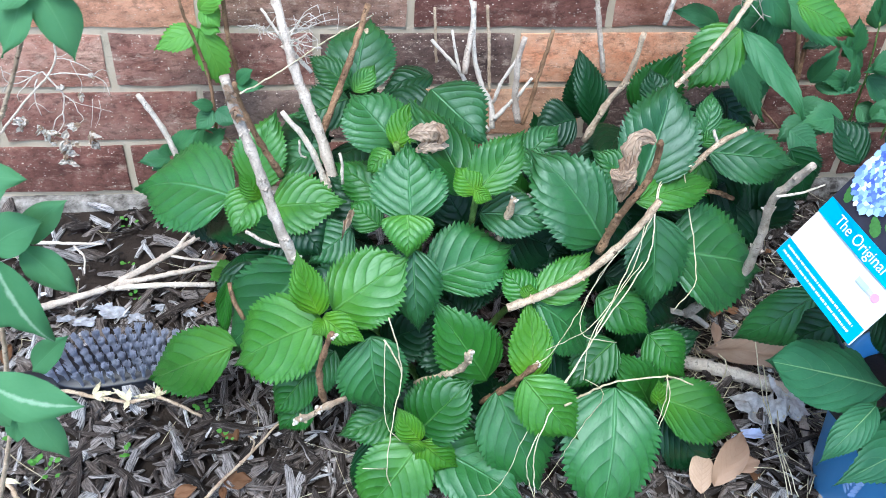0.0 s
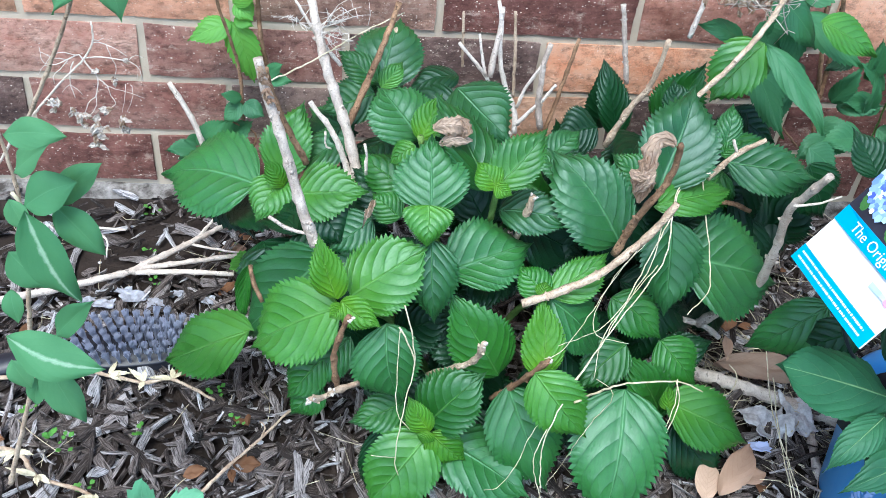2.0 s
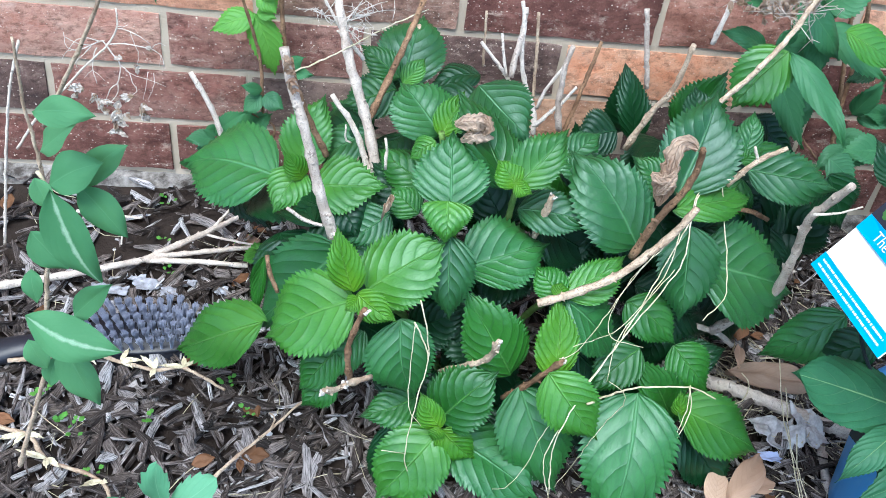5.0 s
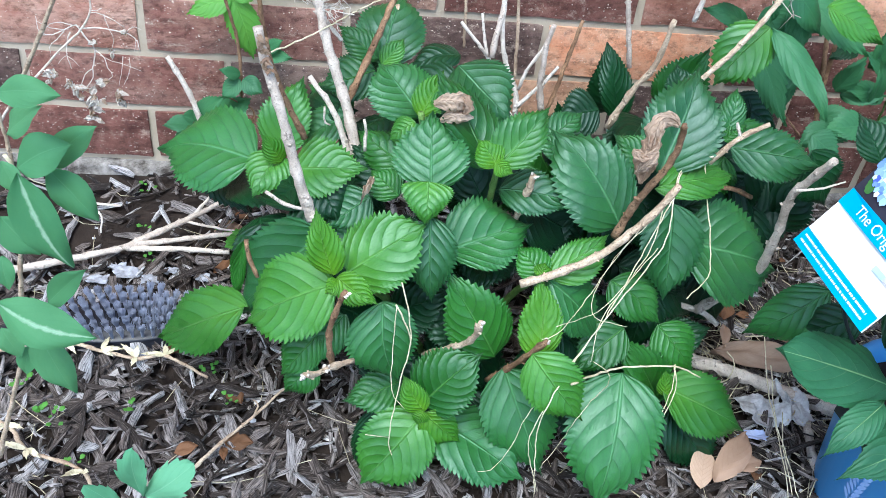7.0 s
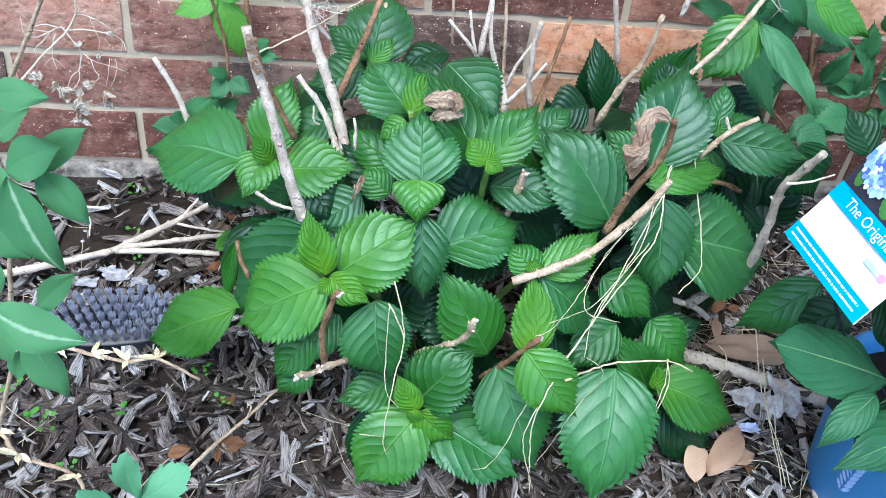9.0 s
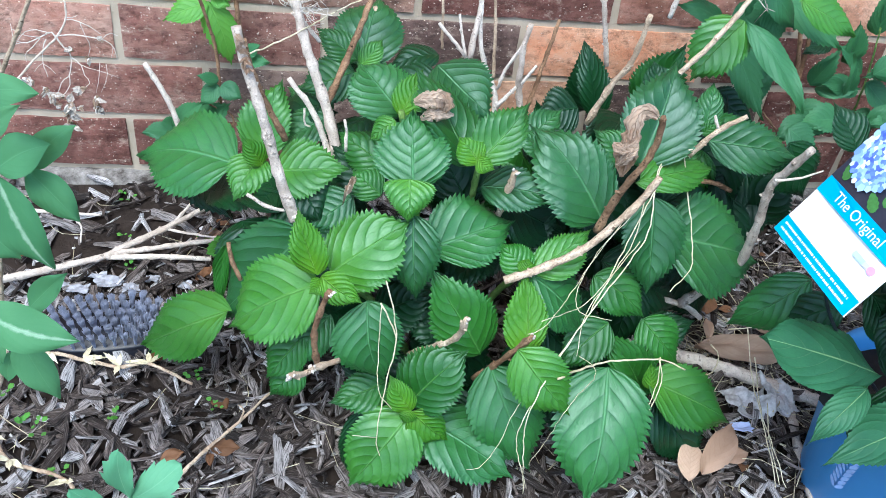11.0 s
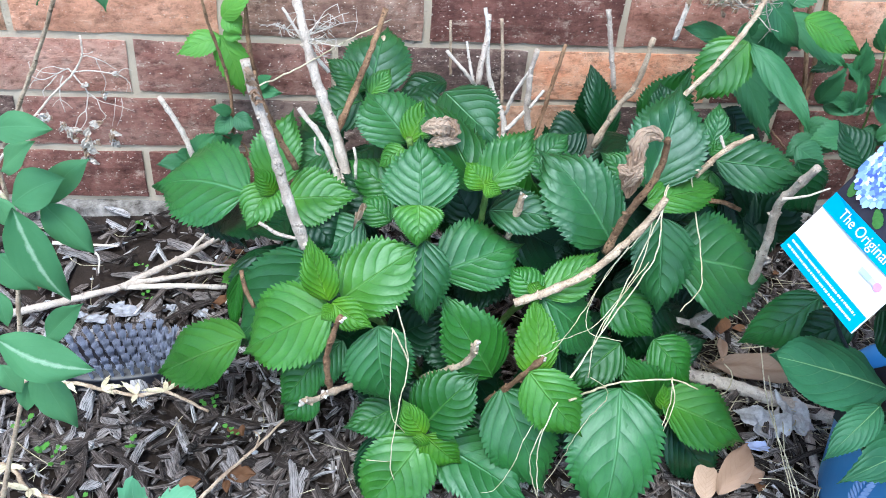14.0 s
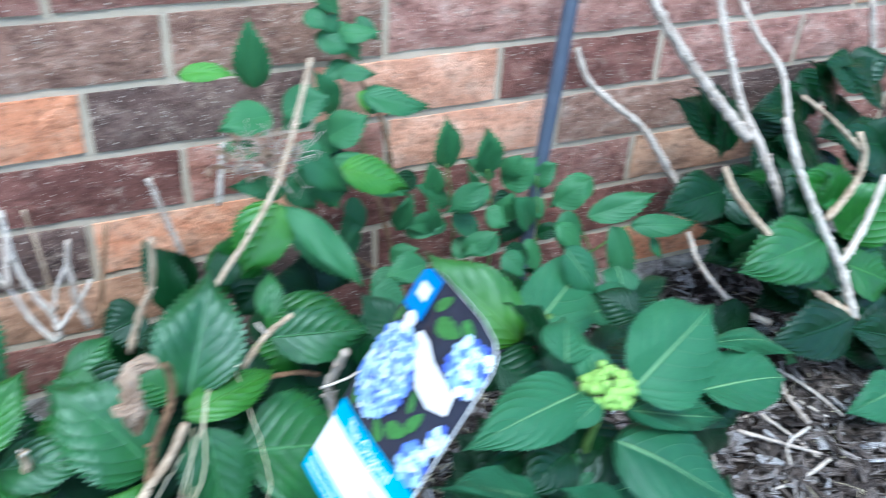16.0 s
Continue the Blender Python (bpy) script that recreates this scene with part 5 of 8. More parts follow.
cane(bush, M_TAN, [(0.525, -0.455, 0.231), (0.558, -0.452, 0.243), (0.594, -0.449, 0.264), (0.623, -0.446, 0.296), (0.638, -0.443, 0.315), (0.651, -0.440, 0.340)], 0.0039, 0.0032)
cane(bush, M_TAN, [(0.715, -0.350, 0.305), (0.738, -0.347, 0.333), (0.764, -0.345, 0.349)], 0.0030, 0.0024)
cane(bush, M_PALE, [(0.739, -0.346, 0.332), (0.731, -0.346, 0.349)], 0.0016, 0.0013)
cane(bush, M_GREY, [(0.753, -0.360, 0.116), (0.791, -0.375, 0.181), (0.789, -0.390, 0.240), (0.778, -0.405, 0.307), (0.781, -0.420, 0.341), (0.784, -0.435, 0.370)], 0.0053, 0.0037)
cane(bush, M_PALE, [(0.764, -0.430, 0.333), (0.785, -0.430, 0.336), (0.806, -0.430, 0.345)], 0.0013, 0.0008)
cane(bush, M_BROWN, [(0.356, -0.500, 0.166), (0.353, -0.505, 0.211), (0.361, -0.510, 0.250), (0.366, -0.515, 0.269)], 0.0028, 0.0023, knots=0.5)
cane(bush, M_TAN, [(0.375, -0.520, 0.193), (0.358, -0.533, 0.199), (0.344, -0.547, 0.204), (0.335, -0.560, 0.217)], 0.0025, 0.0023, knots=0.5)
cane(bush, M_TAN, [(0.443, -0.460, 0.139), (0.465, -0.477, 0.167), (0.481, -0.493, 0.195), (0.484, -0.510, 0.234)], 0.0027, 0.0027, knots=0.5)
cane(bush, M_BROWN, [(0.510, -0.460, 0.105), (0.526, -0.483, 0.151), (0.547, -0.505, 0.208)], 0.0028, 0.0025, knots=0.5)
cane(bush, M_TAN, [(0.527, -0.380, 0.250), (0.530, -0.390, 0.282), (0.532, -0.400, 0.314)], 0.0033, 0.0031, knots=0.5)
cane(bush, M_BROWN, [(0.274, -0.420, 0.242), (0.276, -0.425, 0.226), (0.284, -0.430, 0.206)], 0.0021, 0.0021)
cane(bush, M_PALE, [(0.734, -0.360, 0.123), (0.760, -0.360, 0.114), (0.784, -0.360, 0.095)], 0.0034, 0.0029)
cane(bush, M_BROWN, [(0.749, -0.300, 0.242), (0.778, -0.300, 0.240), (0.800, -0.300, 0.230)], 0.0027, 0.0025)
cane(bush, M_GREY, [(0.286, -0.360, 0.253), (0.308, -0.370, 0.245), (0.333, -0.380, 0.249)], 0.0019, 0.0016)
cane(bush, M_STEM, [(0.483, -0.333, 0.000), (0.458, -0.383, 0.173), (0.433, -0.432, 0.286)], 0.0045, 0.003, name="stem", knots=0.15)
cane(bush, M_STEM, [(0.465, -0.340, 0.000), (0.413, -0.400, 0.149), (0.361, -0.461, 0.237)], 0.0045, 0.003, name="stem", knots=0.15)
cane(bush, M_STEM, [(0.513, -0.333, 0.000), (0.533, -0.384, 0.144), (0.553, -0.434, 0.228)], 0.0045, 0.003, name="stem", knots=0.15)
cane(bush, M_STEM, [(0.485, -0.350, 0.000), (0.462, -0.426, 0.084), (0.439, -0.501, 0.109)], 0.0045, 0.003, name="stem", knots=0.15)
cane(bush, M_STEM, [(0.501, -0.319, 0.000), (0.501, -0.348, 0.182), (0.502, -0.376, 0.303)], 0.0045, 0.003, name="stem", knots=0.15)
cane(bush, M_STEM, [(0.443, -0.292, 0.000), (0.359, -0.279, 0.146), (0.274, -0.267, 0.231)], 0.0045, 0.003, name="stem", knots=0.15)
cane(bush, M_STEM, [(0.482, -0.313, 0.000), (0.455, -0.334, 0.203), (0.428, -0.354, 0.346)], 0.0045, 0.003, name="stem", knots=0.15)
# pale swollen bud scars at the pruned ends
for at, count in (((0.335, -0.560, 0.217), 5), ((0.352, -0.538, 0.203), 4), ((0.366, -0.515, 0.269), 3), ((0.484, -0.510, 0.234), 3), ((0.547, -0.505, 0.208), 4), ((0.532, -0.400, 0.314), 3)):
    chunks = []
    for k in range(count):
        way = RNG.normal(0, 1, 3)
        way /= np.linalg.norm(way)
        chunks.append(lump(np.array(at) + way * 0.0034, RNG.uniform(0.0014, 0.0024), way))
    mesh_part("bud_scar", *merged(chunks), M_BONE, bush, "pale swollen bud scars", at)
# trailing dry grass caught on the shrub


def grass_strand(points, radius):
    v, f = tube_mesh(points, radius, radius * 0.7, 5, 0.0, 0.0004, 0.008)
    ob = mesh_part("dry_grass_stem", v, f, M_STRAW, None, "", points[0])
    return tagged(ob, "long bleached dry grass stem trailing over hydrangea leaves", "dry grass", "dry grass stems on the shrub")


grass_strand([(0.287, -0.330, 0.383), (0.310, -0.300, 0.380), (0.331, -0.270, 0.378), (0.360, -0.230, 0.379), (0.392, -0.200, 0.384), (0.416, -0.190, 0.392)], 0.0009)
grass_strand([(0.709, -0.366, 0.323), (0.691, -0.364, 0.315), (0.679, -0.375, 0.306), (0.669, -0.400, 0.291), (0.662, -0.425, 0.269), (0.641, -0.448, 0.246), (0.608, -0.475, 0.213), (0.572, -0.513, 0.185), (0.553, -0.538, 0.166), (0.546, -0.544, 0.125), (0.557, -0.550, 0.037)], 0.0008)
grass_strand([(0.698, -0.364, 0.318), (0.679, -0.373, 0.308), (0.668, -0.397, 0.295), (0.653, -0.420, 0.279), (0.631, -0.446, 0.245), (0.601, -0.480, 0.203), (0.566, -0.518, 0.182), (0.548, -0.538, 0.150), (0.540, -0.547, 0.113), (0.559, -0.550, 0.046)], 0.0007)
grass_strand([(0.660, -0.402, 0.298), (0.646, -0.434, 0.262), (0.624, -0.454, 0.230), (0.600, -0.480, 0.206), (0.595, -0.499, 0.177)], 0.0006)
grass_strand([(0.648, -0.418, 0.287), (0.623, -0.430, 0.258), (0.599, -0.454, 0.235), (0.593, -0.477, 0.215), (0.628, -0.478, 0.203)], 0.0005)
grass_strand([(0.634, -0.424, 0.274), (0.610, -0.440, 0.245), (0.587, -0.467, 0.227), (0.553, -0.513, 0.227), (0.537, -0.521, 0.227)], 0.0005)
grass_strand([(0.653, -0.434, 0.263), (0.631, -0.449, 0.240), (0.599, -0.473, 0.218), (0.551, -0.509, 0.231)], 0.0005)
grass_strand([(0.705, -0.346, 0.327), (0.711, -0.373, 0.286), (0.717, -0.405, 0.249), (0.715, -0.427, 0.224), (0.691, -0.448, 0.213)], 0.0008)
grass_strand([(0.570, -0.531, 0.181), (0.619, -0.492, 0.159), (0.662, -0.480, 0.153), (0.694, -0.475, 0.147), (0.719, -0.477, 0.135)], 0.0012)
grass_strand([(0.690, -0.474, 0.150), (0.688, -0.490, 0.122), (0.674, -0.506, 0.102), (0.639, -0.535, 0.104)], 0.0006)
grass_strand([(0.689, -0.476, 0.148), (0.694, -0.486, 0.126), (0.682, -0.503, 0.099)], 0.0007)
grass_strand([(0.414, -0.486, 0.256), (0.422, -0.497, 0.227), (0.425, -0.500, 0.194), (0.417, -0.519, 0.155), (0.413, -0.531, 0.088), (0.439, -0.533, 0.024)], 0.0007)
grass_strand([(0.411, -0.494, 0.236), (0.410, -0.502, 0.188), (0.411, -0.518, 0.153), (0.424, -0.523, 0.133)], 0.0005)
grass_strand([(0.410, -0.493, 0.236), (0.422, -0.497, 0.212), (0.426, -0.500, 0.194)], 0.0009)
grass_strand([(0.547, -0.529, 0.162), (0.535, -0.535, 0.138), (0.524, -0.547, 0.112), (0.509, -0.551, 0.082), (0.493, -0.541, 0.063)], 0.0004)
grass_strand([(0.598, -0.497, 0.175), (0.617, -0.502, 0.158), (0.577, -0.555, 0.172), (0.567, -0.547, 0.113), (0.556, -0.548, 0.079)], 0.0004)
grass_strand([(0.389, -0.531, 0.105), (0.413, -0.526, 0.095)], 0.0004)
grass_strand([(0.815, -0.400, 0.126), (0.814, -0.460, 0.087), (0.821, -0.520, 0.061), (0.830, -0.550, 0.039)], 0.0007)
grass_strand([(0.827, -0.420, 0.094), (0.825, -0.470, 0.064), (0.819, -0.530, 0.050), (0.818, -0.550, 0.040)], 0.0008)
grass_strand([(0.836, -0.460, 0.065), (0.825, -0.500, 0.058), (0.821, -0.550, 0.044)], 0.0007)
grass_strand([(0.784, -0.400, 0.093), (0.792, -0.410, 0.085), (0.786, -0.420, 0.070), (0.762, -0.430, 0.073)], 0.0008)
grass_strand([(0.810, -0.380, 0.097), (0.849, -0.380, 0.101), (0.885, -0.380, 0.094)], 0.0008)


# ---------------------------------------------------------------- the potted hydrangea with its tag
pot_plant = thing("potted_hydrangea", (0.937, -0.535, 0.0), "young hydrangea with matt green leaves in a blue nursery pot", "potted plant")
leaf(pot_plant, M_MATT, (0.852, -0.560, 0.217), (0.723, -0.575, 0.278), 0.058, SKEW, serrate=0.25, form="oval", curl=0.06, fold=0.1, label="blunt oval matt green leaf with pale midrib")
leaf(pot_plant, M_OLD_SHEEN, (0.797, -0.490, 0.267), (0.750, -0.465, 0.188), 0.047, SKEW, curl=0.1, serrate=0.4)
leaf(pot_plant, M_DEEP, (0.816, -0.520, 0.264), (0.777, -0.500, 0.213), 0.040, SKEW, curl=0.1, serrate=0.4)
leaf(pot_plant, M_MATT, (0.818, -0.590, 0.232), (0.765, -0.620, 0.199), 0.029, SKEW, serrate=0.5, curl=0.16)
leaf(pot_plant, M_MATT, (0.884, -0.600, 0.199), (0.775, -0.640, 0.198), 0.050, SKEW, serrate=0.5, curl=0.1)
leaf(pot_plant, M_OLD_SHEEN, (0.830, -0.575, 0.221), (0.788, -0.585, 0.226), 0.019, SKEW, serrate=0.4)
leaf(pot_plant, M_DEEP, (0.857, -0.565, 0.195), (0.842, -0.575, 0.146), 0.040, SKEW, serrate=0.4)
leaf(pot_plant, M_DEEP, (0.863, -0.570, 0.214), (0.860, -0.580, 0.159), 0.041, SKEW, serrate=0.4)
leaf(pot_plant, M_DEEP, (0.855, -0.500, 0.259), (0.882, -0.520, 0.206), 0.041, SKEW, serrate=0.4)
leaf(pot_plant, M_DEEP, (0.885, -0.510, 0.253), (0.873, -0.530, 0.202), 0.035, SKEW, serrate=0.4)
leaf(pot_plant, M_MATT, (0.898, -0.600, 0.302), (0.766, -0.635, 0.393), 0.038, SKEW, serrate=0.4)
leaf(pot_plant, M_MATT, (0.903, -0.600, 0.300), (1.007, -0.590, 0.287), 0.050, SKEW, serrate=0.4)
leaf(pot_plant, M_MATT, (0.956, -0.588, 0.402), (1.057, -0.545, 0.426), 0.077, FRONT, label="broad matt green leaf with pale midrib", serrate=0.5, form="round", curl=0.08)
leaf(pot_plant, M_MATT, (0.912, -0.585, 0.414), (0.810, -0.610, 0.419), 0.049, SKEW, serrate=0.5)
leaf(pot_plant, M_MATT, (0.921, -0.595, 0.410), (0.886, -0.610, 0.408), 0.020, SKEW, serrate=0.5)
leaf(pot_plant, M_MATT, (0.952, -0.590, 0.386), (1.073, -0.575, 0.323), 0.029, SKEW, serrate=0.5)
leaf(pot_plant, M_MATT, (0.947, -0.590, 0.356), (1.035, -0.650, 0.311), 0.077, UPWARD, serrate=0.5)
leaf(pot_plant, M_MATT, (1.099, -0.520, 0.301), (1.231, -0.500, 0.256), 0.061, SKEW, serrate=0.5, form="round", curl=0.12)
leaf(pot_plant, M_MATT, (1.116, -0.500, 0.336), (1.301, -0.450, 0.219), 0.025, SKEW, serrate=0.5)
leaf(pot_plant, M_MATT, (0.913, -0.560, 0.420), (0.932, -0.520, 0.429), 0.040, FRONT, serrate=0.5)
leaf(pot_plant, M_MATT, (0.935, -0.575, 0.403), (0.932, -0.545, 0.426), 0.029, FRONT, serrate=0.5)
leaf(pot_plant, M_MATT, (0.932, -0.470, 0.371), (1.041, -0.400, 0.390), 0.067, FRONT, serrate=0.5)
leaf(pot_plant, M_FRESH, (0.922, -0.480, 0.377), (0.867, -0.410, 0.433), 0.063, FRONT, serrate=0.5)
leaf(pot_plant, M_MATT, (0.879, -0.610, 0.315), (0.774, -0.650, 0.436), 0.044, SKEW, serrate=0.5)
leaf(pot_plant, M_MATT, (0.945, -0.620, 0.295), (0.869, -0.640, 0.386), 0.041, SKEW, serrate=0.5)
leaf(pot_plant, M_MATT, (0.994, -0.420, 0.417), (1.024, -0.440, 0.373), 0.034, FRONT, serrate=0.5)
leaf(pot_plant, M_MATT, (1.102, -0.360, 0.335), (1.091, -0.400, 0.317), 0.040, FRONT, serrate=0.5)
leaf(pot_plant, M_MATT, (1.024, -0.430, 0.340), (1.104, -0.400, 0.326), 0.043, FRONT, serrate=0.5)
# leaves coloured as dark as the shade between the front ones
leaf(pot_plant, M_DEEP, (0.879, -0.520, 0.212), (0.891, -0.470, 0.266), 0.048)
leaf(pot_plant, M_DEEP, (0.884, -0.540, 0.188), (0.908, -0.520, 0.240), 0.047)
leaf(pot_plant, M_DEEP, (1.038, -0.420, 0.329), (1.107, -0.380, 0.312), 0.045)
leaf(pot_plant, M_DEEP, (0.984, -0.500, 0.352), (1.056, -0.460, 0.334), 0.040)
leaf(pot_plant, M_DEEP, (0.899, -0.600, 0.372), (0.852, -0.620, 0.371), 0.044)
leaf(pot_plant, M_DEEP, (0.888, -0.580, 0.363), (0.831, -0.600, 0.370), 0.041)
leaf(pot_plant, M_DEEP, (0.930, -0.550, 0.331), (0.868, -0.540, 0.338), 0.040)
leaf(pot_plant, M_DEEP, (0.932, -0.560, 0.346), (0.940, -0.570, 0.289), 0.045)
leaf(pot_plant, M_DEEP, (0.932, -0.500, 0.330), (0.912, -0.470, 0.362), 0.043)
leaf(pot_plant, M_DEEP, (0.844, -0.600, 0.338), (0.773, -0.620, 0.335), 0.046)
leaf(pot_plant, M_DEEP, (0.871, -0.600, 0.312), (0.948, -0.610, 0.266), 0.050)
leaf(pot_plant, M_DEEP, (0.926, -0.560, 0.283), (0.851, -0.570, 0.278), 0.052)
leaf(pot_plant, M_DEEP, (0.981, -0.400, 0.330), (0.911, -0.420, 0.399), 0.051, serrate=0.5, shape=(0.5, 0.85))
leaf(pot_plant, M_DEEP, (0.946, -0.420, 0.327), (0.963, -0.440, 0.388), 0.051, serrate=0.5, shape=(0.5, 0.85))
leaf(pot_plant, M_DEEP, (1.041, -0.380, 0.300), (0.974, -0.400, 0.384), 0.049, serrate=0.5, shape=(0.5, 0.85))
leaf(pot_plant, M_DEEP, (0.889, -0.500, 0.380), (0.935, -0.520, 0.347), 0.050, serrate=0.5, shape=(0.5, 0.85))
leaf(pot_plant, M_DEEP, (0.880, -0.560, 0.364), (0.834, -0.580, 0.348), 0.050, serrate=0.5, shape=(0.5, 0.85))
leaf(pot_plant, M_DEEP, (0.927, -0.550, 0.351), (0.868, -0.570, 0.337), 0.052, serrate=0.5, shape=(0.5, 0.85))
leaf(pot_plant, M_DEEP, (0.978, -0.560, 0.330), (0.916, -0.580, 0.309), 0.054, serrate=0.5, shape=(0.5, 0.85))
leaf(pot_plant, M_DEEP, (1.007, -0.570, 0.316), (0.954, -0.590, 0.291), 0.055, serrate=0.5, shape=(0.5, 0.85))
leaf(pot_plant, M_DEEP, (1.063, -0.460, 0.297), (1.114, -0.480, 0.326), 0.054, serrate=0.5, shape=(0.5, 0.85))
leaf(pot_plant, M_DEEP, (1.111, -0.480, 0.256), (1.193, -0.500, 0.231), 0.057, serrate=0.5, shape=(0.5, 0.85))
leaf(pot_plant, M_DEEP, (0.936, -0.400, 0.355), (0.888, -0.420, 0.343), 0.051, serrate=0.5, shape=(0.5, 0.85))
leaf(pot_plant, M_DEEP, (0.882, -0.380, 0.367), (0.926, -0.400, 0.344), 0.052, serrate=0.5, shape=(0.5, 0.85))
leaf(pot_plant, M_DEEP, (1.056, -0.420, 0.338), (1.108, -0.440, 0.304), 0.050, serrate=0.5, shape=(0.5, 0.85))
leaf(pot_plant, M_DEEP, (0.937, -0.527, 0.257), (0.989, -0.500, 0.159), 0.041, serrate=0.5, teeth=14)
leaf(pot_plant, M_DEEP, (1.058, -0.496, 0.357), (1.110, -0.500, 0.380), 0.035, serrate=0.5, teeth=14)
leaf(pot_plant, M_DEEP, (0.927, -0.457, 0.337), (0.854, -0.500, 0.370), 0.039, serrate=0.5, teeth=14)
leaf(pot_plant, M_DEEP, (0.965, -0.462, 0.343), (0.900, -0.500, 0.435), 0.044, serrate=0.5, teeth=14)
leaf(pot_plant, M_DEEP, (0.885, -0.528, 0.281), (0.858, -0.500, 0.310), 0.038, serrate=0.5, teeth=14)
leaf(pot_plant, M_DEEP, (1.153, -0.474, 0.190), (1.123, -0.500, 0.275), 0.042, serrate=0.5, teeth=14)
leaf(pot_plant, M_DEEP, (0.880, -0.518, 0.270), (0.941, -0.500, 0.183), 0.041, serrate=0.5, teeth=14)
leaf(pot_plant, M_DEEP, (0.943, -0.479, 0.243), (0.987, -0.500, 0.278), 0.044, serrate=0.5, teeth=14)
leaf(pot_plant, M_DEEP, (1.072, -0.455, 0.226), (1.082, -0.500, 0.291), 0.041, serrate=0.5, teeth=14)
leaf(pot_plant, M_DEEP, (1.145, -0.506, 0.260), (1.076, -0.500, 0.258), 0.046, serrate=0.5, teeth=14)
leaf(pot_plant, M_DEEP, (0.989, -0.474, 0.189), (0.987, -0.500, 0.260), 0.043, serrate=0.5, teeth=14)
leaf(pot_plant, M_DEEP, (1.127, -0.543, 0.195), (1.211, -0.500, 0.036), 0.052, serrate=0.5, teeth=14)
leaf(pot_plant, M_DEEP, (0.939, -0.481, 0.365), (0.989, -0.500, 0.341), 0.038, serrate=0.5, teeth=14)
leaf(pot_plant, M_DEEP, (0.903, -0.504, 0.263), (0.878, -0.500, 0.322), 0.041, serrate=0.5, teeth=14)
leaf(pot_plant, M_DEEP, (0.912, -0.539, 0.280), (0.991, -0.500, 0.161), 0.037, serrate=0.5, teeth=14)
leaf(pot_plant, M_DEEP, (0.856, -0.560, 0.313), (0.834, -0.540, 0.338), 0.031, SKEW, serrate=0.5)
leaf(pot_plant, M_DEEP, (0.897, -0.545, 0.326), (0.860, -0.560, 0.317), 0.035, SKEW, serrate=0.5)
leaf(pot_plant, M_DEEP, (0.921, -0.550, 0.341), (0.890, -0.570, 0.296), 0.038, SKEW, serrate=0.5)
leaf(pot_plant, M_OLD_SHEEN, (0.927, -0.560, 0.329), (0.903, -0.580, 0.308), 0.027, SKEW, serrate=0.5)
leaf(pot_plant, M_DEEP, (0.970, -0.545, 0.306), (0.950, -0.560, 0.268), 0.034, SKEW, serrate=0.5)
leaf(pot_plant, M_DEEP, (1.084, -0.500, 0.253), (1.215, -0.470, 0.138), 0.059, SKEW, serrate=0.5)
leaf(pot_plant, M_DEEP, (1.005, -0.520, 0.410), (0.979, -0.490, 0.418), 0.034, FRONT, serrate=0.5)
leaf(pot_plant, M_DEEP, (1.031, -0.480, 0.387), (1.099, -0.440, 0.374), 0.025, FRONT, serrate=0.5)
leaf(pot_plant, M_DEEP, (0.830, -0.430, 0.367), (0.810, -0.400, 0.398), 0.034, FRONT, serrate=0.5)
leaf(pot_plant, M_MATT, (0.839, -0.640, 0.391), (0.773, -0.660, 0.449), 0.025, UPWARD, serrate=0.5, form="round")
BUD = (0.935, -0.585, 0.408)
for k in range(60):
    a, h = k * 2.4, (k % 9) / 9
    r = 0.018 * math.sqrt(1 - h * h) * RNG.uniform(0.7, 1.1)
    c = (BUD[0] + math.cos(a) * r, BUD[1] + math.sin(a) * r, BUD[2] + 0.012 * h + RNG.normal(0, 0.0015))
    knob = bmesh.new()
    bmesh.ops.create_icosphere(knob, subdivisions=1, radius=RNG.uniform(0.0034, 0.0056), matrix=Matrix.Translation(c))
    part("flower_bud", knob, M_BUD, pot_plant, smooth=True)
cane(pot_plant, M_STEM, [(0.937, -0.535, 0.17), (0.94, -0.56, 0.3), BUD], 0.005, 0.003, name="stem", knots=0.15)
cane(pot_plant, M_STEM, [(0.92, -0.55, 0.17), (0.89, -0.58, 0.26), (0.88, -0.62, 0.34)], 0.005, 0.003, name="stem", knots=0.15)
cane(pot_plant, M_STEM, [(0.95, -0.52, 0.17), (0.955, -0.48, 0.3), (0.96, -0.46, 0.38)], 0.004, 0.003, name="stem", knots=0.15)


# ---------------------------------------------------------------- the striped shrub in the foreground
shrub = thing("foreground_shrub", (0.02, -0.55, 0.0), "upright shrub with smooth pale-striped green leaves", "shrub")
leaf(shrub, M_SMOOTH, (0.166, -0.600, 0.493), (0.203, -0.610, 0.499), 0.019, FRONT, **SMOOTH_BLADE)
leaf(shrub, M_SMOOTH, (0.153, -0.570, 0.444), (0.179, -0.580, 0.472), 0.018, FRONT, **SMOOTH_BLADE)
leaf(shrub, M_SMOOTH, (0.162, -0.590, 0.433), (0.196, -0.590, 0.452), 0.028, FRONT, **SMOOTH_BLADE)
leaf(shrub, M_SMOOTH, (0.174, -0.570, 0.422), (0.208, -0.575, 0.456), 0.022, FRONT, **SMOOTH_BLADE)
leaf(shrub, M_STRIPE, (0.166, -0.600, 0.437), (0.190, -0.610, 0.372), 0.029, FRONT, label="smooth green leaf with a pale central stripe", **SMOOTH_BLADE)
leaf(shrub, M_SMOOTH, (0.178, -0.585, 0.431), (0.205, -0.590, 0.395), 0.023, FRONT, **SMOOTH_BLADE)
leaf(shrub, M_SMOOTH, (0.130, -0.560, 0.370), (0.152, -0.565, 0.342), 0.024, FRONT, **SMOOTH_BLADE)
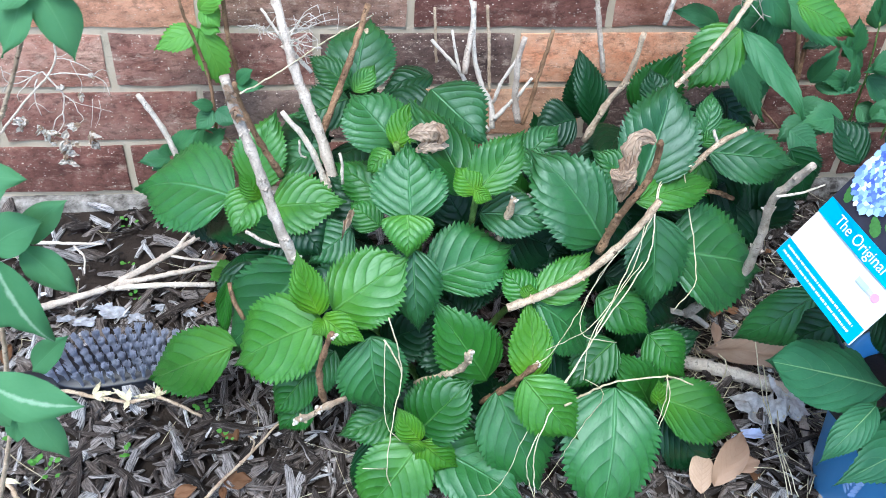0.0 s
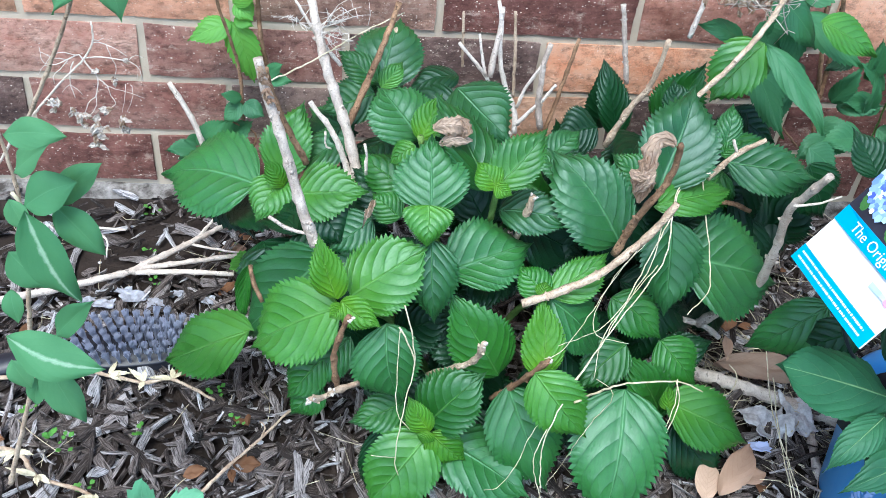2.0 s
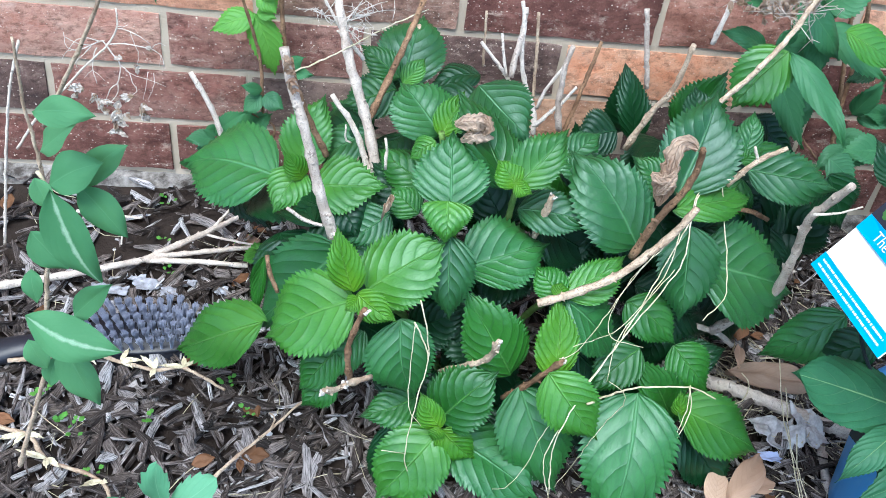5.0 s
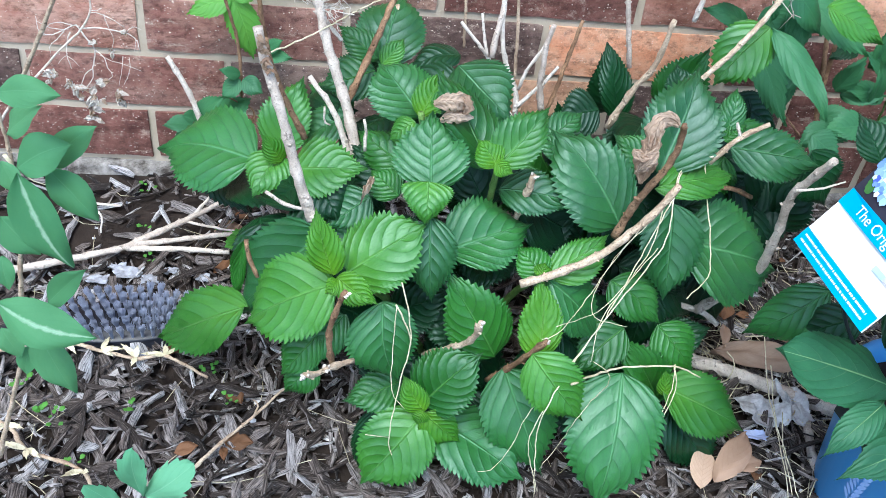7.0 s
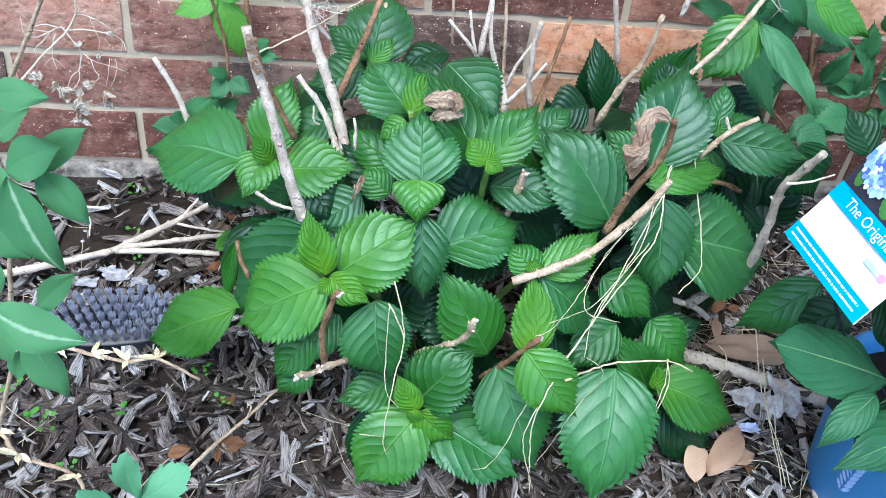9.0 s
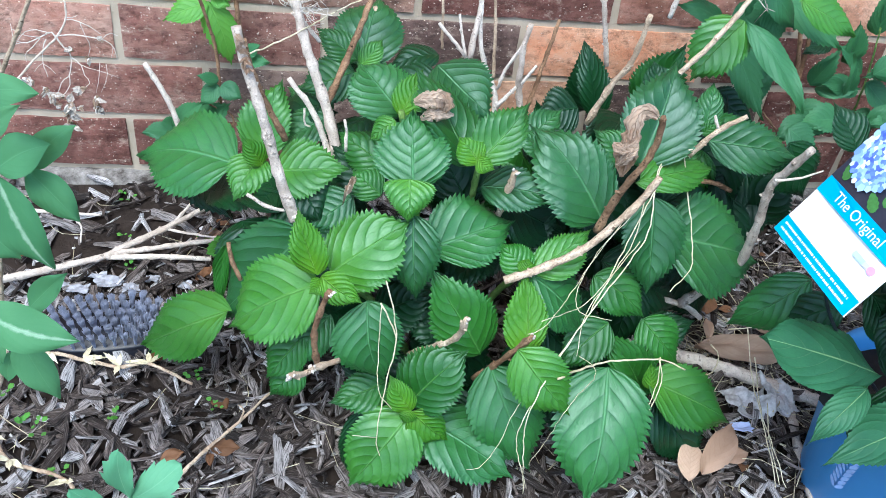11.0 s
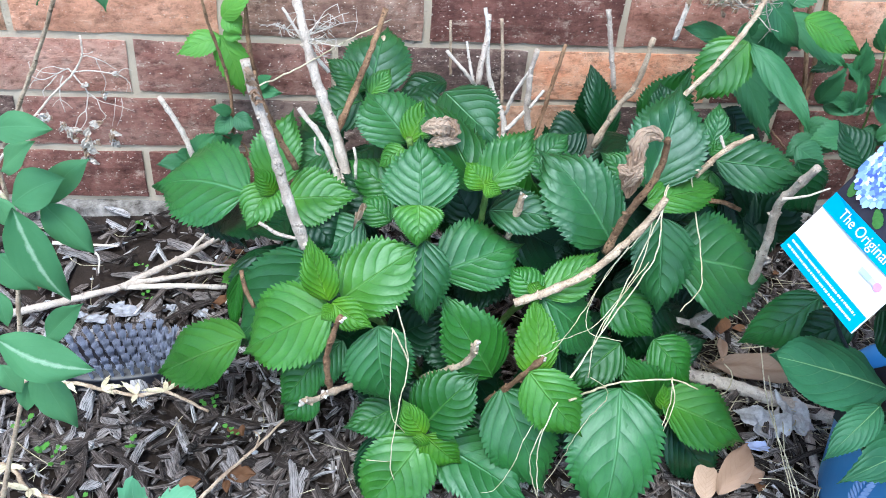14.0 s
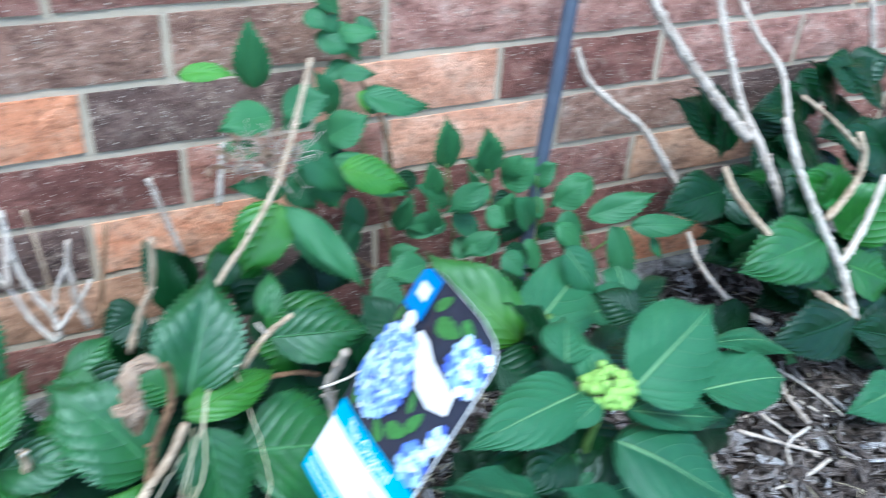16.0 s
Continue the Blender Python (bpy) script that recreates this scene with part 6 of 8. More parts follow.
leaf(shrub, M_SMOOTH, (0.142, -0.550, 0.278), (0.175, -0.555, 0.318), 0.022, FRONT, **SMOOTH_BLADE)
leaf(shrub, M_STRIPE, (0.131, -0.600, 0.328), (0.194, -0.610, 0.307), 0.032, FRONT, **SMOOTH_BLADE)
leaf(shrub, M_SMOOTH, (0.142, -0.580, 0.280), (0.164, -0.590, 0.225), 0.028, FRONT, **SMOOTH_BLADE)
leaf(shrub, M_SMOOTH, (0.134, -0.575, 0.259), (0.126, -0.580, 0.233), 0.017, FRONT, **SMOOTH_BLADE)
leaf(shrub, M_SMOOTH, (0.119, -0.580, 0.283), (0.129, -0.585, 0.258), 0.019, FRONT, **SMOOTH_BLADE)
leaf(shrub, M_SMOOTH, (0.154, -0.590, 0.438), (0.162, -0.595, 0.417), 0.015, FRONT, **SMOOTH_BLADE)
leaf(shrub, M_SMOOTH, (0.124, -0.560, 0.335), (0.127, -0.570, 0.312), 0.016, FRONT, **SMOOTH_BLADE)
leaf(shrub, M_SMOOTH, (0.232, -0.600, 0.606), (0.245, -0.610, 0.571), 0.023, FRONT, teeth=10, pucker=0.003, pairs=5, serrate=0.0)
leaf(shrub, M_SMOOTH, (0.226, -0.600, 0.602), (0.211, -0.610, 0.574), 0.019, FRONT, teeth=10, pucker=0.003, pairs=5, serrate=0.0)
leaf(shrub, M_SMOOTH, (0.233, -0.600, 0.610), (0.214, -0.610, 0.598), 0.016, FRONT, teeth=10, pucker=0.003, pairs=5, serrate=0.0)
leaf(shrub, M_SMOOTH, (0.235, -0.600, 0.610), (0.257, -0.610, 0.606), 0.013, FRONT, teeth=10, pucker=0.003, pairs=5, serrate=0.0)
cane(shrub, M_TAN, [(0.232, -0.600, 0.607), (0.198, -0.575, 0.538), (0.150, -0.550, 0.451)], 0.0010, 0.0014, name="stem")
cane(shrub, M_TAN, [(0.089, -0.500, 0.185), (0.110, -0.510, 0.275), (0.129, -0.520, 0.378), (0.132, -0.530, 0.458), (0.138, -0.540, 0.508)], 0.0022, 0.0009, name="stem")
cane(shrub, M_TAN, [(0.038, -0.500, 0.023), (0.109, -0.530, 0.217)], 0.0025, 0.0016, name="stem")
cane(shrub, M_STRAW, [(0.152, -0.570, 0.418), (0.148, -0.570, 0.429)], 0.0013, 0.0011, name="stem")

# ---------------------------------------------------------------- climbing sprouts against the wall
vine = thing("wall_vine", (0.2, -0.03, 0.0), "thin climbing vine with fresh lime-green leaves on bricks", "vine")
cane(vine, M_BROWN, [(0.220, -0.050, 0.040), (0.226, -0.060, 0.226), (0.219, -0.070, 0.290), (0.209, -0.080, 0.342), (0.205, -0.090, 0.396)], 0.0027, 0.0015, name="stem")
cane(vine, M_BROWN, [(0.262, -0.040, 0.218), (0.252, -0.045, 0.280), (0.250, -0.050, 0.346)], 0.0032, 0.0026, name="stem")
cane(vine, M_BROWN, [(0.221, -0.060, 0.111), (0.241, -0.065, 0.158), (0.208, -0.070, 0.183)], 0.0015, 0.0011, name="stem")
leaf(vine, M_LIME, (0.218, -0.045, 0.305), (0.241, -0.055, 0.229), 0.039, FRONT, label="serrated lime-green vine leaf", teeth=12, form="ovate")
leaf(vine, M_LIME, (0.218, -0.045, 0.302), (0.167, -0.055, 0.283), 0.033, FRONT, teeth=12)
leaf(vine, M_LIME, (0.223, -0.045, 0.328), (0.244, -0.055, 0.311), 0.027, FRONT, teeth=12)
leaf(vine, M_LIME, (0.221, -0.045, 0.327), (0.262, -0.055, 0.367), 0.028, FRONT, teeth=12)
leaf(vine, M_LIME, (0.222, -0.045, 0.310), (0.244, -0.055, 0.305), 0.018, FRONT, teeth=12)
leaf(vine, M_VINE, (0.227, -0.070, 0.214), (0.204, -0.082, 0.227), 0.016, FRONT, teeth=12)
leaf(vine, M_VINE, (0.226, -0.070, 0.208), (0.204, -0.082, 0.186), 0.024, FRONT, teeth=12)
leaf(vine, M_VINE, (0.230, -0.075, 0.211), (0.255, -0.087, 0.200), 0.024, FRONT, teeth=12)
leaf(vine, M_VINE, (0.258, -0.070, 0.243), (0.290, -0.082, 0.248), 0.018, FRONT, teeth=12)
leaf(vine, M_VINE, (0.258, -0.070, 0.247), (0.280, -0.082, 0.270), 0.018, FRONT, teeth=12)
leaf(vine, M_VINE, (0.169, -0.080, 0.152), (0.208, -0.092, 0.195), 0.028, FRONT, teeth=12)
leaf(vine, M_VINE, (0.168, -0.080, 0.144), (0.132, -0.092, 0.149), 0.023, FRONT, teeth=12)
leaf(vine, M_VINE, (0.166, -0.070, 0.138), (0.143, -0.082, 0.129), 0.019, FRONT, teeth=12)
leaf(vine, M_VINE, (0.171, -0.070, 0.150), (0.154, -0.082, 0.158), 0.016, FRONT, teeth=12)
leaf(vine, M_VINE, (0.193, -0.060, 0.133), (0.236, -0.072, 0.182), 0.043, FRONT, teeth=12)
leaf(vine, M_VINE, (0.164, -0.060, 0.129), (0.148, -0.072, 0.122), 0.022, FRONT, teeth=12)

sapling = thing("wall_sapling", (0.98, -0.04, 0.0), "slender sapling with many small green leaves beside bricks", "sapling")
cane(sapling, M_BROWN, [(0.981, -0.050, 0.227), (0.962, -0.052, 0.370), (0.911, -0.055, 0.476), (0.886, -0.057, 0.549), (0.868, -0.060, 0.598)], 0.0033, 0.0017, name="stem")
cane(sapling, M_BROWN, [(0.984, -0.100, 0.126), (0.953, -0.100, 0.239), (0.931, -0.100, 0.326), (0.910, -0.100, 0.404)], 0.0035, 0.0023, name="stem")
cane(sapling, M_BROWN, [(0.947, -0.100, 0.189), (0.915, -0.100, 0.219), (0.891, -0.100, 0.235)], 0.0015, 0.0011, name="stem")
leaf(sapling, M_VINE, (0.795, -0.120, 0.472), (0.788, -0.135, 0.549), 0.037, FRONT, teeth=12)
leaf(sapling, M_LIME, (0.717, -0.130, 0.498), (0.768, -0.145, 0.499), 0.021, FRONT, teeth=12)
leaf(sapling, M_VINE, (0.806, -0.130, 0.444), (0.749, -0.145, 0.443), 0.042, FRONT, teeth=12)
leaf(sapling, M_VINE, (0.820, -0.120, 0.441), (0.869, -0.135, 0.460), 0.042, FRONT, teeth=12)
leaf(sapling, M_VINE, (0.869, -0.120, 0.404), (0.910, -0.135, 0.432), 0.043, FRONT, teeth=12)
leaf(sapling, M_VINE, (0.896, -0.080, 0.461), (0.934, -0.095, 0.462), 0.021, FRONT, teeth=12)
leaf(sapling, M_VINE, (0.916, -0.100, 0.440), (0.991, -0.115, 0.422), 0.032, FRONT, teeth=12)
leaf(sapling, M_VINE, (0.903, -0.060, 0.499), (0.946, -0.075, 0.503), 0.023, FRONT, teeth=12)
leaf(sapling, M_VINE, (0.877, -0.060, 0.501), (0.911, -0.075, 0.484), 0.031, FRONT, teeth=12)
leaf(sapling, M_VINE, (0.866, -0.060, 0.527), (0.883, -0.075, 0.512), 0.024, FRONT, teeth=12)
leaf(sapling, M_VINE, (0.797, -0.130, 0.402), (0.746, -0.145, 0.427), 0.023, FRONT, teeth=12)
leaf(sapling, M_VINE, (0.844, -0.160, 0.389), (0.864, -0.175, 0.345), 0.036, FRONT, teeth=12)
leaf(sapling, M_VINE, (0.816, -0.150, 0.382), (0.841, -0.165, 0.344), 0.043, FRONT, teeth=12)
leaf(sapling, M_VINE, (0.894, -0.100, 0.274), (0.903, -0.115, 0.240), 0.027, FRONT, teeth=12)
leaf(sapling, M_VINE, (0.889, -0.080, 0.414), (0.866, -0.095, 0.470), 0.031, FRONT, teeth=12)
leaf(sapling, M_VINE, (0.902, -0.100, 0.312), (0.911, -0.115, 0.279), 0.024, FRONT, teeth=12)
leaf(sapling, M_VINE, (0.881, -0.050, 0.529), (0.902, -0.065, 0.500), 0.031, FRONT, teeth=12)
leaf(sapling, M_VINE, (0.900, -0.050, 0.508), (0.928, -0.065, 0.465), 0.028, FRONT, teeth=12)
leaf(sapling, M_VINE, (0.916, -0.060, 0.464), (0.878, -0.075, 0.454), 0.023, FRONT, teeth=12)
leaf(sapling, M_VINE, (0.919, -0.090, 0.421), (0.954, -0.105, 0.444), 0.032, FRONT, teeth=12)
leaf(sapling, M_VINE, (0.943, -0.100, 0.422), (0.990, -0.115, 0.426), 0.022, FRONT, teeth=12)
leaf(sapling, M_LIME, (0.919, -0.090, 0.442), (0.921, -0.105, 0.421), 0.015, FRONT, teeth=12)
leaf(sapling, M_VINE, (0.889, -0.100, 0.412), (0.864, -0.115, 0.378), 0.038, FRONT, teeth=12)
leaf(sapling, M_VINE, (0.828, -0.130, 0.404), (0.867, -0.145, 0.378), 0.037, FRONT, teeth=12)
leaf(sapling, M_VINE, (0.849, -0.140, 0.357), (0.821, -0.155, 0.391), 0.037, FRONT, teeth=12)
leaf(sapling, M_DEEP, (0.882, -0.120, 0.363), (0.863, -0.135, 0.323), 0.032, FRONT, teeth=12)
leaf(sapling, M_VINE, (0.869, -0.140, 0.389), (0.953, -0.155, 0.336), 0.040, FRONT, teeth=12)
leaf(sapling, M_VINE, (0.803, -0.170, 0.354), (0.873, -0.185, 0.256), 0.041, FRONT, teeth=12)
leaf(sapling, M_VINE, (0.916, -0.100, 0.301), (0.889, -0.115, 0.251), 0.027, FRONT, teeth=12)
leaf(sapling, M_VINE, (0.854, -0.100, 0.434), (0.821, -0.115, 0.419), 0.031, FRONT, teeth=12)
leaf(sapling, M_VINE, (0.927, -0.050, 0.512), (0.950, -0.065, 0.489), 0.019, FRONT, teeth=12)
leaf(sapling, M_DEEP, (0.862, -0.100, 0.392), (0.897, -0.115, 0.343), 0.039, FRONT, teeth=12)
leaf(sapling, M_VINE, (0.907, -0.050, 0.520), (0.865, -0.065, 0.553), 0.024, FRONT, teeth=12)
leaf(sapling, M_FRESH, (0.786, -0.235, 0.398), (0.741, -0.250, 0.337), 0.056, FRONT, label="serrated green leaf on a grey twig", teeth=16, form="round", fold=0.1)
leaf(sapling, M_VINE, (0.787, -0.235, 0.397), (0.845, -0.300, 0.334), 0.032, FRONT, form="narrow", serrate=0.3, teeth=14)
leaf(sapling, M_FRESH, (0.859, -0.200, 0.408), (0.932, -0.205, 0.375), 0.041, FRONT, teeth=14, serrate=0.5, fold=0.1)
leaf(sapling, M_VINE, (0.817, -0.120, 0.346), (0.758, -0.130, 0.368), 0.030, FRONT, teeth=12, serrate=0.5)
leaf(sapling, M_VINE, (0.824, -0.180, 0.420), (0.875, -0.180, 0.368), 0.037, FRONT, teeth=14, serrate=0.5)

seedlings = thing("wall_seedlings", (1.12, -0.08, 0.0), "low tangle of small oval-leaved seedlings at the wall foot", "weeds")
leaf(seedlings, M_VINE, (1.027, -0.100, 0.330), (1.016, -0.115, 0.404), 0.035, FRONT, teeth=12)
leaf(seedlings, M_VINE, (1.076, -0.110, 0.319), (1.067, -0.125, 0.388), 0.039, FRONT, teeth=12)
leaf(seedlings, M_VINE, (1.077, -0.120, 0.307), (1.012, -0.135, 0.290), 0.032, FRONT, teeth=12)
leaf(seedlings, M_VINE, (1.013, -0.090, 0.284), (1.003, -0.100, 0.342), 0.029, FRONT, teeth=12)
leaf(seedlings, M_VINE, (1.021, -0.120, 0.263), (0.957, -0.135, 0.280), 0.029, FRONT, teeth=12)
leaf(seedlings, M_VINE, (1.087, -0.140, 0.241), (1.033, -0.155, 0.235), 0.029, FRONT, teeth=12)
leaf(seedlings, M_VINE, (1.109, -0.100, 0.290), (1.144, -0.115, 0.333), 0.042, FRONT, teeth=12)
leaf(seedlings, M_VINE, (1.246, -0.100, 0.278), (1.174, -0.115, 0.256), 0.039, FRONT, teeth=12)
leaf(seedlings, M_VINE, (1.181, -0.140, 0.262), (1.191, -0.155, 0.200), 0.041, FRONT, teeth=12)
leaf(seedlings, M_VINE, (0.961, -0.200, 0.267), (0.905, -0.215, 0.270), 0.036, FRONT, teeth=12)
leaf(seedlings, M_DEEP, (1.122, -0.150, 0.223), (1.078, -0.165, 0.223), 0.032, FRONT, teeth=12)
leaf(seedlings, M_VINE, (1.145, -0.120, 0.237), (1.107, -0.135, 0.291), 0.041, FRONT, teeth=12)
leaf(seedlings, M_VINE, (1.033, -0.100, 0.335), (1.015, -0.115, 0.404), 0.026, FRONT, teeth=12)
leaf(seedlings, M_VINE, (1.077, -0.110, 0.321), (1.064, -0.125, 0.389), 0.029, FRONT, teeth=12)
leaf(seedlings, M_VINE, (1.018, -0.080, 0.279), (1.006, -0.095, 0.341), 0.027, FRONT, teeth=12)
leaf(seedlings, M_VINE, (1.018, -0.140, 0.295), (1.057, -0.155, 0.332), 0.031, FRONT, teeth=12)
leaf(seedlings, M_VINE, (0.964, -0.120, 0.263), (1.013, -0.135, 0.274), 0.028, FRONT, teeth=12)
leaf(seedlings, M_VINE, (1.028, -0.120, 0.275), (1.062, -0.135, 0.244), 0.031, FRONT, teeth=12)
leaf(seedlings, M_VINE, (1.075, -0.120, 0.274), (1.102, -0.135, 0.252), 0.029, FRONT, teeth=12)
leaf(seedlings, M_DEEP, (1.029, -0.080, 0.286), (1.005, -0.095, 0.330), 0.024, FRONT, teeth=12)
leaf(seedlings, M_VINE, (1.155, -0.090, 0.285), (1.181, -0.105, 0.314), 0.037, FRONT, teeth=12)
leaf(seedlings, M_VINE, (1.106, -0.100, 0.307), (1.123, -0.115, 0.340), 0.029, FRONT, teeth=12)
leaf(seedlings, M_VINE, (1.175, -0.120, 0.264), (1.217, -0.135, 0.302), 0.037, FRONT, teeth=12)
leaf(seedlings, M_VINE, (1.164, -0.150, 0.249), (1.199, -0.165, 0.216), 0.032, FRONT, teeth=12)
leaf(seedlings, M_VINE, (1.196, -0.170, 0.267), (1.287, -0.185, 0.295), 0.036, FRONT, teeth=12)
leaf(seedlings, M_VINE, (1.250, -0.190, 0.255), (1.345, -0.205, 0.249), 0.031, FRONT, teeth=12)
leaf(seedlings, M_VINE, (1.199, -0.220, 0.282), (1.225, -0.235, 0.184), 0.041, FRONT, teeth=12)
leaf(seedlings, M_VINE, (1.037, -0.140, 0.231), (1.075, -0.155, 0.261), 0.028, FRONT, teeth=12)
leaf(seedlings, M_VINE, (0.919, -0.180, 0.246), (0.963, -0.195, 0.253), 0.024, FRONT, teeth=12)
leaf(seedlings, M_VINE, (0.938, -0.140, 0.240), (0.968, -0.155, 0.259), 0.027, FRONT, teeth=12)
leaf(seedlings, M_VINE, (0.887, -0.220, 0.264), (0.922, -0.235, 0.242), 0.038, FRONT, teeth=12)
leaf(seedlings, M_VINE, (1.060, -0.200, 0.259), (1.086, -0.215, 0.230), 0.034, FRONT, teeth=12)
leaf(seedlings, M_DEEP, (1.117, -0.100, 0.281), (1.086, -0.115, 0.265), 0.026, FRONT, teeth=12)
leaf(seedlings, M_VINE, (1.152, -0.100, 0.266), (1.164, -0.115, 0.237), 0.027, FRONT, teeth=12)
leaf(seedlings, M_VINE, (1.286, -0.190, 0.230), (1.300, -0.205, 0.201), 0.015, FRONT, teeth=12)
leaf(seedlings, M_VINE, (1.030, -0.120, 0.233), (1.056, -0.135, 0.219), 0.029, FRONT, teeth=12)
leaf(seedlings, M_DEEP, (0.972, -0.200, 0.238), (0.985, -0.215, 0.269), 0.029, FRONT, teeth=12)
leaf(seedlings, M_VINE, (1.087, -0.080, 0.267), (1.060, -0.095, 0.321), 0.022, FRONT, teeth=12)
leaf(seedlings, M_VINE, (1.040, -0.086, 0.271), (0.986, -0.101, 0.314), 0.029, FRONT, teeth=12)
leaf(seedlings, M_VINE, (1.005, -0.131, 0.258), (0.984, -0.146, 0.321), 0.021, FRONT, teeth=12)
leaf(seedlings, M_VINE, (1.121, -0.050, 0.275), (1.069, -0.065, 0.319), 0.024, FRONT, teeth=12)
leaf(seedlings, M_DEEP, (1.009, -0.044, 0.297), (0.969, -0.059, 0.282), 0.028, FRONT, teeth=12)
leaf(seedlings, M_DEEP, (1.133, -0.098, 0.248), (1.106, -0.113, 0.211), 0.036, FRONT, teeth=12)
leaf(seedlings, M_DEEP, (1.145, -0.133, 0.228), (1.176, -0.148, 0.248), 0.022, FRONT, teeth=12)
leaf(seedlings, M_DEEP, (1.020, -0.222, 0.221), (0.986, -0.237, 0.213), 0.020, FRONT, teeth=12)
leaf(seedlings, M_VINE, (1.098, -0.112, 0.248), (1.109, -0.127, 0.295), 0.034, FRONT, teeth=12)
leaf(seedlings, M_VINE, (1.130, -0.138, 0.229), (1.141, -0.153, 0.179), 0.026, FRONT, teeth=12)
leaf(seedlings, M_VINE, (0.952, -0.125, 0.271), (0.964, -0.140, 0.326), 0.026, FRONT, teeth=12)
leaf(seedlings, M_VINE, (0.930, -0.182, 0.255), (0.892, -0.197, 0.234), 0.031, FRONT, teeth=12)
cane(seedlings, M_STEM, [(1.043, -0.100, 0.182), (1.034, -0.110, 0.268), (1.016, -0.120, 0.348)], 0.0015, 0.0010, name="stem")
cane(seedlings, M_STEM, [(1.098, -0.100, 0.170), (1.089, -0.110, 0.253), (1.072, -0.120, 0.331)], 0.0015, 0.0010, name="stem")
cane(seedlings, M_STEM, [(1.165, -0.100, 0.155), (1.160, -0.110, 0.235), (1.144, -0.120, 0.311)], 0.0016, 0.0011, name="stem")
cane(seedlings, M_STEM, [(1.286, -0.100, 0.097), (1.249, -0.110, 0.176), (1.203, -0.120, 0.250)], 0.0017, 0.0011, name="stem")
cane(seedlings, M_STEM, [(1.214, -0.100, 0.134), (1.264, -0.110, 0.168), (1.302, -0.120, 0.204)], 0.0016, 0.0012, name="stem")

right_bush = thing("hydrangea_bush", (1.75, -0.25, 0.0), "dark green hydrangea with bare forked canes beside bricks", "shrub")
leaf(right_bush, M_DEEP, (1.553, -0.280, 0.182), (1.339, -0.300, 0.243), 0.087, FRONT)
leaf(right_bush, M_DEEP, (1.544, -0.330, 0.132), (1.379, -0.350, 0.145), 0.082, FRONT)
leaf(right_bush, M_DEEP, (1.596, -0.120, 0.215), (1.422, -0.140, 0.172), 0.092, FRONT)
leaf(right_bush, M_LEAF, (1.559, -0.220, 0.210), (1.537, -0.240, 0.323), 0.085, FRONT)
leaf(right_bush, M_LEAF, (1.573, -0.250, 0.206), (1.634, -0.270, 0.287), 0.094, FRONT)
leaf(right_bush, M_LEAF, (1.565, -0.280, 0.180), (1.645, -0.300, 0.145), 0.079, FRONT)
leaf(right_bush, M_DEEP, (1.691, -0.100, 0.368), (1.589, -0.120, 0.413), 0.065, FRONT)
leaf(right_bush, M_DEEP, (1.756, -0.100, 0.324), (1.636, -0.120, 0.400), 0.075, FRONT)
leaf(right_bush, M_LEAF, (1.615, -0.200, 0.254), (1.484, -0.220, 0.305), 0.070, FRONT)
leaf(right_bush, M_OLD_SHEEN, (1.475, -0.300, 0.257), (1.322, -0.320, 0.252), 0.085, FRONT)
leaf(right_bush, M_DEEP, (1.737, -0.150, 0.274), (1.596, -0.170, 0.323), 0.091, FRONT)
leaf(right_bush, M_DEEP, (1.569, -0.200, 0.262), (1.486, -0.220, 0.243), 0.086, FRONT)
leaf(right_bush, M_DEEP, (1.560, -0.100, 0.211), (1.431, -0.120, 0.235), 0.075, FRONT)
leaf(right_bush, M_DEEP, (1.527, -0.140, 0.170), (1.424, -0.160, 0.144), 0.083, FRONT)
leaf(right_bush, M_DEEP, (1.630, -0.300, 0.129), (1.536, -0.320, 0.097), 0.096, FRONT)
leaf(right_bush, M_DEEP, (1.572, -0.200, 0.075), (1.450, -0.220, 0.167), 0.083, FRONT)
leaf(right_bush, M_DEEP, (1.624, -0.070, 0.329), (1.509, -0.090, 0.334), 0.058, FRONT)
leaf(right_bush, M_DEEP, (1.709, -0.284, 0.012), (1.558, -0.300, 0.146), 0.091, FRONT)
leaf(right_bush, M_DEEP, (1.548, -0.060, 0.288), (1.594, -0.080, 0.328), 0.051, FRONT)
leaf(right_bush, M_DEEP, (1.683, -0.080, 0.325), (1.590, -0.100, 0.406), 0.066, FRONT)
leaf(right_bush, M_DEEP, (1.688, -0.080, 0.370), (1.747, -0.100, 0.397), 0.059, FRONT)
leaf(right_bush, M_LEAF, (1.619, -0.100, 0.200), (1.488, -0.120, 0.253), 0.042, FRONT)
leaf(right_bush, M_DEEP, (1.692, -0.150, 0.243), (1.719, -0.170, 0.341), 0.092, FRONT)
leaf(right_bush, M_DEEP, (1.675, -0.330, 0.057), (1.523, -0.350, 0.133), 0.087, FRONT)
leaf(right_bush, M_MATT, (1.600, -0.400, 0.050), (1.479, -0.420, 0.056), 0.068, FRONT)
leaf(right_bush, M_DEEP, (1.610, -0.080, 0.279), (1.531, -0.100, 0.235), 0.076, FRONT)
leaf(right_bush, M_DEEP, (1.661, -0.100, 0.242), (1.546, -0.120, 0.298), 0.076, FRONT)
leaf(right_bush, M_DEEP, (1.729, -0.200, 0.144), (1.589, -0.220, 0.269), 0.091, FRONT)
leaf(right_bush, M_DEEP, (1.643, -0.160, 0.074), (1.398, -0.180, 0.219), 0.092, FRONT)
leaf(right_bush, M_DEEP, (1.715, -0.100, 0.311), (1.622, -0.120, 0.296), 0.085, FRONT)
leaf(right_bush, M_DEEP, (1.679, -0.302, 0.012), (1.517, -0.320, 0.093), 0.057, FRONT)
